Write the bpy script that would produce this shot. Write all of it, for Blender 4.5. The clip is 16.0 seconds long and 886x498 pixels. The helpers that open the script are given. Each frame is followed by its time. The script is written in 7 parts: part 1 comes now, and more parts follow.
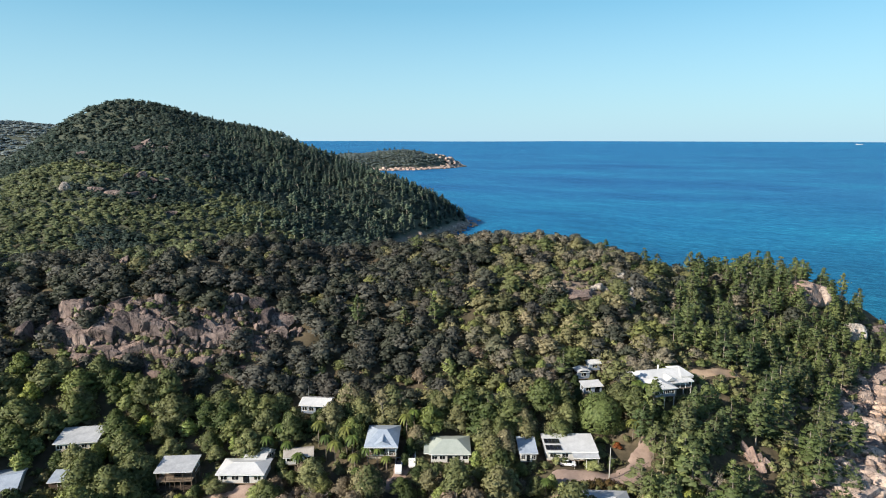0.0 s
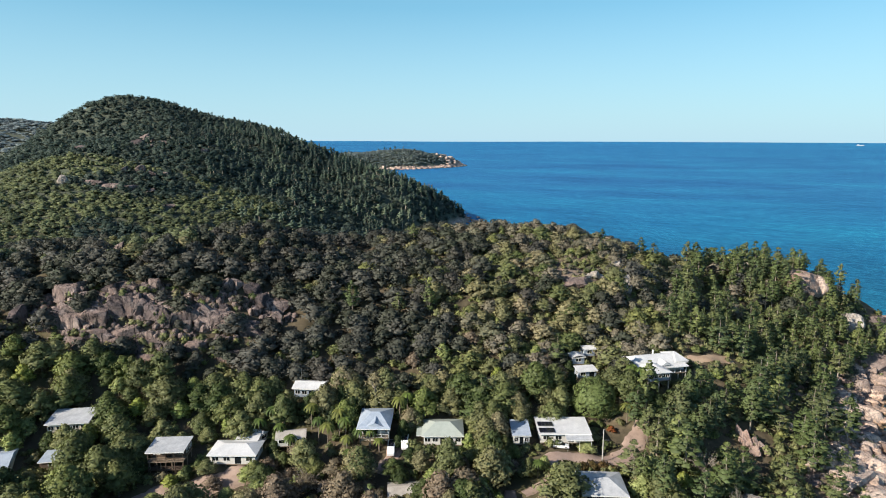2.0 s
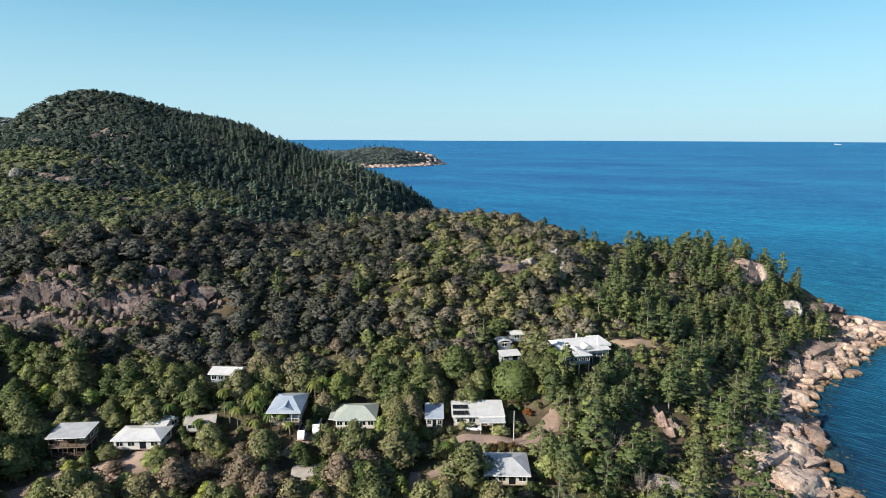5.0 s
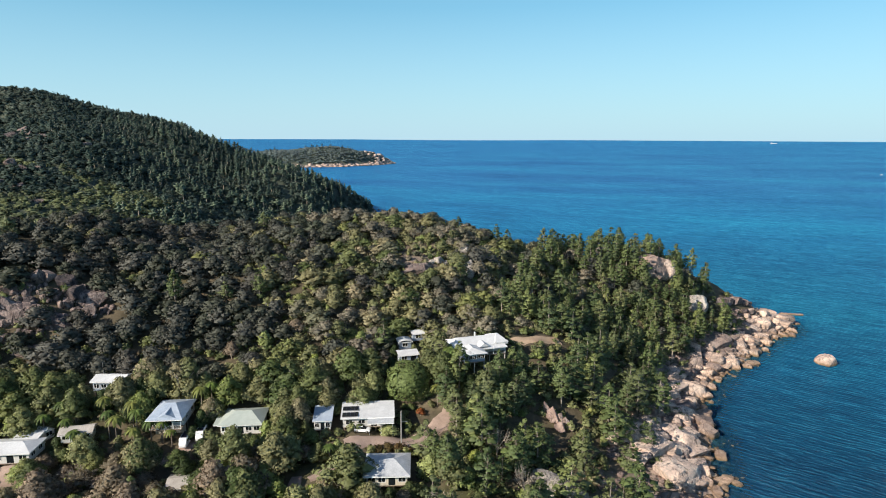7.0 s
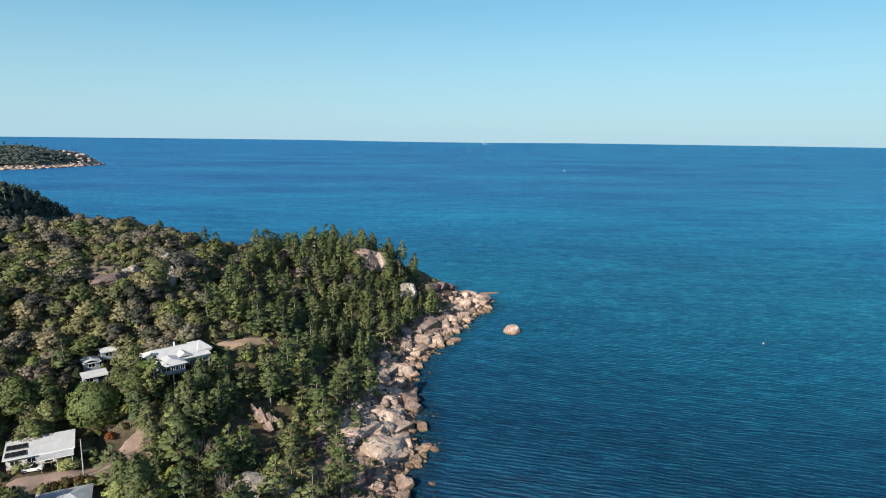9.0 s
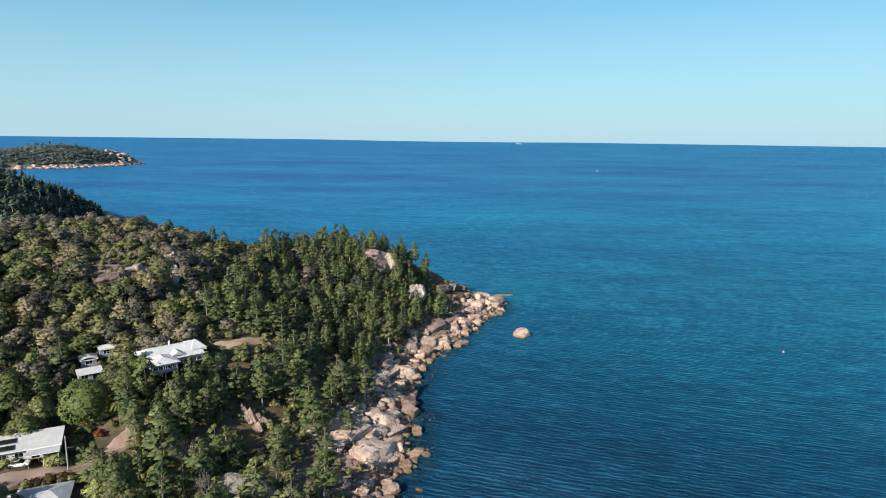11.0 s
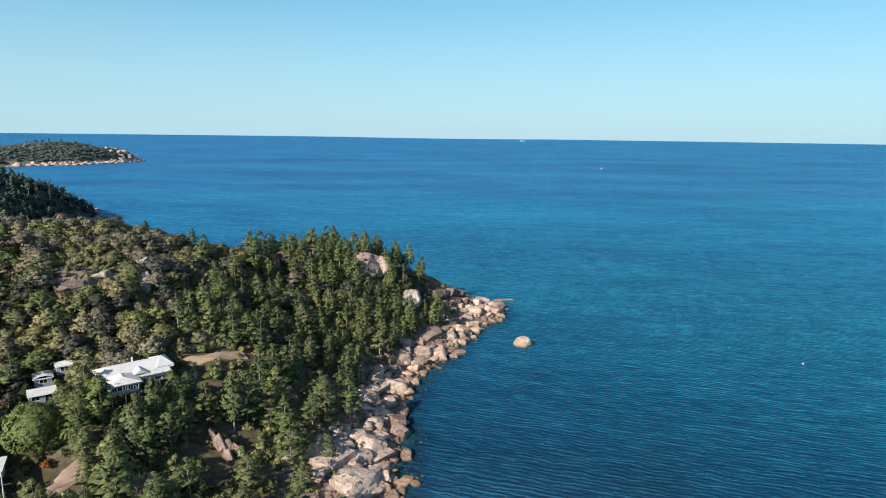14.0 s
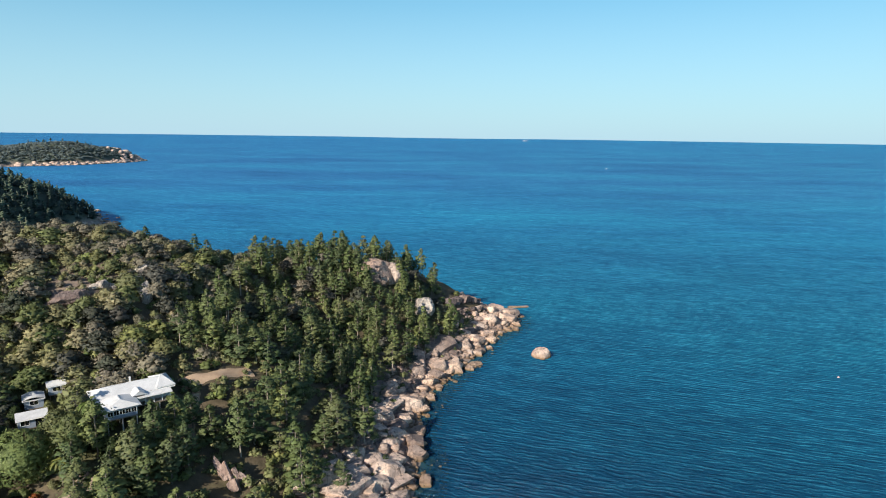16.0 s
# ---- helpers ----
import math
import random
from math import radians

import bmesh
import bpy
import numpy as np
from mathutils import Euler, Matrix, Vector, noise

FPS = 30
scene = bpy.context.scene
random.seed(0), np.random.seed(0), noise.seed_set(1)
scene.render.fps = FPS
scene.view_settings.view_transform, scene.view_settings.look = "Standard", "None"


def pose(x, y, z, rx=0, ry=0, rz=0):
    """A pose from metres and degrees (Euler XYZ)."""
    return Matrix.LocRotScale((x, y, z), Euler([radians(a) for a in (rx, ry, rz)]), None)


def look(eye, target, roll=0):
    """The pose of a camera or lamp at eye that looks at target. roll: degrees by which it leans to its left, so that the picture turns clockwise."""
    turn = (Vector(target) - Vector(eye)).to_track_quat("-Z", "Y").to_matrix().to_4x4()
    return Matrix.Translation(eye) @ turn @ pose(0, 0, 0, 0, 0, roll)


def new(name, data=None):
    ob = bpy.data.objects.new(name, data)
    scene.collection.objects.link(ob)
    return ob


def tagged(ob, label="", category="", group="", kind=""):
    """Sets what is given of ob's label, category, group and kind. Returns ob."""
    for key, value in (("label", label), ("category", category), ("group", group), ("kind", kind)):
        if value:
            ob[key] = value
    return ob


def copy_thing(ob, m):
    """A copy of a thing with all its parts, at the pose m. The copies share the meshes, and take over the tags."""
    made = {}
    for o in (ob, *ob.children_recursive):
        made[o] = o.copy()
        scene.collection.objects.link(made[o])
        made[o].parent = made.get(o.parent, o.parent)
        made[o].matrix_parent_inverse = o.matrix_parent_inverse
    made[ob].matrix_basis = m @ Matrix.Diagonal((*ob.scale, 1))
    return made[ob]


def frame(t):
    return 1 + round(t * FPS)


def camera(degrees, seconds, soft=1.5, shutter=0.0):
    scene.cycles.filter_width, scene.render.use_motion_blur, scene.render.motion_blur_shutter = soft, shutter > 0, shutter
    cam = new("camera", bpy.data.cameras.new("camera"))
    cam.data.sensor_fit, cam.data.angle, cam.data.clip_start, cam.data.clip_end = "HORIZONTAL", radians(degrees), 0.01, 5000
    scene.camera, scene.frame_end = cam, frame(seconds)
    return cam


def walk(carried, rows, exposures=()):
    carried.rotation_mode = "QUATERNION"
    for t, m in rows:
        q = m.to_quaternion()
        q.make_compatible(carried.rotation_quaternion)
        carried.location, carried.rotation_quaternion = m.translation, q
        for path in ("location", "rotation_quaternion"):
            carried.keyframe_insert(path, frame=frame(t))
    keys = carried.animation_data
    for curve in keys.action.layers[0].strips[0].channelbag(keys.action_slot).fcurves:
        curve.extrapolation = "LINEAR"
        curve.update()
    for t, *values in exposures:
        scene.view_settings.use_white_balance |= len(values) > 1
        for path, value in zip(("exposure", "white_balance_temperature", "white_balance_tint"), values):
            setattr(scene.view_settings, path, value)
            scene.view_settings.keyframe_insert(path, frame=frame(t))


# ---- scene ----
cam = camera(70.6, 16.0, soft=1.0)
# seconds, x, y, z, heading to the left, tilt, roll
PATH = [
    (0, 0.00, 0.00, 106.25, 0.00, -10.20, 0.05),
    (0.5, 0.02, -0.06, 104.96, 0.02, -10.19, 0.05),
    (1, -0.02, -0.19, 103.62, 0.02, -10.16, 0.05),
    (1.5, 0.73, -0.29, 102.28, 0.06, -10.14, 0.09),
    (2, 2.12, -0.37, 100.82, 0.07, -10.12, 0.15),
    (2.5, 4.57, -0.45, 99.14, 0.13, -10.07, 0.15),
    (3, 7.63, -0.41, 97.58, 0.21, -10.07, 0.14),
    (4.25, 16.54, -0.20, 95.72, -0.65, -10.10, 0.17),
    (5.5, 27.04, 0.19, 95.71, -1.35, -10.18, 0.19),
    (6, 31.38, 0.36, 95.63, -1.36, -10.20, 0.18),
    (6.5, 35.81, 0.39, 95.58, -1.41, -10.23, 0.20),
    (7, 41.35, -0.16, 95.78, -5.37, -10.20, 0.22),
    (7.1, 42.27, -0.32, 95.74, -9.63, -10.16, 0.33),
    (7.2, 43.19, -0.48, 95.69, -14.89, -10.11, 0.44),
    (7.3, 44.12, -0.64, 95.65, -20.68, -10.07, 0.55),
    (7.4, 45.04, -0.80, 95.60, -26.94, -10.02, 0.66),
    (7.5, 45.96, -0.96, 95.56, -32.85, -9.97, 0.76),
    (7.6, 46.47, -1.34, 95.42, -37.73, -9.92, 0.79),
    (7.7, 46.98, -1.71, 95.28, -40.77, -9.86, 0.82),
    (7.8, 47.49, -2.08, 95.14, -42.78, -9.80, 0.85),
    (7.9, 48.00, -2.46, 95.00, -44.14, -9.74, 0.87),
    (8, 48.51, -2.83, 94.85, -44.66, -9.68, 0.90),
    (8.2, 49.23, -3.49, 94.68, -44.93, -9.66, 0.91),
    (8.5, 50.30, -4.47, 94.41, -42.33, -9.64, 0.93),
    (8.6, 50.75, -4.87, 94.64, -40.24, -9.72, 0.89),
    (8.7, 51.21, -5.27, 94.86, -37.29, -9.79, 0.85),
    (8.8, 51.67, -5.67, 95.09, -33.95, -9.87, 0.82),
    (8.9, 52.13, -6.07, 95.31, -31.05, -9.95, 0.78),
    (9, 52.59, -6.47, 95.53, -29.06, -10.03, 0.74),
    (9.1, 53.04, -6.86, 95.53, -27.58, -10.03, 0.74),
    (9.2, 53.50, -7.26, 95.53, -26.62, -10.03, 0.74),
    (10.35, 60.70, -9.96, 96.20, -25.90, -10.07, 0.72),
    (11.5, 68.07, -8.02, 95.47, -25.80, -10.11, 0.71),
    (12, 70.51, -5.97, 95.39, -25.74, -10.14, 0.65),
    (12.5, 72.63, -3.54, 95.45, -25.69, -10.20, 0.70),
    (13, 74.24, -0.59, 95.43, -25.64, -10.28, 0.71),
    (13.5, 75.45, 2.55, 95.53, -25.61, -10.35, 0.72),
    (14, 76.40, 6.07, 95.45, -25.54, -10.34, 0.76),
    (14.5, 76.73, 9.75, 95.52, -25.52, -10.36, 0.74),
    (15, 76.62, 13.56, 95.47, -25.48, -10.36, 0.75),
    (15.5, 76.79, 17.54, 95.49, -25.45, -10.36, 0.75),
    (16, 77.21, 21.16, 95.77, -25.38, -10.36, 0.80),
]


def flown(x, y, z, turn, tilt, roll):
    return pose(x, y, z, 0, 0, turn) @ pose(0, 0, 0, 90 + tilt) @ pose(0, 0, 0, 0, 0, roll)


walk(cam, [(t, flown(*row)) for t, *row in PATH], [(0, 0.63), (7.0, 0.61), (8.0, 0.42), (9.0, 0.44), (12.0, 0.53), (16.0, 0.57)])

# ---- daylight ----
SUN_TO = Vector((-0.75, -0.44, 0.49)).normalized()
world = bpy.data.worlds.new("daylight")
scene.world = world
world.use_nodes = True
wn = world.node_tree
sky = wn.nodes.new("ShaderNodeTexSky")
sky.sky_type = "NISHITA"
sky.sun_disc = False
sky.sun_elevation = math.asin(SUN_TO.z)
sky.sun_rotation = math.atan2(SUN_TO.x, SUN_TO.y)
sky.altitude = 1000
sky.air_density = 1.0
sky.dust_density = 0.7
sky.ozone_density = 3.0
clear = wn.nodes.new("ShaderNodeMix")
clear.data_type, clear.blend_type = "RGBA", "MULTIPLY"
clear.inputs[0].default_value = 1.0
clear.inputs[7].default_value = (0.76, 1.02, 0.98, 1)
wn.links.new(sky.outputs["Color"], clear.inputs[6])
haze = wn.nodes.new("ShaderNodeMix")
haze.data_type = "RGBA"
haze.inputs[0].default_value = 0.4
haze.inputs[7].default_value = (2.3, 5.7, 7.6, 1)
wn.links.new(clear.outputs[2], haze.inputs[6])
up_axis = wn.nodes.new("ShaderNodeTexCoord")
split = wn.nodes.new("ShaderNodeSeparateXYZ")
wn.links.new(up_axis.outputs["Generated"], split.inputs[0])
low_air = wn.nodes.new("ShaderNodeMapRange")
for key, v in (("From Min", 0.0), ("From Max", 0.19), ("To Min", 0.85), ("To Max", 0.0)):
    low_air.inputs[key].default_value = v
wn.links.new(split.outputs["Z"], low_air.inputs["Value"])
pale = wn.nodes.new("ShaderNodeMix")
pale.data_type = "RGBA"
pale.inputs[7].default_value = (4.0, 5.8, 6.8, 1)
wn.links.new(low_air.outputs[0], pale.inputs[0])
wn.links.new(haze.outputs[2], pale.inputs[6])
# the cyan tint belongs to the low air; overhead the sky is its own blue
high = wn.nodes.new("ShaderNodeMapRange")
for key, v in (("From Min", 0.22), ("From Max", 0.55), ("To Min", 0.0), ("To Max", 1.0)):
    high.inputs[key].default_value = v
wn.links.new(split.outputs["Z"], high.inputs["Value"])
whole = wn.nodes.new("ShaderNodeMix")
whole.data_type = "RGBA"
wn.links.new(high.outputs[0], whole.inputs[0])
wn.links.new(pale.outputs[2], whole.inputs[6])
wn.links.new(sky.outputs["Color"], whole.inputs[7])
wn.links.new(whole.outputs[2], wn.nodes["Background"].inputs["Color"])
wn.nodes["Background"].inputs["Strength"].default_value = 0.0865
sun_data = bpy.data.lights.new("sun", "SUN")
sun_data.energy, sun_data.angle, sun_data.color = 5.0, radians(0.55), (1.0, 0.90, 0.76)
sun = new("sun", sun_data)
sun.matrix_world = look(SUN_TO * 400, (0, 0, 0))

# ---- materials ----


def nodes_of(name):
    m = bpy.data.materials.new(name)
    m.use_nodes = True
    return m, m.node_tree.nodes, m.node_tree.links, m.node_tree.nodes["Principled BSDF"]


def ramp_node(ns, stops):
    r = ns.new("ShaderNodeValToRGB")
    while len(r.color_ramp.elements) < len(stops):
        r.color_ramp.elements.new(0.5)
    for e, (at, c) in zip(r.color_ramp.elements, stops):
        e.position, e.color = at, (*c, 1)
    return r


def noise_node(ns, ls, scale, detail=4.0, rough=0.55, coords="Object", stretch=None, turn=0.0):
    if coords == "Position":
        out = ns.new("ShaderNodeNewGeometry").outputs["Position"]
    else:
        out = ns.new("ShaderNodeTexCoord").outputs[coords]
    if stretch:
        mp = ns.new("ShaderNodeMapping")
        mp.vector_type = "TEXTURE"
        mp.inputs["Scale"].default_value = [1 / v for v in stretch]
        mp.inputs["Rotation"].default_value = (0, 0, turn)
        ls.new(out, mp.inputs["Vector"])
        out = mp.outputs["Vector"]
    n = ns.new("ShaderNodeTexNoise")
    n.inputs["Scale"].default_value = scale
    n.inputs["Detail"].default_value = detail
    n.inputs["Roughness"].default_value = rough
    ls.new(out, n.inputs["Vector"])
    return n


def mixed(ns, ls, a, b, fac, mode="MIX"):
    m = ns.new("ShaderNodeMix")
    m.data_type, m.blend_type = "RGBA", mode
    for sock, v in ((m.inputs[6], a), (m.inputs[7], b), (m.inputs[0], fac)):
        if isinstance(v, (int, float)):
            sock.default_value = v
        elif isinstance(v, tuple):
            sock.default_value = (*v, 1)
        else:
            ls.new(v, sock)
    return m.outputs[2]


def wave_node(ns, ls, length, turn, wander, reach):
    """Wave crests a given length apart, wandering over a given reach."""
    mp = ns.new("ShaderNodeMapping")
    mp.inputs["Rotation"].default_value = (0, 0, turn)
    ls.new(ns.new("ShaderNodeNewGeometry").outputs["Position"], mp.inputs["Vector"])
    w = ns.new("ShaderNodeTexWave")
    w.wave_type, w.bands_direction, w.wave_profile = "BANDS", "Y", "SIN"
    w.inputs["Scale"].default_value = math.tau / 20 / length
    w.inputs["Distortion"].default_value = wander
    w.inputs["Detail"].default_value = 3.0
    w.inputs["Detail Scale"].default_value = 20 * length / math.tau / reach
    w.inputs["Detail Roughness"].default_value = 0.6
    ls.new(mp.outputs["Vector"], w.inputs["Vector"])
    return w


def surface(name, low, high, scale=1.0, rough=0.7, metal=0.0, bump=0.0, coords="Object", fine=8.0, spec=0.4, vary=0.0):
    """A surface of two tones, mottled at two scales."""
    m, ns, ls, b = nodes_of(name)
    n1 = noise_node(ns, ls, scale, 4, 0.6, coords)
    n2 = noise_node(ns, ls, scale * fine, 3, 0.6, coords)
    add = ns.new("ShaderNodeMath")
    add.operation = "MULTIPLY_ADD"
    add.inputs[1].default_value = 0.4
    ls.new(n2.outputs["Fac"], add.inputs[0])
    half = ns.new("ShaderNodeMath")
    half.operation = "MULTIPLY"
    half.inputs[1].default_value = 0.6
    ls.new(n1.outputs["Fac"], half.inputs[0])
    ls.new(half.outputs[0], add.inputs[2])
    r = ramp_node(ns, [(0.32, low), (0.68, high)])
    ls.new(add.outputs[0], r.inputs[0])
    col = r.outputs["Color"]
    if vary:
        info = ns.new("ShaderNodeObjectInfo")
        vr = ramp_node(ns, [(0, (1 - vary,) * 3), (1, (1 + vary, 1 + vary * 0.9, 1 + vary * 0.8))])
        ls.new(info.outputs["Random"], vr.inputs[0])
        col = mixed(ns, ls, col, vr.outputs["Color"], 1.0, "MULTIPLY")
    ls.new(col, b.inputs["Base Color"])
    b.inputs["Roughness"].default_value, b.inputs["Metallic"].default_value = rough, metal
    b.inputs["Specular IOR Level"].default_value = spec
    if bump:
        bp = ns.new("ShaderNodeBump")
        bp.inputs["Strength"].default_value = bump
        bp.inputs["Distance"].default_value = 0.15
        ls.new(add.outputs[0], bp.inputs["Height"])
        ls.new(bp.outputs["Normal"], b.inputs["Normal"])
    return m


def foliage(name, stops, shine=0.25, through_light=0.25, own_tone=True):
    """Leaves: each tree has its own tone, each leaf a little variation."""
    m, ns, ls, b = nodes_of(name)
    info, geo = ns.new("ShaderNodeObjectInfo"), ns.new("ShaderNodeNewGeometry")
    att = ns.new("ShaderNodeAttribute")
    att.attribute_name = "tint"
    add = ns.new("ShaderNodeMath")
    add.inputs[0].default_value = 0.0
    if own_tone:
        ls.new(info.outputs["Random"], add.inputs[0])
    ls.new(att.outputs["Fac"], add.inputs[1])
    fr = ns.new("ShaderNodeMath")
    fr.operation = "FRACT"
    ls.new(add.outputs[0], fr.inputs[0])
    r = ramp_node(ns, stops)
    ls.new(fr.outputs[0], r.inputs[0])
    leaf = ramp_node(ns, [(0, (0.60, 0.61, 0.60)), (0.55, (0.90, 0.90, 0.88)), (1, (1.30, 1.27, 1.20))] if own_tone else [(0, (0.80, 0.80, 0.80)), (1, (1.16, 1.16, 1.14))])
    ls.new(geo.outputs["Random Per Island"], leaf.inputs[0])
    col = mixed(ns, ls, r.outputs["Color"], leaf.outputs["Color"], 1.0, "MULTIPLY")
    ls.new(col, b.inputs["Base Color"])
    b.inputs["Roughness"].default_value = 0.6
    b.inputs["Specular IOR Level"].default_value = shine
    tr = ns.new("ShaderNodeBsdfTranslucent")
    ls.new(col, tr.inputs["Color"])
    mx = ns.new("ShaderNodeMixShader")
    mx.inputs[0].default_value = through_light
    ls.new(b.outputs[0], mx.inputs[1])
    ls.new(tr.outputs[0], mx.inputs[2])
    ls.new(mx.outputs[0], ns["Material Output"].inputs["Surface"])
    return m


def rock_material(name, warm=(0.44, 0.32, 0.28), grey=(0.24, 0.21, 0.21), pale=(0.60, 0.50, 0.455), dark=(0.13, 0.105, 0.10), wet=True, vary=True, streaks=0.56):
    """Weathered granite: warm and grey patches, dark lichen and water streaks, a dark band at the waterline."""
    m, ns, ls, b = nodes_of(name)
    n1 = noise_node(ns, ls, 0.16, 4, 0.6, "Position")
    n2 = noise_node(ns, ls, 0.55, 5, 0.65, "Position")
    n3 = noise_node(ns, ls, 0.5, 5, 0.6, "Position", (1.6, 1.6, 0.22))
    r1 = ramp_node(ns, [(0.32, grey), (0.5, warm), (0.72, pale)])
    ls.new(n1.outputs["Fac"], r1.inputs[0])
    r2 = ramp_node(ns, [(0.35, (0.72, 0.72, 0.74)), (0.65, (1.2, 1.17, 1.12))])
    ls.new(n2.outputs["Fac"], r2.inputs[0])
    col = mixed(ns, ls, r1.outputs["Color"], r2.outputs["Color"], 1.0, "MULTIPLY")
    info = ns.new("ShaderNodeObjectInfo")
    vr = ramp_node(ns, [(0, (0.48, 0.47, 0.49)), (0.45, (0.95, 0.92, 0.90)), (1, (1.38, 1.28, 1.17))])
    ls.new(info.outputs["Random"], vr.inputs[0])
    col = mixed(ns, ls, col, vr.outputs["Color"], 1.0 if vary else 0.25, "MULTIPLY")
    r3 = ramp_node(ns, [(streaks, (0, 0, 0)), (streaks + 0.13, (1, 1, 1))])
    ls.new(n3.outputs["Fac"], r3.inputs[0])
    col = mixed(ns, ls, col, dark, r3.outputs["Color"])
    warp = mixed(ns, ls, noise_node(ns, ls, 0.35, 3, 0.6, "Position").outputs["Color"], ns.new("ShaderNodeNewGeometry").outputs["Position"], 0.5)
    vor = ns.new("ShaderNodeTexVoronoi")
    vor.feature = "DISTANCE_TO_EDGE"
    vor.inputs["Scale"].default_value = 0.42
    ls.new(warp, vor.inputs["Vector"])
    rc = ramp_node(ns, [(0.0, (0.30, 0.28, 0.27)), (0.035, (1, 1, 1))])
    ls.new(vor.outputs["Distance"], rc.inputs[0])
    col = mixed(ns, ls, col, rc.outputs["Color"], 0.5, "MULTIPLY")
    if wet:
        geo = ns.new("ShaderNodeNewGeometry")
        sep = ns.new("ShaderNodeSeparateXYZ")
        ls.new(geo.outputs["Position"], sep.inputs[0])
        wob = ns.new("ShaderNodeMath")
        wob.operation = "MULTIPLY_ADD"
        wob.inputs[1].default_value = 1.6
        ls.new(n2.outputs["Fac"], wob.inputs[0])
        ls.new(sep.outputs["Z"], wob.inputs[2])
        tan = ns.new("ShaderNodeMapRange")
        tan.inputs["From Min"].default_value, tan.inputs["From Max"].default_value = 3.4, 1.7
        tan.inputs["To Max"].default_value = 0.5
        ls.new(wob.outputs[0], tan.inputs["Value"])
        col = mixed(ns, ls, col, (0.36, 0.225, 0.13), tan.outputs[0])
        wr = ramp_node(ns, [(0.0, (1, 1, 1)), (1.0, (0, 0, 0))])
        mr = ns.new("ShaderNodeMapRange")
        mr.inputs["From Min"].default_value, mr.inputs["From Max"].default_value = 1.0, 1.9
        ls.new(wob.outputs[0], mr.inputs["Value"])
        ls.new(mr.outputs[0], wr.inputs[0])
        col = mixed(ns, ls, col, (0.20, 0.135, 0.075), wr.outputs["Color"])
    ls.new(col, b.inputs["Base Color"])
    b.inputs["Roughness"].default_value = 0.85
    b.inputs["Specular IOR Level"].default_value = 0.25
    n4 = noise_node(ns, ls, 1.3, 6, 0.7, "Position")
    bp = ns.new("ShaderNodeBump")
    bp.inputs["Strength"].default_value, bp.inputs["Distance"].default_value = 1.0, 0.9
    ls.new(n4.outputs["Fac"], bp.inputs["Height"])
    ls.new(bp.outputs["Normal"], b.inputs["Normal"])
    return m


# grey-brown scrub, its tones darkened as a whole to stand in for cloud shade
SCRUB = foliage("scrub_leaves", [(0, (0.043, 0.046, 0.040)), (0.2, (0.080, 0.079, 0.072)), (0.38, (0.048, 0.058, 0.039)), (0.55, (0.101, 0.102, 0.092)), (0.7, (0.059, 0.070, 0.048)), (0.85, (0.089, 0.084, 0.076)), (1, (0.044, 0.053, 0.037))], through_light=0.2)
OLIVE = foliage("olive_leaves", [(0, (0.152, 0.162, 0.065)), (0.2, (0.242, 0.223, 0.122)), (0.4, (0.107, 0.140, 0.049)), (0.6, (0.281, 0.240, 0.157)), (0.8, (0.129, 0.151, 0.060)), (1, (0.191, 0.206, 0.076))], through_light=0.2)
GREEN = foliage("garden_leaves", [(0, (0.069, 0.101, 0.034)), (0.16, (0.213, 0.224, 0.109)), (0.32, (0.098, 0.132, 0.044)), (0.46, (0.262, 0.276, 0.128)), (0.6, (0.075, 0.109, 0.037)), (0.74, (0.196, 0.196, 0.096)), (0.86, (0.184, 0.230, 0.069)), (1, (0.127, 0.144, 0.063))])
PINE = foliage("pine_needles", [(0, (0.076, 0.112, 0.046)), (0.25, (0.125, 0.160, 0.060)), (0.45, (0.080, 0.112, 0.052)), (0.62, (0.155, 0.172, 0.076)), (0.8, (0.092, 0.132, 0.048)), (1, (0.195, 0.226, 0.084))], through_light=0.22)
DOME = foliage("fig_leaves", [(0, (0.155, 0.205, 0.075)), (1, (0.17, 0.22, 0.08))])
MEADOW = foliage("meadow_leaves", [(0, (0.084, 0.105, 0.055)), (0.35, (0.128, 0.151, 0.077)), (0.6, (0.161, 0.188, 0.090)), (1, (0.213, 0.240, 0.117))], through_light=0.2, own_tone=False)
# hill tones carry extra blue and less red as painted haze
HILL = foliage("hill_leaves", [(0, (0.027, 0.048, 0.038)), (0.3, (0.041, 0.066, 0.052)), (0.55, (0.059, 0.084, 0.068)), (0.8, (0.081, 0.108, 0.088)), (1, (0.112, 0.141, 0.112))], through_light=0.2, own_tone=False)
# ridge scrub paled to blue-grey: distance haze painted into the leaves
HAZY_RIDGE = foliage("hazy_ridge_leaves", [(0, (0.261, 0.332, 0.355)), (0.5, (0.309, 0.370, 0.390)), (1, (0.285, 0.345, 0.369))], through_light=0.3)
# far pines cooled in colour too, for the haze
DARK_PINE = foliage("far_pine_needles", [(0, (0.018, 0.036, 0.030)), (0.45, (0.030, 0.053, 0.040)), (0.7, (0.067, 0.099, 0.067)), (1, (0.135, 0.173, 0.112))], through_light=0.1, own_tone=False)
# haze over the distant point is likewise put into its leaf colour
POINT = foliage("hazy_point_leaves", [(0, (0.141, 0.194, 0.202)), (0.5, (0.180, 0.227, 0.229)), (1, (0.215, 0.265, 0.261))], through_light=0.3)
PALM = foliage("palm_fronds", [(0, (0.07, 0.11, 0.03)), (0.6, (0.12, 0.17, 0.04)), (1, (0.17, 0.18, 0.05))])
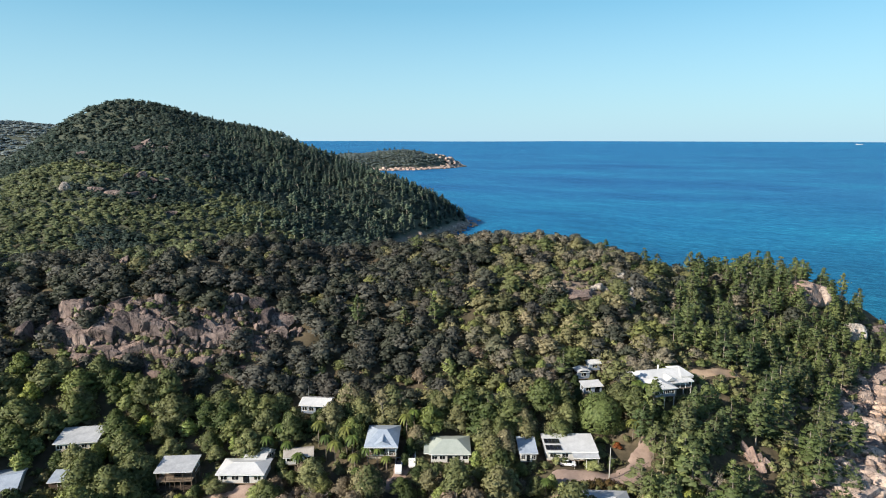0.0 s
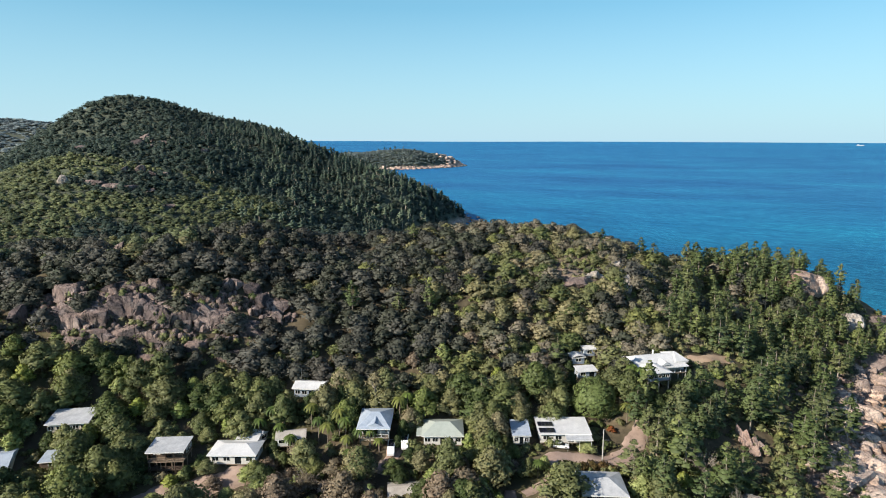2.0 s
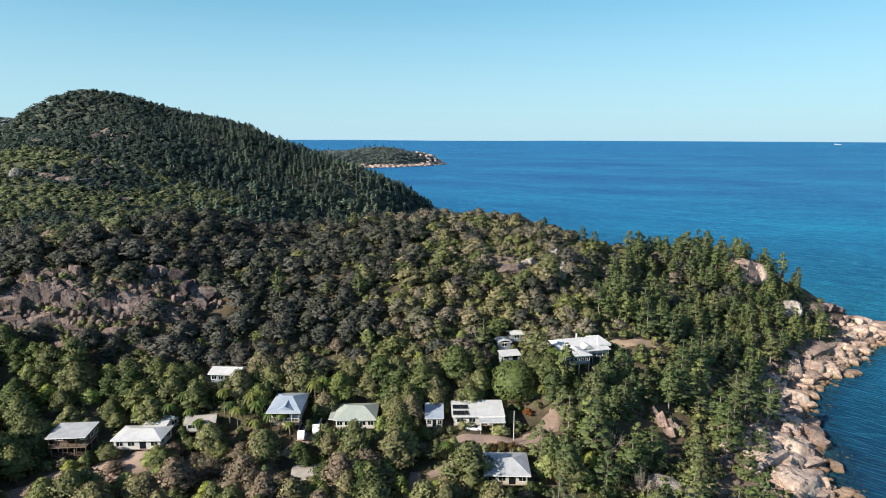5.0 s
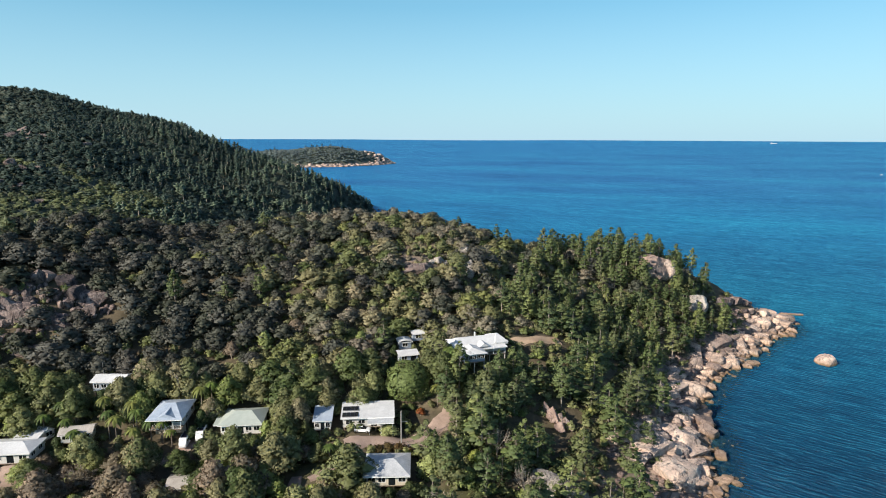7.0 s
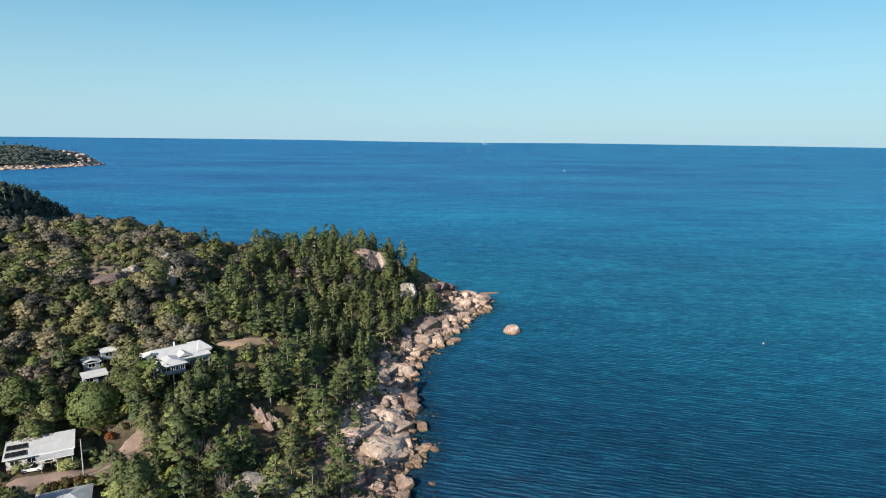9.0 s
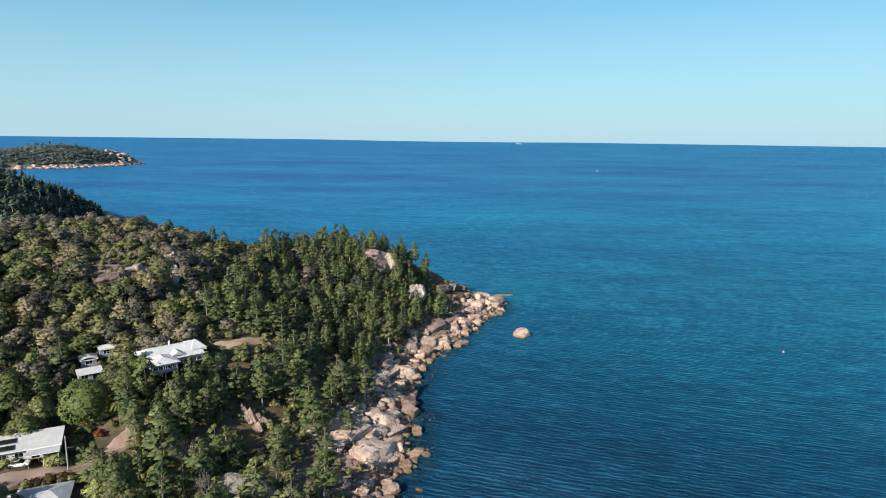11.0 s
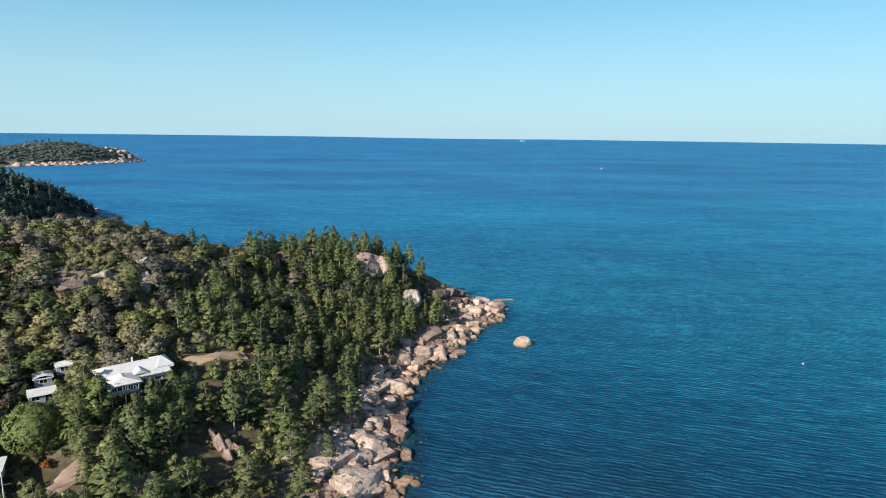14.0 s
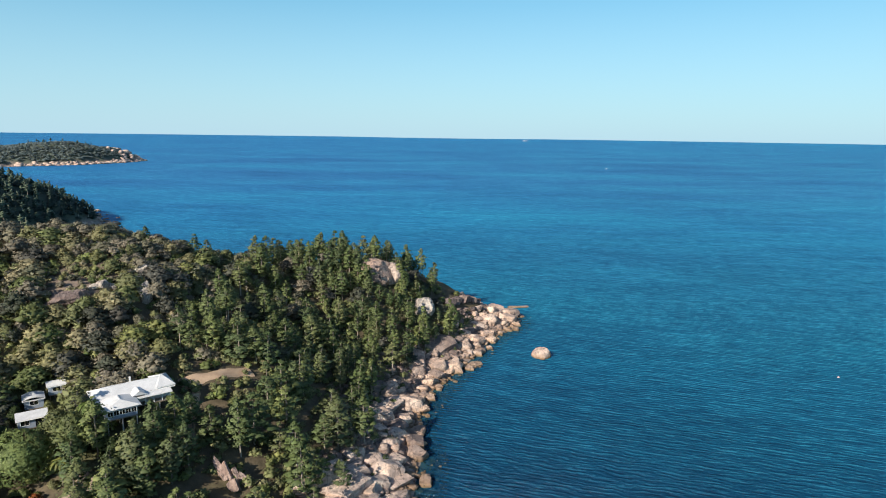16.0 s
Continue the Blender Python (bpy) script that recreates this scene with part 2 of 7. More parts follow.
LIME = foliage("lime_leaves", [(0, (0.27, 0.34, 0.11)), (0.35, (0.33, 0.36, 0.16)), (0.6, (0.24, 0.32, 0.07)), (1, (0.34, 0.37, 0.10))])
DRY = foliage("dry_twigs_and_leaves", [(0, (0.21, 0.165, 0.12)), (0.5, (0.27, 0.215, 0.165)), (1, (0.19, 0.165, 0.11))])
DRY_SCRUB = foliage("dry_scrub_leaves", [(0, (0.155, 0.141, 0.110)), (0.3, (0.212, 0.187, 0.145)), (0.5, (0.135, 0.140, 0.091)), (0.75, (0.248, 0.218, 0.171)), (1, (0.165, 0.154, 0.119))], through_light=0.2)
RUST = foliage("rust_leaves", [(0, (0.24, 0.07, 0.03)), (1, (0.3, 0.11, 0.03))])
BARK = surface("bark", (0.10, 0.085, 0.07), (0.25, 0.22, 0.185), 1.2, 0.9, vary=0.2)
PINE_BARK = surface("pine_bark", (0.17, 0.145, 0.12), (0.36, 0.32, 0.27), 1.2, 0.9, vary=0.2)
TWIG = surface("bare_twigs", (0.26, 0.22, 0.18), (0.42, 0.37, 0.31), 1.0, 0.9)
GRANITE = rock_material("granite", (0.55, 0.43, 0.365), (0.32, 0.27, 0.25), (0.72, 0.61, 0.535))
GREY_ROCK = rock_material("grey_cliff_rock", (0.235, 0.188, 0.180), (0.150, 0.136, 0.140), (0.35, 0.30, 0.29), (0.036, 0.031, 0.033), wet=False, streaks=0.5)
PALE_GRANITE = rock_material("pale_granite", (0.62, 0.49, 0.42), (0.45, 0.36, 0.32), (0.75, 0.645, 0.565), vary=False)
DOME_ROCK = rock_material("brown_granite", (0.425, 0.305, 0.248), (0.325, 0.267, 0.241), (0.525, 0.416, 0.355), wet=False, vary=False)
DIRT = surface("dirt_road", (0.25, 0.18, 0.145), (0.40, 0.30, 0.25), 0.35, 0.95, bump=0.2, coords="Position", fine=7)
CLEARED = surface("cleared_earth", (0.30, 0.205, 0.14), (0.45, 0.335, 0.235), 0.4, 0.95, bump=0.3, coords="Position", fine=6)
WHITE_ROOF = surface("white_roof_sheet", (0.47, 0.48, 0.49), (0.68, 0.685, 0.69), 0.4, 0.42, spec=0.45)
GREY_ROOF = surface("grey_roof_sheet", (0.307, 0.324, 0.350), (0.563, 0.578, 0.594), 0.45, 0.45)
BLUE_ROOF = surface("blue_grey_roof_sheet", (0.26, 0.32, 0.41), (0.46, 0.52, 0.60), 0.45, 0.4)
GREEN_ROOF = surface("pale_green_roof_sheet", (0.33, 0.375, 0.34), (0.44, 0.48, 0.44), 0.5, 0.5)
RUST_ROOF = surface("weathered_roof_sheet", (0.30, 0.27, 0.24), (0.5, 0.47, 0.43), 0.5, 0.6)
WALL_WHITE = surface("white_weatherboard", (0.52, 0.51, 0.49), (0.66, 0.65, 0.62), 0.6, 0.7)
WALL_CREAM = surface("cream_wall", (0.50, 0.45, 0.36), (0.62, 0.56, 0.46), 0.6, 0.8)
WALL_BLUE = surface("blue_grey_wall", (0.20, 0.25, 0.32), (0.29, 0.34, 0.42), 0.6, 0.7)
WALL_DARK = surface("dark_timber_wall", (0.07, 0.05, 0.04), (0.13, 0.095, 0.07), 0.8, 0.8)
SANDSTONE = surface("pale_sandstone", (0.38, 0.29, 0.19), (0.56, 0.45, 0.31), 0.9, 0.9)
TIMBER = surface("weathered_timber", (0.16, 0.12, 0.09), (0.30, 0.24, 0.18), 1.0, 0.85)
CONCRETE = surface("concrete", (0.36, 0.35, 0.33), (0.5, 0.49, 0.46), 0.8, 0.9)
STEEL = surface("galvanised_steel", (0.40, 0.41, 0.42), (0.55, 0.56, 0.57), 1.5, 0.4, 0.8)
TRIM = surface("white_trim", (0.72, 0.72, 0.70), (0.82, 0.82, 0.80), 1.0, 0.5)
CAR_WHITE = surface("white_car_paint", (0.74, 0.75, 0.76), (0.80, 0.81, 0.82), 0.4, 0.25, spec=0.6)
RUBBER = surface("tyre_rubber", (0.015, 0.015, 0.016), (0.03, 0.03, 0.03), 2.0, 0.9)
SOLAR = surface("solar_cells", (0.008, 0.010, 0.02), (0.016, 0.018, 0.032), 1.5, 0.15, spec=0.7)
ORANGE = surface("orange_cloth", (0.6, 0.27, 0.04), (0.75, 0.36, 0.06), 1.0, 0.8)
GLASS, _gn, _gl, _gb = nodes_of("dark_window_glass")
_gb.inputs["Base Color"].default_value = (0.012, 0.016, 0.02, 1)
_gb.inputs["Roughness"].default_value = 0.06
_gb.inputs["Specular IOR Level"].default_value = 0.7


def ground_material():
    m, ns, ls, b = nodes_of("scrub_ground")
    n1 = noise_node(ns, ls, 0.035, 5, 0.6, "Position")
    n2 = noise_node(ns, ls, 0.4, 5, 0.65, "Position")
    r1 = ramp_node(ns, [(0.32, (0.060, 0.054, 0.036)), (0.5, (0.115, 0.095, 0.066)), (0.66, (0.085, 0.088, 0.042))])
    ls.new(n1.outputs["Fac"], r1.inputs[0])
    r2 = ramp_node(ns, [(0.3, (0.65, 0.65, 0.65)), (0.7, (1.35, 1.3, 1.25))])
    ls.new(n2.outputs["Fac"], r2.inputs[0])
    col = mixed(ns, ls, r1.outputs["Color"], r2.outputs["Color"], 1.0, "MULTIPLY")
    att = ns.new("ShaderNodeAttribute")
    att.attribute_name = "stony"
    rr = ramp_node(ns, [(0.35, (0.19, 0.15, 0.13)), (0.65, (0.40, 0.31, 0.25))])
    ls.new(n2.outputs["Fac"], rr.inputs[0])
    # ground turns pale grey-green toward the north
    far_green = ns.new("ShaderNodeAttribute")
    far_green.attribute_name = "far_green"
    col = mixed(ns, ls, col, (0.090, 0.110, 0.085), far_green.outputs["Fac"])
    col = mixed(ns, ls, col, rr.outputs["Color"], att.outputs["Fac"])
    ls.new(col, b.inputs["Base Color"])
    b.inputs["Roughness"].default_value = 0.95
    b.inputs["Specular IOR Level"].default_value = 0.15
    bp = ns.new("ShaderNodeBump")
    bp.inputs["Strength"].default_value, bp.inputs["Distance"].default_value = 0.6, 0.5
    ls.new(n2.outputs["Fac"], bp.inputs["Height"])
    ls.new(bp.outputs["Normal"], b.inputs["Normal"])
    return m


def sea_material():
    m, ns, ls, b = nodes_of("sea_water")
    # broad darker and lighter drifts, then wind ripples with glints painted into the colour
    big = noise_node(ns, ls, 1.0, 4, 0.55, "Position", (0.0016, 0.0036, 1), -0.35)
    near_shore = noise_node(ns, ls, 1.0, 4, 0.6, "Position", (0.012, 0.03, 1), -0.4)
    # water colour lightens with distance, painting in the sky's grazing reflection
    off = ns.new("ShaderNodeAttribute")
    off.attribute_name = "far_sheen"
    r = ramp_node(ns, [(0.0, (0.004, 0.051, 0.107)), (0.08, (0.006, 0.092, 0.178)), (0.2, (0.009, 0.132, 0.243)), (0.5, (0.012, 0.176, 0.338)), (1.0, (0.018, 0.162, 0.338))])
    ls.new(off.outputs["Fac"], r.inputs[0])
    rb = ramp_node(ns, [(0.34, (0.8, 0.76, 0.86)), (0.5, (1, 0.98, 1)), (0.66, (1.1, 1.22, 1.12))])
    ls.new(big.outputs["Fac"], rb.inputs[0])
    # slightly bluer water toward the north, set by bearing
    deep = ns.new("ShaderNodeAttribute")
    deep.attribute_name = "deep"
    rd = ramp_node(ns, [(0.0, (1, 1, 1)), (1.0, (1.02, 0.95, 1.03))])
    ls.new(deep.outputs["Fac"], rd.inputs[0])
    r3 = ramp_node(ns, [(0.36, (0.88, 0.90, 0.92)), (0.66, (1.12, 1.10, 1.08))])
    ls.new(near_shore.outputs["Fac"], r3.inputs[0])
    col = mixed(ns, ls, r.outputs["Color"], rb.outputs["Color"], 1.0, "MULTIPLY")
    col = mixed(ns, ls, col, r3.outputs["Color"], 1.0, "MULTIPLY")
    col = mixed(ns, ls, col, rd.outputs["Color"], 1.0, "MULTIPLY")
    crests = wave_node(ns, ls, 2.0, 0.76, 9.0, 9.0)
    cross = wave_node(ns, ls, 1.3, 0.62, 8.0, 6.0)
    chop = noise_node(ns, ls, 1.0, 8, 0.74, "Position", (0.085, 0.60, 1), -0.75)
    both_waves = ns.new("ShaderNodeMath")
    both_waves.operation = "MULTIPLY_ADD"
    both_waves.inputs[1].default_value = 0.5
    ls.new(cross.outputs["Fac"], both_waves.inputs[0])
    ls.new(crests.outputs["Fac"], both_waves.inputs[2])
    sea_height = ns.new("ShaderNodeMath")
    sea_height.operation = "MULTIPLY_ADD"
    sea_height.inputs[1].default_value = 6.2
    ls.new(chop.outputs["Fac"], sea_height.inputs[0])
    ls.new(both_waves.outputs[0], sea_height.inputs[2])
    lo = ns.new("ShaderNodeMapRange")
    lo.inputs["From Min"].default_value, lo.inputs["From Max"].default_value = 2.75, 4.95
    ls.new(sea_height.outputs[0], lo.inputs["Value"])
    # wave tops brightened and troughs darkened in the colour, standing in for sky glints
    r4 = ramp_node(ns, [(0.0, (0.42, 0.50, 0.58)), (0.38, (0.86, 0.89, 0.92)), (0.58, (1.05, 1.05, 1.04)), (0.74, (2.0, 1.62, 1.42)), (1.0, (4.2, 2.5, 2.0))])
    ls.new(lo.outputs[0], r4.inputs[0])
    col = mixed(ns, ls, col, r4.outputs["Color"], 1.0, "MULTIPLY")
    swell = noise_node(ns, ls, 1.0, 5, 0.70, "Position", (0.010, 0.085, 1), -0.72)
    # the same painted reflection at swell scale, in lighter and darker bands
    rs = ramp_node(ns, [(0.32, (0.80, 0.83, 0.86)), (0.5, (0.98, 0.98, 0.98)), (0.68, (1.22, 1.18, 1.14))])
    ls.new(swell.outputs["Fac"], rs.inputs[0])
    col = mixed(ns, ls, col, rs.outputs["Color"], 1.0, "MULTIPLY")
    bp = ns.new("ShaderNodeBump")
    bp.inputs["Strength"].default_value, bp.inputs["Distance"].default_value = 1.0, 0.14
    ls.new(sea_height.outputs[0], bp.inputs["Height"])
    body, gloss, both = ns.new("ShaderNodeBsdfDiffuse"), ns.new("ShaderNodeBsdfGlossy"), ns.new("ShaderNodeMixShader")
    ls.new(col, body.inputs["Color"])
    gloss.inputs["Roughness"].default_value = 0.22
    for sh in (body, gloss):
        ls.new(bp.outputs["Normal"], sh.inputs["Normal"])
    edge = ns.new("ShaderNodeLayerWeight")
    thin = ns.new("ShaderNodeMapRange")
    for key, v in (("From Min", 0.5), ("From Max", 1.0), ("To Min", 0.028), ("To Max", 0.12)):
        thin.inputs[key].default_value = v
    ls.new(edge.outputs["Facing"], thin.inputs["Value"])
    ls.new(thin.outputs[0], both.inputs[0])
    ls.new(body.outputs[0], both.inputs[1])
    ls.new(gloss.outputs[0], both.inputs[2])
    ns.remove(b)
    # clear shallows by the rocks
    att = ns.new("ShaderNodeAttribute")
    att.attribute_name = "shallow"
    cl = ns.new("ShaderNodeMath")
    cl.operation = "MULTIPLY"
    cl.inputs[1].default_value = 0.62
    ls.new(att.outputs["Fac"], cl.inputs[0])
    tr = ns.new("ShaderNodeBsdfTransparent")
    tr.inputs["Color"].default_value = (0.45, 0.74, 0.80, 1)
    mx = ns.new("ShaderNodeMixShader")
    ls.new(cl.outputs[0], mx.inputs[0])
    ls.new(both.outputs[0], mx.inputs[1])
    ls.new(tr.outputs[0], mx.inputs[2])
    ls.new(mx.outputs[0], ns["Material Output"].inputs["Surface"])
    return m


# ---- the lie of the land ----
COAST = np.array([(300, -3000), (170, -700), (120, -200), (112, 20), (112, 95), (122, 142), (133, 151), (137, 163), (147, 181), (149, 194), (159, 209), (171, 225), (186, 237),
                  (203, 252), (218, 266), (244, 284), (252, 298), (240, 329), (196, 352), (140, 368), (96, 410), (60, 470), (-20, 535), (-44, 560), (-40, 600)], float)
FAR_COAST = np.array([(-40, 600), (-8, 640), (14, 700), (34, 760), (22, 840), (-40, 960), (-190, 1180), (-330, 1500), (-330, 1800), (-235, 1960), (-100, 2020), (0, 2120),
                      (74, 2261), (30, 2370), (-260, 2560), (-900, 2750), (-4600, 3300)], float)
SHORE = np.concatenate([COAST, FAR_COAST[1:]])
# x, y, spread in x, spread in y, height
HILLS = [(-420, 770, 170, 170, 63.4), (-300, 850, 130, 120, 46.7), (-200, 800, 110, 110, 22.2), (-270, 590, 110, 100, 46.6), (-140, 650, 90, 90, -2.7),
         (-300, 470, 120, 90, 19.5), (-560, 700, 140, 200, -12.2), (-110, 2170, 220, 130, 48.0), (-1100, 1500, 500, 400, 134.0), (-418, 768, 70, 60, 34.8), (-48, 712, 80, 90, 35.0)]
SPURS = [(-80, 255, 60, 50, 17.9), (-160, 250, 90, 60, 18.8), (20, 295, 60, 50, 36.5), (75, 270, 45, 45, 20.4), (-10, 235, 50, 35, -2.9), (70, 205, 40, 30, 12.8),
         (160, 300, 50, 40, 22.0), (-120, 195, 60, 30, -2.2), (-20, 180, 70, 35, 7.2), (-80, 160, 60, 30, -10.0), (-300, 200, 150, 150, 36.0), (0, 60, 200, 130, 4.0)]
KNOLLS = [(110, 180, 30, 30, 4.3), (60, 420, 80, 60, 17.7), (195, 325, 40, 30, 24.5), (42, 147, 24, 14, 3.6), (50, 204, 14, 12, -7.0), (168, 281, 15, 13, 13.0),
          (-75, 100, 40, 40, -7.0), (112, 210, 18, 16, 6.9),
          (67, 181, 8, 6, 4.2), (-17, 160, 7, 5, 1.4), (-54, 154, 8, 5, 1.9), (-71, 151, 6, 4, 1.2), (37, 170, 15, 8, -2.2), (47, 178, 9, 8, -2.0)]

RISES = [(-125, 212, 24, 19, 3.3), (-98, 222, 22, 18, 1.7), (-45, 232, 22, 18, 2.1), (-18, 232, 20, 16, 3.0), (10, 234, 20, 16, 4.2), (62, 243, 16, 13, 3.0), (-95, 255, 28, 22, 2.9),
         (-75, 275, 24, 19, 4.2), (-40, 262, 20, 16, -4.8), (35, 262, 18, 14, -3.8)]


def ledge_y(x):
    """Where the foot of the cliff runs above the houses."""
    return 199 + 0.12 * (x + 90) + 1.2 * np.sin(x * 0.23)


def inland(x, y):
    """Distance from the shore, negative out at sea."""
    x, y = np.asarray(x, float).ravel(), np.asarray(y, float).ravel()
    near, odd = np.full(x.shape, 1e9), np.zeros(x.shape, bool)
    for (ax, ay), (bx, by) in zip(SHORE[:-1], SHORE[1:]):
        dx, dy = bx - ax, by - ay
        t = np.clip(((x - ax) * dx + (y - ay) * dy) / (dx * dx + dy * dy), 0, 1)
        near = np.minimum(near, np.hypot(x - ax - t * dx, y - ay - t * dy))
        odd ^= ((ay <= y) != (by <= y)) & (ax + (y - ay) / (dy if dy else 1e-9) * dx > x)
    return np.where(odd, near, -near)


def height(x, y):
    """The ground's height, for arrays."""
    x, y = np.asarray(x, float).ravel(), np.asarray(y, float).ravel()
    d = inland(x, y)
    h = np.full(x.shape, 2.0)
    for a, b, s, q, up in (*HILLS, *SPURS, *KNOLLS, *RISES):
        h += up * np.exp(-(((x - a) / s) ** 2 + ((y - b) / q) ** 2) / 2)
    over = np.clip(y - ledge_y(x), -40, 400)
    h += 5.5 / (1 + np.exp(-over / 0.9)) * np.exp(-((x + 92) / 30) ** 4) * np.exp(-np.maximum(over, 0) / 45)
    rough = 0.9 * np.sin(x * 0.21 + 1.3 * np.sin(y * 0.13)) * np.sin(y * 0.17 + 0.8 * np.sin(x * 0.11)) + 0.4 * np.sin(x * 0.53 + y * 0.31) * np.sin(y * 0.47 - x * 0.22)
    far = np.clip((y - 380) / 200, 0, 1)
    rough += far * 5 * np.sin(x * 0.031 + np.sin(y * 0.019)) * np.sin(y * 0.027 + np.sin(x * 0.023))
    up = (h + rough * np.clip(d / 30, 0.2, 1)) * (1 - np.exp(-np.maximum(d, 0) / 38))
    return np.where(d > 0, up, np.maximum(d * 0.28, -9) - 0.25)


def ground_at(x, y):
    return float(height([x], [y])[0])


# ---- building blocks ----


def empty(name, m=None):
    ob = new(name)
    ob.empty_display_size = 0.3
    if m is not None:
        ob.matrix_basis = m
    return ob


def part(name, bm, material, parent=None, label=""):
    me = bpy.data.meshes.new(name)
    if isinstance(bm, bmesh.types.BMesh):
        bm.to_mesh(me)
        bm.free()
    else:
        verts, faces = bm
        me.from_pydata([tuple(v) for v in verts], [], [tuple(f) for f in faces])
    me.materials.append(material)
    ob = new(name, me)
    if parent:
        ob.parent = parent
    if label:
        ob["label"] = label
    return ob


def box(bm, x0, x1, y0, y1, z0, z1, bevel=0.0):
    made = bmesh.ops.create_cube(bm, size=1.0, matrix=Matrix.Translation(((x0 + x1) / 2, (y0 + y1) / 2, (z0 + z1) / 2)) @ Matrix.Diagonal((x1 - x0, y1 - y0, z1 - z0, 1)))
    if bevel:
        vs = set(made["verts"])
        es = [e for e in bm.edges if e.verts[0] in vs and e.verts[1] in vs]
        bmesh.ops.bevel(bm, geom=es, offset=bevel, segments=1, affect="EDGES")
    return bm


def boxes(*rows, bevel=0.0):
    bm = bmesh.new()
    for r in rows:
        box(bm, *r, bevel=bevel)
    return bm


def big_mesh(name, verts, tris=None, quads=None, smooth=False, tint=None, normals=None):
    """A mesh from arrays."""
    me = bpy.data.meshes.new(name)
    tris = np.zeros((0, 3), int) if tris is None else np.asarray(tris)
    quads = np.zeros((0, 4), int) if quads is None else np.asarray(quads)
    me.vertices.add(len(verts))
    me.vertices.foreach_set("co", np.asarray(verts, np.float32).ravel())
    loops = np.concatenate([tris.ravel(), quads.ravel()])
    starts = np.concatenate([np.arange(len(tris)) * 3, len(tris) * 3 + np.arange(len(quads)) * 4])
    me.loops.add(len(loops))
    me.loops.foreach_set("vertex_index", loops.astype(np.int32))
    me.polygons.add(len(starts))
    me.polygons.foreach_set("loop_start", starts.astype(np.int32))
    me.update(calc_edges=True)
    if smooth:
        me.polygons.foreach_set("use_smooth", np.ones(len(starts), bool))
    if normals is not None:
        me.polygons.foreach_set("use_smooth", np.ones(len(starts), bool))
        me.normals_split_custom_set_from_vertices(np.asarray(normals, np.float32))
    if tint is not None:
        att = me.attributes.new("tint", "FLOAT", "POINT")
        att.data.foreach_set("value", np.asarray(tint, np.float32))
    return me


# ---- ground and sea ----


def steps(*spans):
    """Grid lines: spans of (from, to, step)."""
    out = [np.arange(a, b, s) for a, b, s in spans]
    return np.append(np.concatenate(out), spans[-1][1])


gx = steps((-4600, -700, 130), (-700, -260, 11), (-260, -150, 5), (-150, 270, 2.5), (270, 400, 13))
gy = steps((-2900, -100, 140), (-100, 110, 7), (110, 350, 2.5), (350, 900, 9), (900, 1900, 50), (1900, 2450, 22), (2450, 3300, 85))
X, Y = np.meshgrid(gx, gy)
Z = height(X, Y)
nx, ny = len(gx), len(gy)
idx = np.arange(nx * ny).reshape(ny, nx)
quads = np.stack([idx[:-1, :-1], idx[:-1, 1:], idx[1:, 1:], idx[1:, :-1]], -1).reshape(-1, 4)
ground_mesh = big_mesh("ground", np.stack([X.ravel(), Y.ravel(), Z], -1), quads=quads, smooth=True)
shore_d = inland(X, Y)
near_side = np.clip((205 - Y.ravel()) / 15, 0, 1)
bare_rise = np.exp(-((X.ravel() - 55) / 11) ** 2 - ((Y.ravel() - 247) / 14) ** 2)
stony = np.clip((16 + 9 * near_side - shore_d) / 10, 0, 1) * np.clip((9 + 4 * near_side - Z) / 4, 0, 1)
stony = np.maximum(stony, 0.7 * bare_rise)
att = ground_mesh.attributes.new("stony", "FLOAT", "POINT")
att.data.foreach_set("value", stony.astype(np.float32))
att = ground_mesh.attributes.new("far_green", "FLOAT", "POINT")
att.data.foreach_set("value", np.where(Y.ravel() > 1500, 0.9, np.clip((Y.ravel() - 330) / 150, 0, 0.8)).astype(np.float32))
ground_mesh.materials.append(ground_material())
tagged(new("ground", ground_mesh), "dry stony hillside with leaf litter and bare earth", "ground", kind="structure")

rings = [0, *range(3, 151, 3), 165, 185, 210, 240, 280, 330, 400, 500, 650, 850, 1100, 1500, 2000, 2600, 2900, 3200, 3500, 3800, 4100, 4400, 4700, 4900]
SEGS = 240
MID = (190.0, 230.0)
sv = [(*MID, 0.0)]
for r in rings[1:]:
    lift = 70.0 * (max(r - 2600, 0) / 2300) ** 2
    sv += [(MID[0] + r * math.cos(k * math.tau / SEGS), MID[1] + r * math.sin(k * math.tau / SEGS), lift) for k in range(SEGS)]
st = [(0, 1 + k, 1 + (k + 1) % SEGS) for k in range(SEGS)]
sq = [(1 + a * SEGS + k, 1 + (a + 1) * SEGS + k, 1 + (a + 1) * SEGS + (k + 1) % SEGS, 1 + a * SEGS + (k + 1) % SEGS) for a in range(len(rings) - 2) for k in range(SEGS)]
sea_mesh = big_mesh("sea", sv, st, sq, smooth=True)
sea_xy = np.array(sv)[:, :2]
shallow = np.clip(1 + inland(sea_xy[:, 0], sea_xy[:, 1]) / 11, 0, 1) * (np.hypot(sea_xy[:, 0] - MID[0], sea_xy[:, 1] - MID[1]) < 200)
att = sea_mesh.attributes.new("shallow", "FLOAT", "POINT")
att.data.foreach_set("value", shallow.astype(np.float32))
# 0 near the viewpoint, 1 far off: strength of the painted reflection
far_sheen = np.clip((np.hypot(sea_xy[:, 0] - 60, sea_xy[:, 1]) - 190) / 1150, 0, 1)
att = sea_mesh.attributes.new("far_sheen", "FLOAT", "POINT")
att.data.foreach_set("value", far_sheen.astype(np.float32))
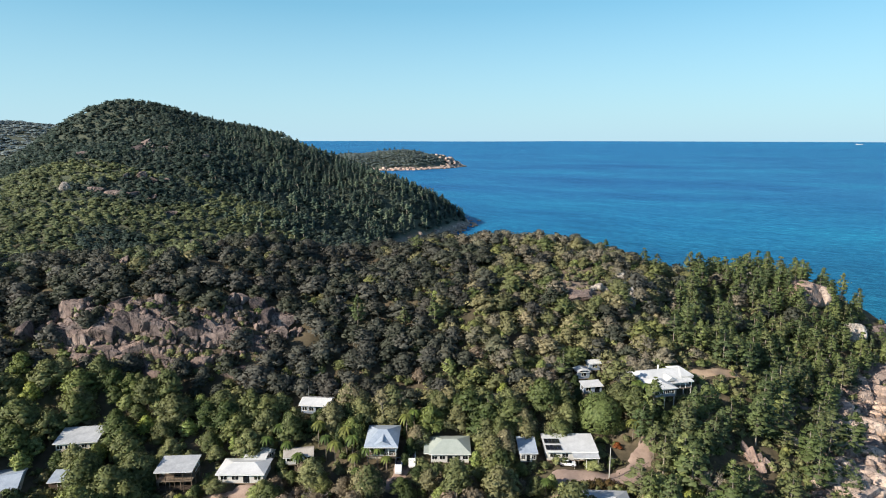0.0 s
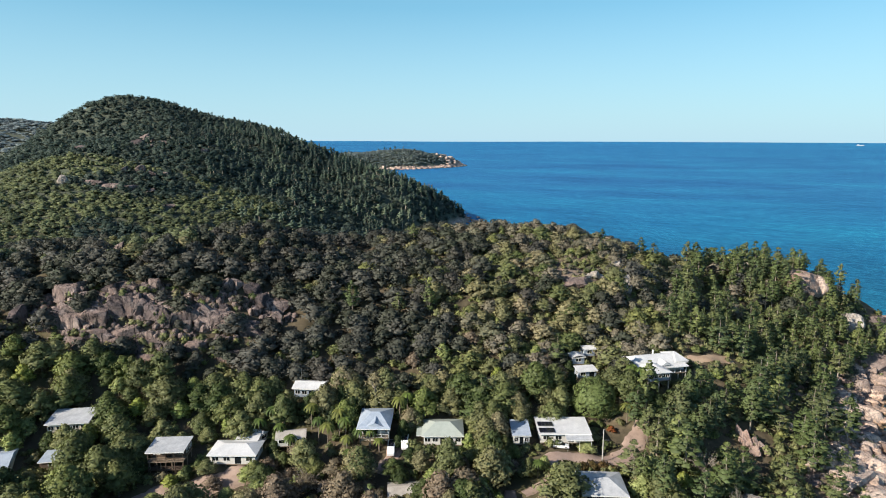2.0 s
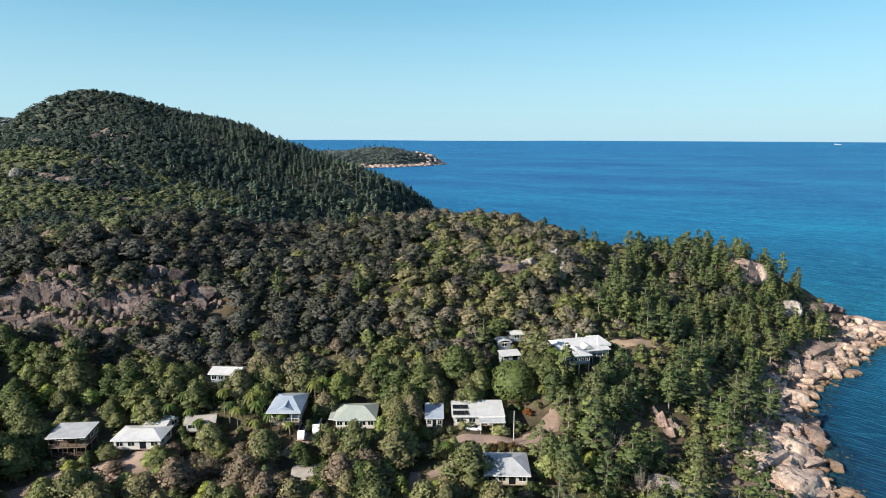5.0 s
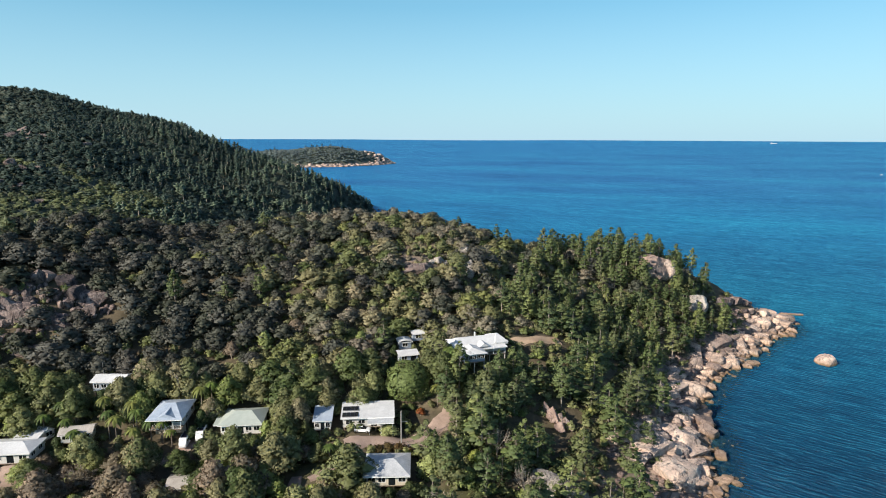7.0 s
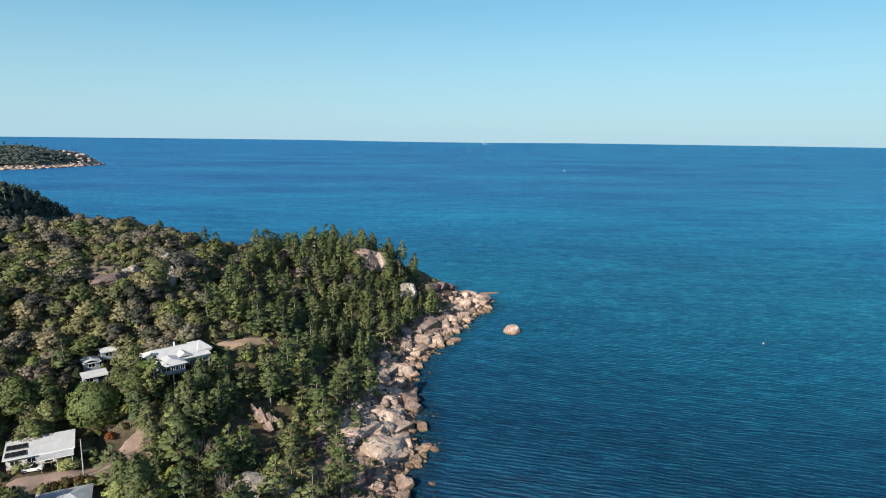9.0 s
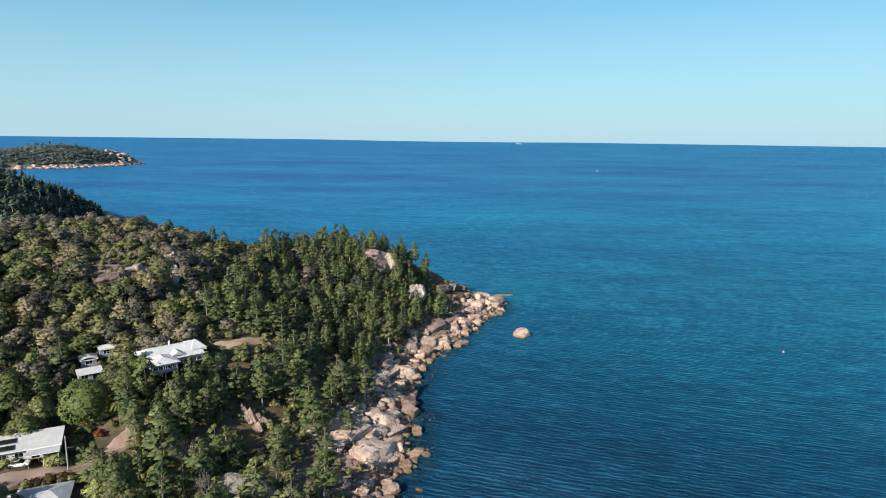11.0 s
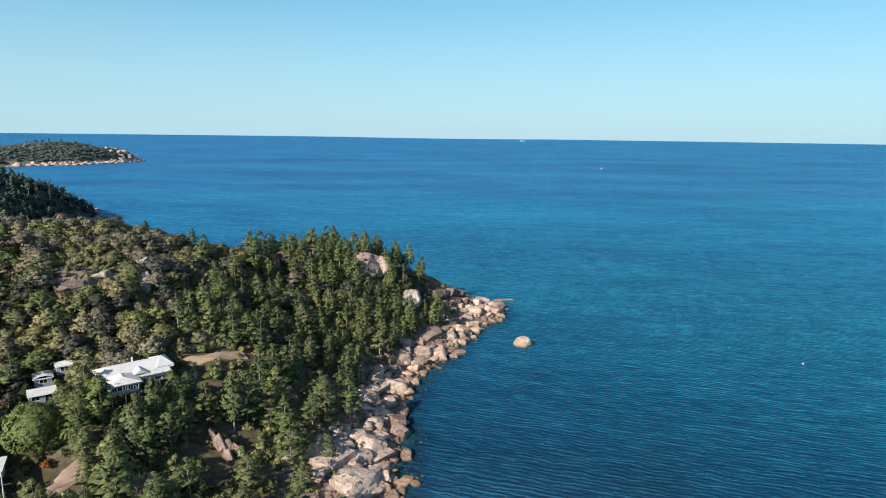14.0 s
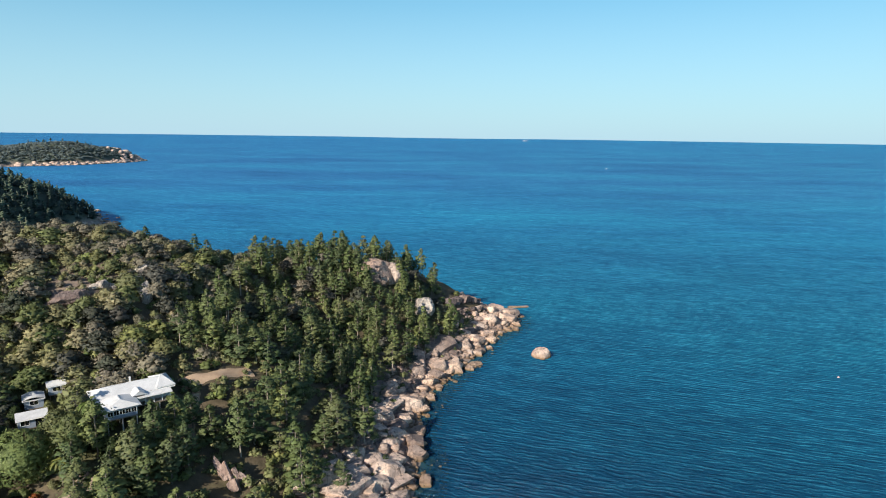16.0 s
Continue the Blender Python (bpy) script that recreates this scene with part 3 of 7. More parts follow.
# 1 toward the north, falling to 0 at bearing 50
north = np.clip((50 - np.degrees(np.arctan2(sea_xy[:, 0] - 60, sea_xy[:, 1]))) / 35, 0, 1)
att = sea_mesh.attributes.new("deep", "FLOAT", "POINT")
att.data.foreach_set("value", north.astype(np.float32))
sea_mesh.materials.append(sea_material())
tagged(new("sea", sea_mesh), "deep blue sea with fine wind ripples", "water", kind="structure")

# ---- plants: shapes ----
OCT_V = np.array([(1, 0, 0), (0, 1, 0), (-1, 0, 0), (0, -1, 0), (0, 0, 1), (0, 0, -1)], float)
OCT_F = np.array([(0, 1, 4), (1, 2, 4), (2, 3, 4), (3, 0, 4), (1, 0, 5), (2, 1, 5), (3, 2, 5), (0, 3, 5)])


class Shape:
    """Arrays of vertices, triangles and quads."""

    def __init__(self):
        self.v, self.t, self.q, self.n, self.nrm = [], [], [], 0, []

    def add(self, v, t=None, q=None, nrm=None):
        v = np.asarray(v, float)
        if nrm is not None:
            self.nrm.append(nrm / (np.linalg.norm(nrm, axis=1, keepdims=True) + 1e-9))
        if t is not None and len(t):
            self.t.append(np.asarray(t) + self.n)
        if q is not None and len(q):
            self.q.append(np.asarray(q) + self.n)
        self.v.append(v)
        self.n += len(v)

    def arrays(self):
        return (np.concatenate(self.v), np.concatenate(self.t) if self.t else np.zeros((0, 3), int), np.concatenate(self.q) if self.q else np.zeros((0, 4), int))

    def normals(self):
        return np.concatenate(self.nrm) if self.nrm else None

    def tube(self, points, radii, sides=5):
        pts, rings_made = np.asarray(points, float), []
        for k, (p, r) in enumerate(zip(pts, radii)):
            d = pts[min(k + 1, len(pts) - 1)] - pts[max(k - 1, 0)]
            d = d / (np.linalg.norm(d) + 1e-9)
            a = np.cross(d, (0.31, 0.95, 0.05))
            a /= np.linalg.norm(a) + 1e-9
            b = np.cross(d, a)
            ang = np.arange(sides) * math.tau / sides
            rings_made.append(p + r * (np.cos(ang)[:, None] * a + np.sin(ang)[:, None] * b))
        q = [(k * sides + s, k * sides + (s + 1) % sides, (k + 1) * sides + (s + 1) % sides, (k + 1) * sides + s) for k in range(len(pts) - 1) for s in range(sides)]
        self.add(np.concatenate(rings_made), None, q)

    def leaves(self, centres, normals, size, rng, wild=0.5, slim=0.62, round_to=None):
        """Leaf sprays: bent four-cornered blades round the centres, facing roughly along the normals."""
        n = len(centres)
        nr = normals + wild * rng.normal(size=(n, 3))
        nr /= np.linalg.norm(nr, axis=1, keepdims=True)
        a = np.cross(nr, rng.normal(size=(n, 3)))
        a /= np.linalg.norm(a, axis=1, keepdims=True)
        b = np.cross(nr, a)
        s = (size * rng.uniform(0.55, 1.45, n))[:, None]
        v = np.stack([centres - a * s * 0.55 - b * s * 0.25, centres + a * s * 0.55 - b * s * 0.2, centres + b * s * slim + nr * s * 0.15], 1)
        base = np.arange(n)[:, None] * 3
        soft = None
        if round_to is not None:
            soft = np.repeat(normals, 3, 0) + 0.3 * np.repeat(nr, 3, 0) + round_to
        self.add(v.reshape(-1, 3), base + np.arange(3), None, soft)


def sphere_dirs(rng, n, low=-0.35):
    z = rng.uniform(low, 1, n)
    a = rng.uniform(0, math.tau, n)
    r = np.sqrt(1 - z * z)
    return np.stack([r * np.cos(a), r * np.sin(a), z], -1)


def broad_tree(seed, tall=7.0, wide=3.0, clumps=8, leaves=220, size=0.75, bare=0.12, limbs=4, level=0.2):
    """A spreading tree about tall m high: returns trunk and crown shapes. level: how flat its leaves lie."""
    rng = np.random.RandomState(seed)
    trunk, crown = Shape(), Shape()
    top = tall * 0.62
    bend = rng.normal(0, 0.25, 2)
    trunk.tube([(0, 0, -0.8), (bend[0] * 0.3, bend[1] * 0.3, tall * max(bare, 0.3)), (bend[0], bend[1], top)], [tall * 0.03, tall * 0.021, tall * 0.009], 5)
    low, deep = tall * bare, tall * (1 - bare)
    blobs = []
    for k in range(clumps):
        f = (k + 0.5) / clumps
        r = wide * rng.uniform(0.34, 0.66) * (1.14 - 0.36 * f) * (11 / (clumps + 3)) ** 0.3
        a = k * 2.4 + rng.uniform(0, 0.9)
        out = max(wide * math.sin(math.pi * min(0.30 + 0.66 * f, 0.97)) * rng.uniform(0.72, 1.08) - r * 0.85, 0.0)
        up = low + r * 0.5 + (deep - r * 1.25) * f ** 0.85
        blobs.append((np.array([bend[0] * f + out * math.cos(a), bend[1] * f + out * math.sin(a), up]), r))
    for c, r in blobs[len(blobs) - limbs:]:
        trunk.tube([(bend[0] * 0.5, bend[1] * 0.5, tall * max(bare, 0.25)), c], [tall * 0.014, tall * 0.005], 4)
    area = sum(r * r for _, r in blobs)
    for c, r in blobs:
        per = max(5, int(leaves * r * r / area))
        squash = np.array([1, 1, rng.uniform(0.68, 0.95)])
        lean_out = np.array([c[0] / wide, c[1] / wide, (c[2] - tall * 0.45) / tall * 1.2]) * 0.5 + (0, 0, level)
        crown.add(c + OCT_V * (r * 0.74) * squash * rng.uniform(0.85, 1.12, (6, 1)), OCT_F, nrm=OCT_V + lean_out)
        d = sphere_dirs(rng, per, -0.15)
        crown.leaves(c + d * r * squash * rng.uniform(0.74, 1.16, (per, 1)), d, size, rng, round_to=lean_out)
    return trunk, crown


def pine_tree(seed, tall=16.0, wide=2.6, whorls=12, arms=5, bare=0.2, ragged=0.2):
    """A hoop pine: a straight pale trunk, whorls of level branches that end in upswept tufts, and a ragged rounded top."""
    rng = np.random.RandomState(seed)
    trunk, crown = Shape(), Shape()
    lean = rng.normal(0, 0.35, 2)
    at = lambda f: np.array([lean[0] * f * f, lean[1] * f * f, tall * f])  # noqa: E731
    trunk.tube([(0, 0, -0.8), at(0.5), at(0.96)], [tall * 0.015, tall * 0.011, 0.05], 5)
    for k in range(whorls):
        g = (k + rng.uniform(-0.5, 0.5)) / (whorls - 1)
        g = min(max(g, 0.0), 1.0)
        f = bare + (0.96 - bare) * g
        reach = wide * min(0.62 + 1.5 * g, 1.0, 0.30 + 1.5 * (1 - g)) * rng.uniform(0.72, 1.12)
        first = rng.uniform(0, math.tau)
        for j in range(arms if g < 0.85 else arms - 2):
            if rng.rand() < ragged:
                continue
            a = first + j * math.tau / arms + rng.uniform(-0.4, 0.4)
            way = np.array([math.cos(a), math.sin(a), 0])
            long = reach * rng.uniform(0.6, 1.12)
            rise = long * rng.uniform(-0.12, 0.22)
            end = at(f) + way * long + (0, 0, rise + rng.uniform(-0.35, 0.35))
            mid = at(f) * 0.42 + end * 0.58
            side = np.array([-way[1], way[0], 0]) * 0.05
            trunk.add([at(f) - side, at(f) + side, end], [(0, 1, 2)])
            soft = way * 0.75 + (0, 0, 0.45)
            r = 0.25 * long + 0.2
            shape = OCT_V * np.array([r, r, r * 0.62]) * rng.uniform(0.75, 1.2, (6, 1))
            crown.add(mid + way * 0.15 * long + shape, OCT_F, nrm=OCT_V + soft)
            n = 18
            d = sphere_dirs(rng, n, -0.4)
            along = rng.uniform(0.35, 1.06, (n, 1))
            spots_ = at(f) + (end - at(f)) * along + d * np.array([r, r, r * 1.05]) * (0.5 + 0.65 * along)
            crown.leaves(spots_, d * 0.6 + soft, 0.36, rng, wild=0.45, slim=0.85, round_to=soft)
    d = sphere_dirs(rng, 14, -0.2)
    crown.leaves(at(0.97) + d * (0.45, 0.45, 0.75), d, 0.55, rng, wild=0.4, slim=0.9, round_to=np.array([0, 0, 0.4]))
    return trunk, crown


def dome_tree(seed, tall=11.0, wide=5.8, leaves=3800, size=0.42):
    """A dense clipped-looking dome of leaves down to the ground."""
    rng = np.random.RandomState(seed)
    trunk, crown = Shape(), Shape()
    trunk.tube([(0, 0, -0.8), (0, 0, tall * 0.6)], [0.4, 0.2], 6)
    c = np.array([0, 0, tall * 0.42])
    half = np.array([wide, wide, tall * 0.58])
    crown.add(c + OCT_V * half * 0.8, OCT_F, nrm=OCT_V)
    d = sphere_dirs(rng, leaves, -0.55)
    bulge = 0.93 + 0.055 * np.sin(d[:, 0] * 7 + 2 * d[:, 2]) * np.sin(d[:, 1] * 8 + 1) + 0.05 * np.sin(d[:, 2] * 11 + d[:, 0] * 5)
    crown.leaves(c + d * half * (bulge * rng.uniform(0.93, 1.03, leaves))[:, None], d, size, rng, wild=0.6, round_to=np.array([0, 0, 0.2]))
    return trunk, crown


def tier_pine(seed, tall=17.0, wide=2.7, tiers=7, bare=0.3):
    """A hoop pine seen from far off: a pale trunk and a ragged column of tufts."""
    rng = np.random.RandomState(seed)
    trunk, crown = Shape(), Shape()
    trunk.tube([(0, 0, -0.8), (0, 0, tall * 0.95)], [tall * 0.024, tall * 0.012], 3)
    for k in range(tiers):
        g = k / (tiers - 1)
        f = bare + (0.93 - bare) * g
        r = wide * min(0.7 + g, 0.34 + 1.1 * (1 - g), 1.0) * rng.uniform(0.65, 1.1)
        a = k * 2.4 + rng.uniform(-0.5, 0.5)
        off = np.array([math.cos(a), math.sin(a), 0]) * r * rng.uniform(0.25, 0.65)
        lump = OCT_V * np.array([r, r, tall * 0.085]) * rng.uniform(0.6, 1.25, (6, 1))
        crown.add(off + (0, 0, tall * f) + lump, OCT_F, None, OCT_V + off / (r + 0.1) * 0.7 + (0, 0, 0.25))
    return trunk, crown


def palm_tree(seed, tall=8.0, fronds=22, long=3.1):
    rng = np.random.RandomState(seed)
    trunk, crown = Shape(), Shape()
    lean = rng.normal(0, 0.5, 2)
    top = np.array([lean[0], lean[1], tall])
    trunk.tube([(0, 0, -0.8), (lean[0] * 0.3, lean[1] * 0.3, tall * 0.5), top], [0.17, 0.13, 0.11], 6)
    for k in range(fronds):
        a = k * 2.4 + rng.uniform(-0.2, 0.2)
        rise = rng.uniform(-0.25, 1.0)
        way, side = np.array([math.cos(a), math.sin(a), 0]), np.array([-math.sin(a), math.cos(a), 0])
        rows = []
        for s in np.linspace(0, 1, 5):
            p = top + way * long * s * (1 - 0.25 * s) + np.array([0, 0, long * (0.55 * rise * s - (0.75 + 0.2 * rise) * s * s)])
            half = long * 0.10 * math.sin(math.pi * min(0.12 + s * 0.86, 1)) + 0.02
            rows += [p - side * half - (0, 0, half * 0.55), p, p + side * half - (0, 0, half * 0.55)]
        q = [(3 * i + j, 3 * i + j + 1, 3 * i + j + 4, 3 * i + j + 3) for i in range(4) for j in range(2)]
        crown.add(rows, None, q)
    return trunk, crown


def bare_tree(seed, tall=6.0, wide=2.6, arms=9):
    """A leafless dry-season tree: a trunk and forked twigs."""
    rng = np.random.RandomState(seed)
    trunk, twigs = Shape(), Shape()
    trunk.tube([(0, 0, -0.8), (0.1, 0.05, tall * 0.3), (0.15, -0.1, tall * 0.5)], [0.17, 0.13, 0.09], 6)
    for k in range(arms):
        a = k * 2.4
        way = np.array([math.cos(a), math.sin(a), rng.uniform(0.35, 1.3)])
        p0 = np.array([0.1, 0, tall * rng.uniform(0.25, 0.5)])
        p1 = p0 + way * wide * rng.uniform(0.45, 0.65)
        twigs.tube([p0, p1], [0.085, 0.055], 4)
        for _ in range(5):
            p2 = p1 + (way * 0.5 + rng.normal(0, 0.55, 3) + (0, 0, 0.3)) * wide * 0.42
            twigs.tube([p1, p2], [0.05, 0.03], 3)
            for _ in range(4):
                twigs.tube([p2 * rng.uniform(0.6, 1) + p1 * 0, p2 + (way * 0.2 + rng.normal(0, 0.5, 3) + (0, 0, 0.25)) * wide * 0.3], [0.032, 0.016], 3)
    return trunk, twigs


def tree_thing(name, shapes, leaf, label, category, bark=BARK, crown_name="crown"):
    top = empty(name)
    trunk, crown = shapes
    for part_name, shape, mat in (("trunk", trunk, bark), (crown_name, crown, leaf)):
        me = big_mesh(part_name, *shape.arrays(), smooth=part_name == "trunk", normals=shape.normals())
        me.materials.append(mat)
        ob = new(part_name, me)
        ob.parent = top
    return tagged(top, label, category)


# ---- where things stand ----
# houses: centre x, y, half width, half depth, turn: kept clear of trees
PLOTS = [(36, 165.8, 8.2, 5.6, 0), (23.8, 164, 3.2, 5, 0), (2, 165.5, 6.8, 6.5, 0), (-17, 165, 5.2, 7.6, 0), (-40, 181.5, 6.8, 4.2, -6), (-54, 157, 7.2, 5, 0),
         (-50.5, 165.3, 2.6, 2.4, -20), (-71.5, 155, 5.8, 5.2, 4), (-101, 163, 6.4, 5, 8), (-113, 148, 5, 6.8, 20), (-101, 152, 4, 4, 10), (-40.5, 163, 4.6, 3.2, 10),
         (41.3, 142, 6.4, 6.6, 0), (-7.4, 145, 5, 4, 5), (71, 191.8, 10.5, 5.4, 13), (68, 182.6, 4.2, 4.2, 13), (47.3, 202.3, 2.8, 2.6, 10), (52, 206.5, 2.6, 2.4, 10), (48.2, 191.5, 3.8, 2.4, 10)]
ROADS = {"driveway": ([(30, 154.5), (35, 155.5), (40, 156.7), (46, 156.4), (51, 158), (55, 162.5), (58, 168), (62, 172)], 7.0),
         "lane": ([(31.6, 153.5), (30.6, 149), (27, 145), (22, 142)], 3.2),
         "side_road": ([(-80, 140), (-70, 145), (-62, 147.5), (-52, 151), (-46, 154)], 7.5),
         "track": ([(15, 122), (17.5, 131), (18.5, 139), (19, 144)], 3.4),
         "parking": ([(-14.5, 152), (-12, 158), (-10.5, 165)], 5.5)}
CLEARINGS = [(88, 200, 7.0), (97, 204, 5.5), (103, 205, 4.5), (86, 193, 5), (84.5, 186, 4.5), (91, 163, 5.5), (91, 158, 4.0), (97, 172, 3.5), (52, 168.5, 5.0), (48.5, 152.5, 4.0), (54, 156.5, 3.2), (33.5, 148, 3.6), (24, 156.5, 3.6), (73, 237, 5.0), (62, 240, 4.5), (53.5, 233, 5.5), (75, 252, 4.0), (90, 165, 4.2), (-62, 144.5, 4.6), (-57.5, 147, 4.0), (-66, 140, 4.5), (93, 203, 5.5), (85.5, 191, 3.0), (22, 157.5, 3.6), (-22, 153, 4), (47.6, 182, 6.8), (48, 172, 7.0), (47.6, 178, 8.0)]
# single plants that stand out: x, y, size, girth
LIME_SPOTS = [(-97.4, 157.6, 0.95, 1.2), (-112.2, 153.5, 1.0, 1.1), (-113.9, 180, 1.1, 1.2), (-122, 175, 1.1, 1.2), (-74.9, 171.7, 1.0, 1.2), (-95, 161, 1.0, 1.1), (-111.9, 159.2, 1.0, 1.1), (-87, 171.5, 1.0, 1.2), (-74.5, 180.7, 1.0, 1.2), (-95.1, 176.4, 1.0, 1.1), (-49, 150.3, 0.75, 1.1), (-68.3, 147.4, 0.55, 0.9), (-91.4, 144.2, 0.7, 1.0), (11.3, 141.3, 1.25, 1.35), (9.4, 160.1, 0.9, 0.8), (3, 154.7, 0.5, 0.8), (-0.7, 148.3, 0.7, 1.0), (15.1, 137.2, 1.0, 1.2), (28.4, 150.6, 0.8, 0.75), (30.9, 148.1, 0.75, 0.6), (30.5, 143.5, 0.7, 0.8),
              (56.8, 151.4, 0.9, 1.3), (41.7, 160.2, 0.62, 1.1), (-2.5, 231, 1.0, 0.9), (-60, 168, 0.9, 0.8), (-86, 178, 1.0, 1.0), (33, 200, 0.9, 0.9), (-66, 150, 0.5, 0.7), (52, 143, 0.95, 1.3), (60, 140, 0.9, 1.2),
              (24, 134, 0.9, 1.2), (34, 131, 0.9, 1.2), (-4, 135, 0.8, 1.2), (-30, 137, 0.8, 1.2), (-45, 146, 0.8, 1.0), (-52, 143, 0.9, 1.2), (64, 148, 0.7, 1.0), (2, 200, 0.9, 1.0), (19, 188, 1.0, 0.9)]
DRY_SPOTS = [(-44, 142, 0.9, 1.2), (-36, 143, 0.9, 1.2), (-27, 145, 0.8, 1.1), (-21, 139, 0.9, 1.2), (-50, 137, 0.9, 1.2), (-9, 138, 0.8, 1.1), (-72, 139, 0.8, 1.1), (-57, 136, 0.8, 1.2), (45, 131, 0.9, 1.1), (70, 158, 0.8, 1.0), (-38.3, 159.4, 0.9, 1.1), (-26.4, 151, 0.9, 1.2), (-44.4, 154.3, 0.8, 1.1), (-18.1, 146, 0.8, 1.2), (1.9, 144.1, 0.7, 1.1), (7.9, 150.5, 0.8, 0.9), (-38.5, 151.9, 0.7, 1.0), (-33, 147, 0.9, 1.2), (-14, 141, 0.8, 1.2),
      (-57, 147.5, 0.7, 1.0), (20, 150, 0.8, 1.0), (36, 196, 0.9, 1.0), (12, 205, 0.9, 1.1), (-8, 196, 1.0, 1.1), (26, 183, 0.9, 1.0), (-76, 173, 0.9, 1.1)]
DARK_SPOTS = [(-86.6, 155, 1.0, 1.0), (-91.9, 153, 0.85, 0.9), (-82, 151, 0.9, 1.0), (38, 135.2, 0.55, 0.8), (42, 134.8, 0.6, 0.9), (46, 135.4, 0.58, 0.8), (-9.1, 164.9, 1.05, 0.8), (-10.4, 161.5, 0.7, 0.7), (-9.1, 148.8, 0.65, 1.0), (-37.9, 172.5, 1.05, 0.9), (-28.2, 175.2, 1.3, 1.0), (-29.8, 170.4, 1.0, 0.9), (-24.6, 173.3, 1.2, 0.9), (-36.5, 158.4, 0.8, 0.9), (-44.7, 160.9, 0.65, 0.8), (-6.9, 156.9, 0.6, 0.8),
      (-46, 174.5, 1.1, 1.0), (-32.5, 177, 1.1, 1.0), (-22.8, 164, 0.9, 0.7), (58, 188, 1.0, 0.9), (61.5, 177.5, 0.95, 1.0), (66, 174.8, 1.0, 1.0), (70, 176.6, 0.9, 0.9), (75.5, 181, 0.95, 0.9), (43, 188, 0.9, 0.9), (51, 187.6, 0.8, 0.8), (44, 197.5, 0.7, 0.8), (-77.5, 150, 0.9, 0.9), (-65, 150.5, 0.6, 0.8)]
PALM_SPOTS = [(-25.3, 163, 1.0, 1.0), (-18.0, 160.4, 0.85, 0.9), (-15.4, 159.4, 0.6, 0.8), (-50, 165.2, 0.9, 1), (-44, 163.9, 0.8, 0.9), (-22.6, 154.4, 0.7, 1.0), (-29.9, 161.1, 1.0, 1.1), (-40.1, 159.6, 0.85, 0.9),
      (56.1, 171.9, 0.85, 1.0), (62, 179.8, 1.15, 1.0), (60.5, 184.7, 1.05, 1.0), (26.6, 148.4, 0.6, 0.9), (-20.7, 160.1, 0.9, 0.9), (-27.5, 166.5, 1.1, 1.1), (-33, 164, 1.0, 1.0), (-10.5, 171, 1.1, 1.1), (-8.5, 174, 1.0, 1), (-36, 169, 1.0, 1), (-47, 169.5, 0.9, 1), (-24, 157.5, 0.8, 0.9)]
PLANT_ROOM = [(px, py - 1.2, 2.6 + 0.8 * g) for px, py, _, g in (*LIME_SPOTS, *DRY_SPOTS)] + [(px, py - 0.5, 2.2) for px, py, _, g in (*DARK_SPOTS, *PALM_SPOTS)]
# single outcrops above and beside the cliff: x, y, half width, half height
OUTCROPS = [(-126.5, 207.5, 4.2, 3.0), (-122.5, 208.6, 3.4, 2.6), (-75.5, 216.7, 2.4, 2.2), (-72.0, 217.6, 2.0, 1.8), (-57.8, 216.2, 5.2, 2.4), (-62.5, 214.8, 3.2, 2.0), (-124.9, 241.2, 1.8, 3.0), (-97.5, 209.5, 1.7, 2.6), (-110.0, 208.5, 4.4, 1.7), (-137.0, 196.6, 3.6, 3.0)]
CLIFFS = [(-114, 199, 16, 10), (-94, 201, 16, 12), (-75, 206, 12, 9), (-128, 202, 9, 8), (-60, 214, 10, 6)]


def near_line(x, y, pts):
    best = np.full(np.shape(x), 1e9)
    for (ax, ay), (bx, by) in zip(pts[:-1], pts[1:]):
        dx, dy = bx - ax, by - ay
        t = np.clip(((x - ax) * dx + (y - ay) * dy) / (dx * dx + dy * dy), 0, 1)
        best = np.minimum(best, np.hypot(x - ax - t * dx, y - ay - t * dy))
    return best


def open_ground(x, y, front=6.0, side=1.2):
    """How far a spot is blocked: True where no tree may stand."""
    bad = np.zeros(x.shape, bool)
    for cx, cy, hw, hd, turn in PLOTS:
        c, s = math.cos(radians(turn)), math.sin(radians(turn))
        u, v = (x - cx) * c + (y - cy) * s, -(x - cx) * s + (y - cy) * c
        bad |= (abs(u) < hw + side) & (v < hd + side * 0.8) & (v > -hd - front)
    for pts, w in ROADS.values():
        bad |= near_line(x, y, pts) < w / 2 + 1.4
    for cx, cy, r in (*CLEARINGS, *(PLANT_ROOM if side > 1 else ())):
        bad |= np.hypot(x - cx, y - cy) < (r if side > 1 else r * 0.55)
    return bad


def scatter(seed, x0, x1, y0, y1, gap):
    """Jittered spots over a rectangle."""
    rng = np.random.RandomState(seed)
    gx0, gy0 = np.meshgrid(np.arange(x0, x1, gap), np.arange(y0, y1, gap * 0.9))
    gx0 = gx0 + (np.arange(gx0.shape[0]) % 2)[:, None] * gap / 2
    x = gx0.ravel() + rng.uniform(-0.7, 0.7, gx0.size) * gap
    y = gy0.ravel() + rng.uniform(-0.7, 0.7, gx0.size) * gap
    return x, y, rng


def waves(x, y, s, k=0.0):
    return 0.5 + 0.5 * np.sin(x / s + 1.7 * np.sin(y / s * 0.83 + k) + k) * np.sin(y / s * 1.13 + 1.3 * np.sin(x / s * 0.71 + 2 * k))


GARDEN = [broad_tree(11 + k, 7.0 + 0.5 * (k % 3), 3.0 + 0.4 * (k % 2), 17, 1500, 0.37, 0.06 + 0.06 * (k % 3)) for k in range(6)]
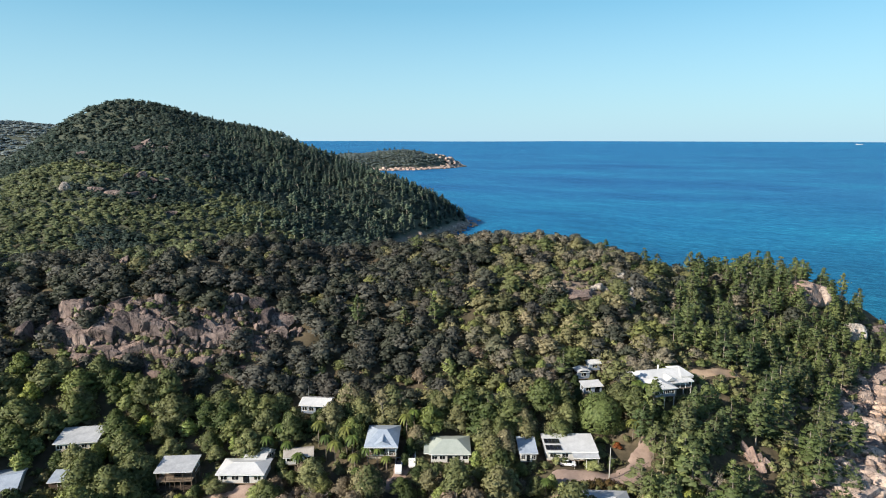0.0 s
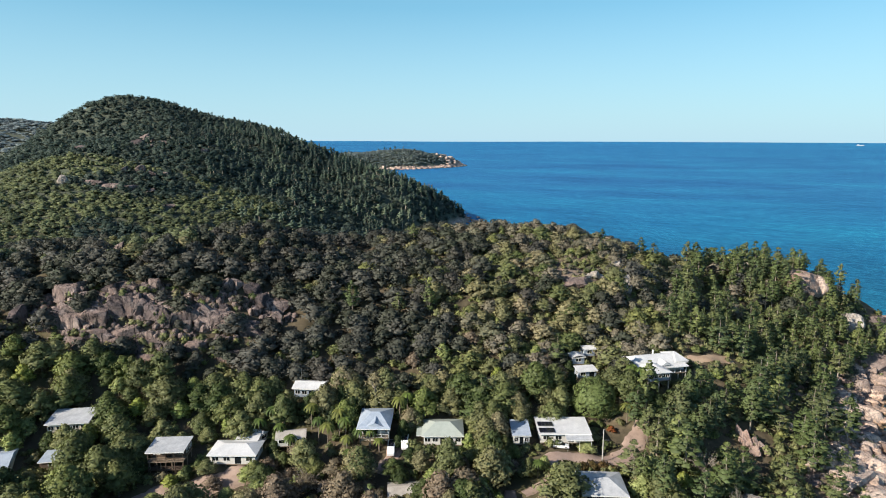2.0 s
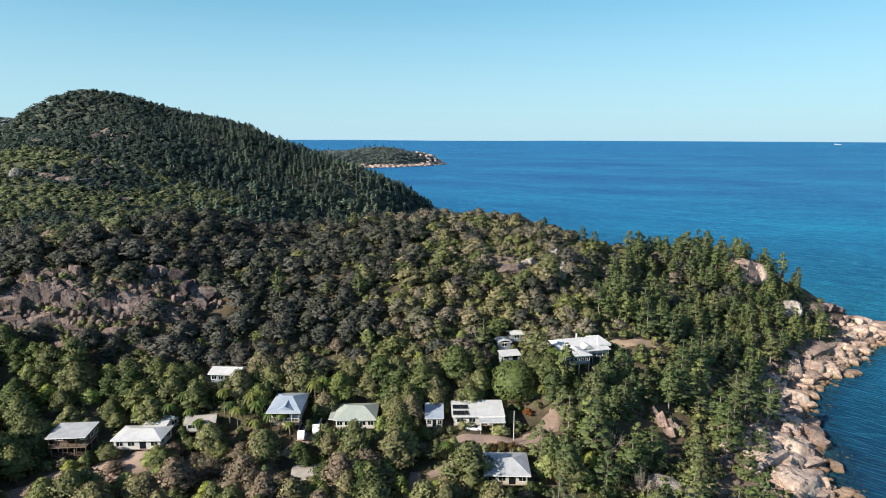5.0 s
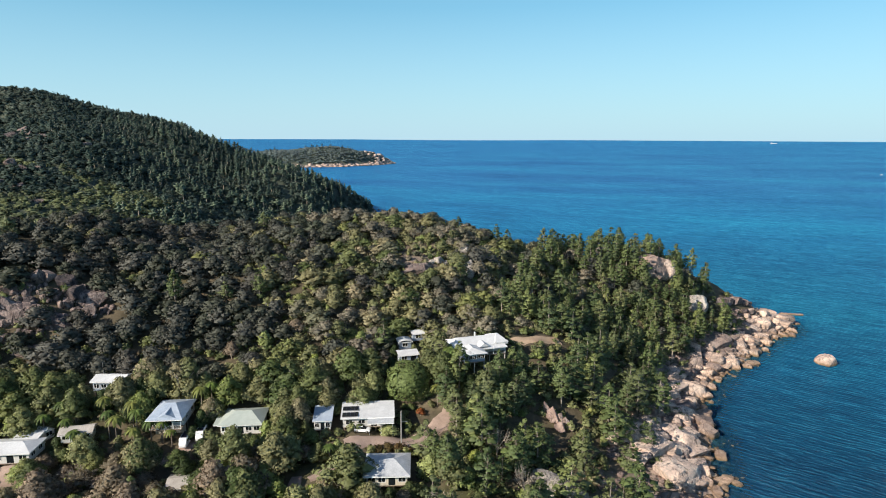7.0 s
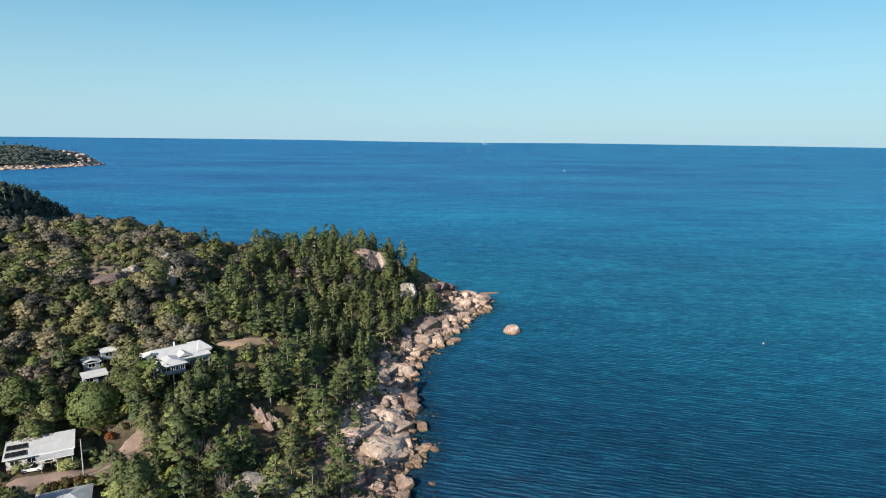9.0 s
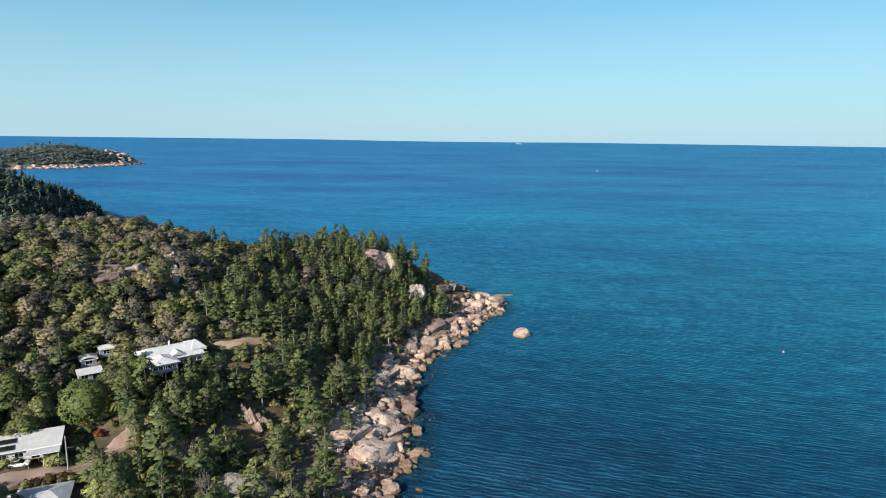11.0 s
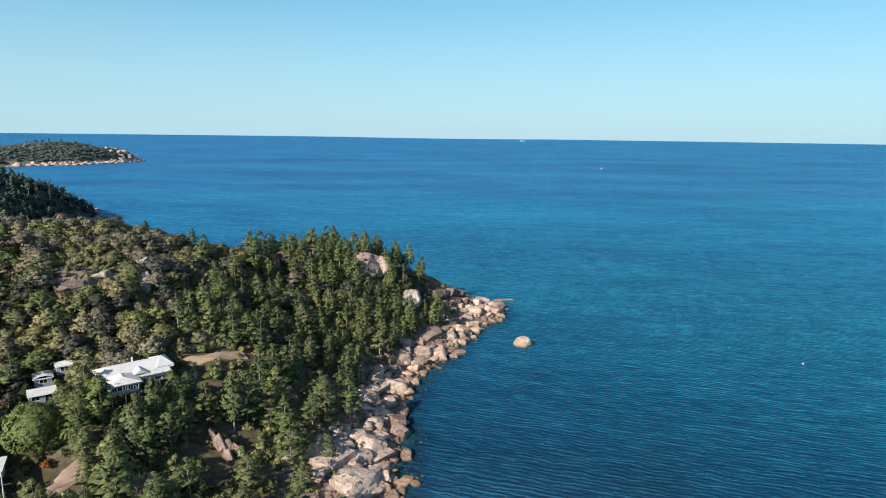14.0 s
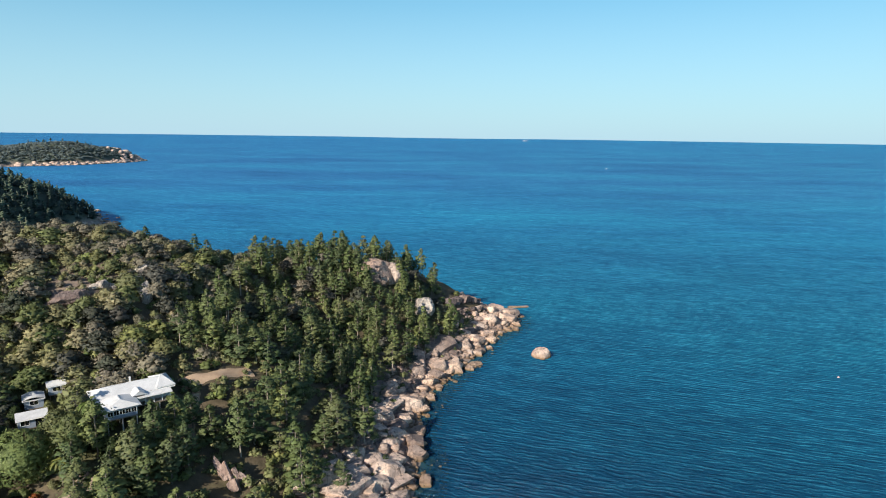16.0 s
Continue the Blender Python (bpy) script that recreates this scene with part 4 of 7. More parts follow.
BROAD = [broad_tree(21 + k, 6.0, 3.3, 12, 430, 0.56, 0.02, limbs=0) for k in range(6)]
PINES = [pine_tree(31 + k, 14.5, 2.45 + 0.28 * k, 11, 5, bare=(0.18, 0.34, 0.24, 0.42, 0.14)[k], ragged=(0.1, 0.2, 0.14, 0.3, 0.1)[k]) for k in range(5)]
PINES += [pine_tree(36 + k, 14.0, 3.7 + 0.3 * k, 8, 6, bare=0.14, ragged=0.16) for k in range(2)]
FAR_BROAD = [broad_tree(51 + k, 6.4, 3.8, 4, 28, 1.2, 0.0, limbs=0, level=1.1) for k in range(5)]
FAR_PINES = [tier_pine(61 + k, 14.5, 2.4 + 0.25 * k, 7, (0.34, 0.42, 0.52, 0.38, 0.56)[k]) for k in range(5)]


def wood(name, label, spots, shapes, leaf, category="trees", trunks=True, bark=BARK):
    """Many trees as one thing: spots of x, y, z, size, girth, turn, tint, kind."""
    top = tagged(empty(name), label, category, kind="stuff")
    for part_name, which, mat in (("trunks", 0, bark), ("crowns", 1, leaf)):
        if which == 0 and not trunks:
            continue
        vs, ts, qs, tints, soft, n = [], [], [], [], [], 0
        for k, pair in enumerate(shapes):
            mine = spots[spots[:, 7] == k]
            if not len(mine):
                continue
            v, t, q = pair[which].arrays()
            c, s = np.cos(mine[:, 5])[:, None], np.sin(mine[:, 5])[:, None]
            size, girth = mine[:, 3:4], mine[:, 4:5]
            px = mine[:, 0:1] + (v[:, 0] * c - v[:, 1] * s) * girth
            py = mine[:, 1:2] + (v[:, 0] * s + v[:, 1] * c) * girth
            pz = mine[:, 2:3] + v[:, 2] * size
            vs.append(np.stack([px, py, pz], -1).reshape(-1, 3))
            off = (n + np.arange(len(mine)) * len(v))[:, None, None]
            ts.append((t + off).reshape(-1, 3))
            qs.append((q + off).reshape(-1, 4))
            tints.append(np.repeat(mine[:, 6], len(v)))
            nv = pair[which].normals()
            if nv is not None:
                soft.append(np.stack([nv[:, 0] * c - nv[:, 1] * s, nv[:, 0] * s + nv[:, 1] * c, nv[:, 2] + 0 * c], -1).reshape(-1, 3))
            n += len(mine) * len(v)
        me = big_mesh(part_name, np.concatenate(vs), np.concatenate(ts), np.concatenate(qs), tint=np.concatenate(tints), normals=np.concatenate(soft) if soft else None)
        me.materials.append(mat)
        ob = tagged(new(part_name, me), kind="stuff")
        ob.parent = top
    return top


def rows_of(x, y, size, girth, tint, kinds, rng, sink=0.2):
    z = height(x, y) - sink
    return np.stack([x, y, z, size, girth, rng.uniform(0, math.tau, len(x)), tint, rng.randint(0, kinds, len(x))], -1)


# near woods
x, y, rng = scatter(5, -262, 262, 108, 372, 4.7)
d, z = inland(x, y), height(x, y)
slope_rock = np.zeros(x.shape, bool)
for cx, cy, a, b in CLIFFS:
    slope_rock |= (((x - cx) / a) ** 2 + ((y - cy) / b) ** 2 < 1) & (rng.rand(len(x)) < 0.5)
for cx, cy, a, _ in OUTCROPS:
    slope_rock |= (((x - cx) / (a + 1)) ** 2 + ((y - cy + 4) / 7) ** 2 < 1) & (rng.rand(len(x)) < 0.9)
slope_rock |= (abs(x + 92) < 34) & (y - ledge_y(x) > -8) & (y - ledge_y(x) < 2.5) & (rng.rand(len(x)) < 0.85)
behind = (y > 318 + 0.1 * x) & (x < 120)
thin = (((x - 0.48 * (y - 200) > 74) & (rng.rand(len(x)) < 0.18)) | ((x > 60) & (y < 195) & (rng.rand(len(x)) < 0.38)) | ((y < 183) & (x < 62) & (rng.rand(len(x)) < 0.05)))
keep = ~thin & (d > 10 + 7 * waves(x, y, 9, 1)) & ~open_ground(x, y) & ~slope_rock & ~behind & (rng.rand(len(x)) < 0.93)
keep &= (x > -0.76 * y - 14) & ~((y < 222) & (x > 90) & (d < 13 + 6 * waves(x, y, 7, 2)))
keep &= (np.hypot(x - 169.5, y - 281) > 8.5) & ((abs(x - 168) > 6) | (abs(y - 270) > 6)) & (np.hypot(x - 187, y - 270) > 5) & (x < 205)
x, y, z, d = x[keep], y[keep], z[keep], d[keep]
luck = rng.rand(len(x))
east = x - 0.48 * (y - 200) + 9 * (waves(x, y, 14, 2) - 0.5)
is_pine = ((east > 74) & (luck < 0.93)) | ((x > 60) & (y < 200) & (luck < 0.55)) | ((luck < 0.02) & (x > -40))
gone = is_pine & (rng.rand(len(x)) < np.where(y < 215, 0.4, 0.22))
is_garden = (y < 183 + 8 * (waves(x, y, 22, 3) - 0.5)) & ~is_pine & ((x < 62) | (luck > 0.9))
is_olive = ~is_pine & ~is_garden & ((east < 80) | (luck > 0.96)) & (((x > 2 + 0.25 * (y - 200)) & (luck < 0.74)) | (luck < 0.1) | (d < 30))
is_meadow = ~is_pine & ~is_garden & (x < -95) & (y > 236) & (luck < 0.8) & (waves(x, y, 30, 6) > 0.25)
is_olive &= ~is_meadow
is_pine &= ~gone
is_rise = ((x - 55) / 13) ** 2 + ((y - 248) / 17) ** 2 < 0.6 + 0.7 * luck
is_dry = ~is_pine & ~is_garden & (x > 4 + 14 * waves(x, y, 12, 5)) & (is_rise | ((np.modf(luck * 37)[0] < 0.34) & (y > 195)) | ((y > 262) & (x < 95) & (np.modf(luck * 53)[0] < 0.6)))
is_olive &= ~is_dry
is_scrub = ~gone & ~is_pine & ~is_garden & ~is_olive & ~is_meadow & ~is_dry


def sized(mask, lo, hi, thin=1.0):
    n = int(mask.sum())
    s = rng.uniform(lo, hi, n)
    return s, s * rng.uniform(0.85, 1.2, n) * thin


def near_spots(mask, lo, hi, kinds, patch=0.25, full=1.0):
    s, g = sized(mask, lo, hi, full)
    t = np.clip(patch * waves(x[mask], y[mask], 17, 4) + (1 - patch) * rng.rand(int(mask.sum())), 0, 0.999)
    return rows_of(x[mask], y[mask], s, g, t, kinds, rng)


def plant(spots, masters, stretch=(-60, 130, 100, 215)):
    """The trees in the middle of the plan as things of their own; returns the rest."""
    x0, x1, y0, y1 = stretch
    inside = (spots[:, 0] > x0) & (spots[:, 0] < x1) & (spots[:, 1] > y0) & (spots[:, 1] < y1)
    mine = spots[inside]
    order = np.argsort(mine[:, 1])
    for r in mine[order[:300]]:
        copy_thing(masters[int(r[7]) % len(masters)], Matrix.LocRotScale(r[:3], Euler((0, 0, r[5])), (r[4], r[4], r[3])))
    return np.concatenate([spots[~inside], mine[order[300:]]])


garden_masters = [tree_thing("garden_tree", s, GREEN, "leafy green broad-crowned tree among the houses", "tree") for s in GARDEN[:5]]
pine_masters = [tree_thing("hoop_pine", s, PINE, "tall dark green hoop pine with tiered branches", "tree", PINE_BARK) for s in PINES]
for k, m in enumerate((*garden_masters, *pine_masters)):
    gx1, gy1 = (-150 + 7 * k, 112)
    m.matrix_basis = pose(gx1, gy1, ground_at(gx1, gy1) - 0.2)
    m["group"] = "garden trees" if k < 5 else "hoop pines on the headland"
screen = []
srng = np.random.RandomState(19)
for cx, cy, hw, hd, turn in [*PLOTS[:12], *PLOTS[14:]]:
    c, q = math.cos(radians(turn)), math.sin(radians(turn))
    for u in np.arange(-hw + 0.5, hw, 2.7):
        v = -hd - srng.uniform(1.6, 3.2)
        px, py = cx + u * c - v * q + srng.uniform(-0.6, 0.6), cy + u * q + v * c
        clear_of = min(near_line(np.array([px]), np.array([py]), pts)[0] - w / 2 for pts, w in ROADS.values())
        if srng.rand() < 0.78 and clear_of > 1.2:
            up = srng.uniform(0.34, 0.62)
            screen.append((px, py, ground_at(px, py) - 0.2, up, up * srng.uniform(0.9, 1.3), srng.uniform(0, 6), srng.rand(), srng.randint(0, 5)))
screen = np.array(screen)
olive_masters = [tree_thing("garden_tree", s, OLIVE, "sunlit olive-green tree in front of the houses", "tree") for s in GARDEN[1:4]]
dry_masters = [tree_thing("garden_tree", s, DRY, "brown dry-season tree in front of the houses", "tree") for s in GARDEN[2:4]]
for k, m in enumerate((*olive_masters, *dry_masters)):
    m.matrix_basis = pose(-80 + 8 * k, 113, ground_at(-80 + 8 * k, 113) - 0.2)
    m["group"] = "garden trees"
garden_spots = near_spots(is_garden, 0.7, 1.65, 5, full=1.1)
pick = rng.rand(len(garden_spots)) + 0.25 * (garden_spots[:, 1] > 153) + 0.3 * (garden_spots[:, 0] < -45)
rest = plant(garden_spots[pick > 0.62], garden_masters, (-125, 80, 128, 190))
plant(garden_spots[(pick <= 0.62) & (pick > 0.2)], olive_masters, (-300, 300, 0, 400))
plant(garden_spots[pick <= 0.2], dry_masters, (-300, 300, 0, 400))
wood("garden_wood", "leafy green trees on the lower slope", np.concatenate([rest, screen]), GARDEN[:5], GREEN)
pine_spots = near_spots(is_pine, 0.40, 1.06, 5, full=1.16)
broad = (pine_spots[:, 1] < 212) & (rng.rand(len(pine_spots)) < 0.65)
pine_spots[:, 4] *= np.where(pine_spots[:, 1] < 212, 1.15, 1.0)
pine_spots[broad, 7] = 5 + rng.randint(0, 2, int(broad.sum()))
rest = plant(pine_spots, pine_masters, (80, 260, 140, 320))
wood("pine_wood", "dark green hoop pines on the headland", rest, PINES, PINE, bark=PINE_BARK)
wood("scrub_wood", "grey-brown dry scrub trees covering the ridge", near_spots(is_scrub, 0.45, 1.4, 6, 0.5, 1.35), BROAD, SCRUB)
wood("meadow_wood", "yellow-green low trees on the ridge top", near_spots(is_meadow, 0.55, 1.1, 6, 0.35, 1.15), BROAD, MEADOW)
dry_spots = near_spots(is_dry, 0.4, 1.2, 6, 0.4, 1.38)
dry_spots[is_rise[is_dry], 3:5] *= 0.42
wood("dry_wood", "pinkish grey-brown dry scrub trees on the spur", dry_spots, BROAD, DRY_SCRUB)
wood("olive_wood", "sunlit olive scrub trees on the spur", near_spots(is_olive, 0.4, 1.25, 6, 0.4, 1.38), BROAD, OLIVE)

# low bushes between the trees, in gardens and on bare ground
BUSH = [broad_tree(71 + k, 2.2, 1.5, 4, 44, 0.46, 0.0, limbs=0) for k in range(4)]
x, y, rng = scatter(15, -150, 215, 118, 300, 2.75)
d = inland(x, y)
keep = (d > 8) & ~open_ground(x, y, 0.1, 0.1) & (x > -0.76 * y - 10) & ((y < 200) | (x > 90) | ((x > -20) & (y < 282) & (((x - 55) / 11) ** 2 + ((y - 247) / 14) ** 2 > 0.15)) | ((x < -55) & (y < 216) & (rng.rand(len(x)) < 0.5))) & ((x < 90) | (d > 26) | (rng.rand(len(x)) < 0.35)) & (rng.rand(len(x)) < 0.7)
x, y = x[keep], y[keep]
for cx, cy, hw, hd, turn in PLOTS[:14]:
    for u in np.arange(-hw, hw + 0.1, 1.5):
        for v in (-hd - 0.6, -hd - 2.3):
            if rng.rand() < 0.8:
                c, q = math.cos(radians(turn)), math.sin(radians(turn))
                px, py = cx + u * c - v * q + rng.uniform(-0.5, 0.5), cy + u * q + v * c + rng.uniform(-0.5, 0.5)
                if min(near_line(np.array([px]), np.array([py]), pts)[0] - w / 2 for pts, w in ROADS.values()) > 0.6:
                    x, y = np.append(x, px), np.append(y, py)
dry = rng.rand(len(x)) < 0.45 - 0.25 * (x > 60)
for mask, leaf, name, label in ((dry, OLIVE, "dry_bushes", "dry olive bushes between the trees"), (~dry, GREEN, "green_bushes", "green garden bushes between the houses")):
    s = rng.uniform(0.55, 1.6, int(mask.sum()))
    wood(name, label, rows_of(x[mask], y[mask], s, s * rng.uniform(0.9, 1.3, len(s)), rng.rand(len(s)), 4, rng), BUSH, leaf, "bushes")

# the far hill and its slopes
HILL_ROCKS = [(-292, 484, 7), (-270, 487, 8), (-257, 489, 9), (-243, 492, 8), (-229, 494, 6), (-293, 627, 9), (-284, 618, 8), (-268, 612, 7), (-318, 560, 7), (-185, 556, 5), (-150, 600, 5), (-205, 470, 5)]
x_low, y_low, rng = scatter(16, -620, 60, 318, 590, 5.1)
x, y, rng = scatter(6, -760, 60, 590, 960, 6.4)
x, y = np.append(x, x_low), np.append(y, y_low)
d, z = inland(x, y), height(x, y)
keep = (d > np.where((x > -80) & (y > 540) & (y < 720), 9, 6)) & (y > 318 + 0.1 * x) & (x > -35 - 0.86 * y) & (rng.rand(len(x)) < 0.97) & ((y < 800) | (x < -180) | (rng.rand(len(x)) < 0.5))
for cx, cy, r in HILL_ROCKS:
    keep &= np.hypot(x - cx, y - cy + 0.3 * r) > 0.8 * r
x, y, z, d = x[keep], y[keep], z[keep], d[keep]
luck = rng.rand(len(x))
share = np.clip(0.05 + (x + 300) / 220 + (y - 600) / 260, 0.03, 1.0)
stand = np.clip(2.2 * waves(x, y, 31, 1) - 0.1 + (y - 640) / 200, 0, 1)
is_pine = (luck < share * stand * np.where(y < 590, 0.66, 1.0)) & (y > 420 + 40 * waves(x, y, 40, 3))
bright = (x < -110) & (y < 540) & (waves(x, y, 38, 5) > 0.34)
is_pine &= rng.rand(len(x)) < 0.68
s = rng.uniform(0.45, 1.0, int(is_pine.sum())) * np.where(z[is_pine] > 105, 0.62, 1.0)
wood("hill_pines", "dark hoop pines on the far hill", rows_of(x[is_pine], y[is_pine], s, 0.55 + 0.6 * s * rng.uniform(0.7, 1.2, len(s)), np.clip(0.85 * waves(x[is_pine], y[is_pine], 27, 2) + 0.35 * rng.rand(len(s)) - 0.1 - 0.3 * (z[is_pine] > 95), 0, 0.999), 5, rng), FAR_PINES, DARK_PINE, bark=PINE_BARK)
s, g = sized(bright, 0.5, 1.05)
wood("hill_meadow_trees", "yellow-green low trees on the slope", rows_of(x[bright], y[bright], s * 0.75, g * 1.5, np.clip(0.6 * waves(x[bright], y[bright], 19, 2) + 0.4 * rng.rand(len(s)), 0, 0.999), 5, rng), FAR_BROAD, MEADOW, trunks=False)
dull = ~bright
s, g = sized(dull, 0.5, 1.2)
s = np.where(is_pine[dull], s * 0.7, s)
wood("hill_scrub", "grey-green scrub trees on the far hill", rows_of(x[dull], y[dull], s * 0.9, g * np.where(y[dull] < 590, 1.4, 1.75), np.clip(0.5 * waves(x[dull], y[dull], 26, 2) + 0.5 * rng.rand(len(s)), 0, 0.999), 5, rng), FAR_BROAD, HILL, trunks=False)
# the distant point and the ridge beyond
x, y, rng = scatter(7, -420, 70, 1900, 2300, 9)
d = inland(x, y)
keep = (d > 14) & (rng.rand(len(x)) < 0.93)
x, y = x[keep], y[keep]
s = rng.uniform(0.7, 1.5, len(x))
far_tops = rng.rand(len(x)) < 0.06
wood("point_pines", "dark pines standing above the scrub on the distant point", rows_of(x[far_tops], y[far_tops], s[far_tops] * 0.75, s[far_tops] * 0.9, rng.uniform(0.2, 0.7, int(far_tops.sum())), 5, rng), FAR_PINES, DARK_PINE, bark=PINE_BARK)
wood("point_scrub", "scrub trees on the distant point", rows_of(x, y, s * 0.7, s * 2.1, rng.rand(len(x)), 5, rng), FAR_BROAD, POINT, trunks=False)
x, y, rng = scatter(8, -1500, -560, 900, 1700, 15)
keep = (inland(x, y) > 10) & (x > -1.0 * y) & (x < -0.5 * y)
x, y = x[keep], y[keep]
s = rng.uniform(1.0, 1.6, len(x))
wood("ridge_scrub", "scrub trees on the distant ridge", rows_of(x, y, s * 0.6, s * 2.6, rng.rand(len(x)), 5, rng), FAR_BROAD, HAZY_RIDGE, trunks=False)

# ---- rocks ----


def rock_mesh(seed, detail=3, flat=0.75, cuts=5, lumps=0.11, boxy=(0.52, 0.72)):
    """A weathered granite block: a ball cut by planes, worn round and pitted."""
    rng = np.random.RandomState(seed)
    bm = bmesh.new()
    bmesh.ops.create_icosphere(bm, subdivisions=detail, radius=1.0)
    planes = []
    for axis in ((1, 0, 0), (-1, 0, 0), (0, 1, 0), (0, -1, 0), (0, 0, 1), (0, 0, -1)):
        planes.append(((Vector(axis) + Vector(rng.normal(0, 0.24, 3))).normalized(), rng.uniform(*boxy)))
    planes += [(Vector(sphere_dirs(rng, 1, -0.6)[0]), rng.uniform(0.66, 0.84)) for _ in range(cuts - 4)]
    off = Vector(rng.uniform(-50, 50, 3))
    for v in bm.verts:
        co = v.co.copy()
        for nrm, far in planes:
            over = co.dot(nrm) - far
            if over > 0:
                co -= nrm * over * 0.95
        co *= 1 + lumps * noise.noise(co * 1.4 + off) + lumps * 0.5 * noise.noise(co * 3.7 + off)
        crack = abs(noise.noise(co * 1.1 + off * 1.7))
        if crack < 0.06:
            co *= 1 - 0.09 * (1 - crack / 0.06)
        v.co = co * 1.38
        v.co.z *= flat
    me = bpy.data.meshes.new("boulder")
    bm.to_mesh(me)
    bm.free()
    me.polygons.foreach_set("use_smooth", np.ones(len(me.polygons), bool))
    me.set_sharp_from_angle(angle=radians(24))
    return me


BIG_ROCKS = [rock_mesh(200 + k, 4, 0.72 + 0.05 * (k % 3), 8 + k % 3) for k in range(5)]
ROCKS = [rock_mesh(220 + k, 3, 0.66 + 0.08 * (k % 3), 8 + k % 4) for k in range(7)]
STONES = [rock_mesh(240 + k, 2, 0.7, 4, 0.1) for k in range(5)]
DOMES = [rock_mesh(290 + k, 4, 0.8, 5, 0.09, (0.84, 0.98)) for k in range(3)]
for me in (*ROCKS, *STONES):
    me.materials.append(GRANITE)
for me in (*BIG_ROCKS, *DOMES):
    me.materials.append(PALE_GRANITE)
CLIFF_ROCKS = [rock_mesh(280 + k, 3, 1.0, 10, 0.09, (0.45, 0.66)) for k in range(7)]
for me in CLIFF_ROCKS:
    me.materials.append(GREY_ROCK)


def boulder(meshes, x, y, z, sx, sy, sz, turn, label, group="", name="boulder", tip=0.0):
    ob = new(name, meshes)
    ob.matrix_basis = Matrix.LocRotScale((x, y, z), Euler((tip, tip * 0.6, turn)), (sx, sy, sz))
    return tagged(ob, label, "rock", group)


SLOPE_ROCK = rock_material("slope_granite", (0.235, 0.178, 0.162), (0.165, 0.145, 0.146), (0.33, 0.265, 0.238), wet=False, vary=False)
rr = np.random.RandomState(77)
# x, y, height of its middle, width
TIP_ROCKS = [(170, 246, 3.4, 12.2), (188, 259, 3.0, 13.1), (186, 240, 0.7, 8.5), (177, 239, 0.8, 4.7), (200, 259, 2.6, 6.4), (210, 267, 2.2, 6.8), (212, 275, 3.8, 6.5), (221, 273, 1.2, 6.0),
             (229, 286, 2.6, 11.0), (241, 289, 1.8, 9.2), (242, 304, 3.4, 8.0), (248, 297, 2.6, 7.3), (235, 296, 3.5, 8.0), (219, 281, 3.4, 7.5)]
COVE_ROCKS = [(160, 217, 1.2, 5.5), (146, 197, 2.6, 6.0), (138, 195, 4.0, 4.6), (133, 191, 5.0, 5.4), (148, 188, 0.8, 6.0), (145, 181, 0.8, 5.6), (150, 203, 2.0, 5.0), (143, 204, 4.0, 6.7), (156, 213, 1.2, 9.0)]
for rows_, group in ((TIP_ROCKS, "boulders on the rocky point"), (COVE_ROCKS, "boulders along the cove")):
    for k, (bx, by, bz, wide) in enumerate(rows_):
        s = wide / 2 * 1.08
        boulder(ROCKS[k % 7], bx, by, bz, s * rr.uniform(0.95, 1.15), s * rr.uniform(0.8, 1.0), s * rr.uniform(0.85, 1.1), rr.uniform(0, 6.28), "large rounded pale pink granite boulder at the waterline", group)
# the great slabs of the near shore, and landmarks
LANDMARKS = [(122.1, 154.4, 2.0, 7.4, 5.2, 4.4, 0.5), (118.9, 165.3, 4.0, 7.2, 4.6, 3.0, 0.6), (132.2, 172.1, 2.8, 5.0, 4.0, 3.8, 0.5), (129.8, 177.6, 4.4, 3.5, 2.8, 2.4, 1.2), (133.2, 168.3, 0.6, 5.6, 3.0, 1.6, 0.25), (132.4, 161.9, 0.6, 3.4, 2.2, 1.5, 0.8),
             (123.6, 172.2, 5.4, 3.4, 2.8, 2.2, 0.3), (114.5, 168.6, 7.0, 3.4, 2.6, 2.2, 1.0), (127.3, 152.3, 0.6, 2.9, 2.2, 1.6, 0.2), (147, 211, 1.8, 10.0, 3.6, 1.9, 0.6), (107.7, 166.6, 8.2, 4.0, 2.6, 2.2, 0.4), (109, 182.6, 12.0, 3.0, 2.4, 1.6, 0.9),
             (126.5, 166.5, 3.4, 4.6, 3.2, 2.4, 0.45), (122.5, 160, 3.4, 4.2, 3.0, 2.2, 0.7), (127.5, 159.5, 1.8, 3.4, 2.4, 1.8, 0.3), (125, 179.5, 5.6, 3.6, 2.6, 2.0, 0.6), (137, 178, 2.0, 3.4, 2.6, 2.0, 0.5), (138.5, 186.5, 3.0, 3.4, 2.8, 2.2, 0.8), (117.5, 173.5, 7.2, 3.4, 2.4, 1.8, 0.4), (113.5, 160, 5.6, 4.0, 2.6, 2.0, 0.8), (142.5, 192, 3.4, 3.0, 2.4, 2.0, 0.2)]
for k, (bx, by, bz, a, b, c, turn) in enumerate(LANDMARKS):
    boulder(BIG_ROCKS[k % 5], bx, by, max(bz, ground_at(bx, by) + 0.2), a, b, c, turn, "huge cracked pale granite slab above the water", "slabs of the near shore")
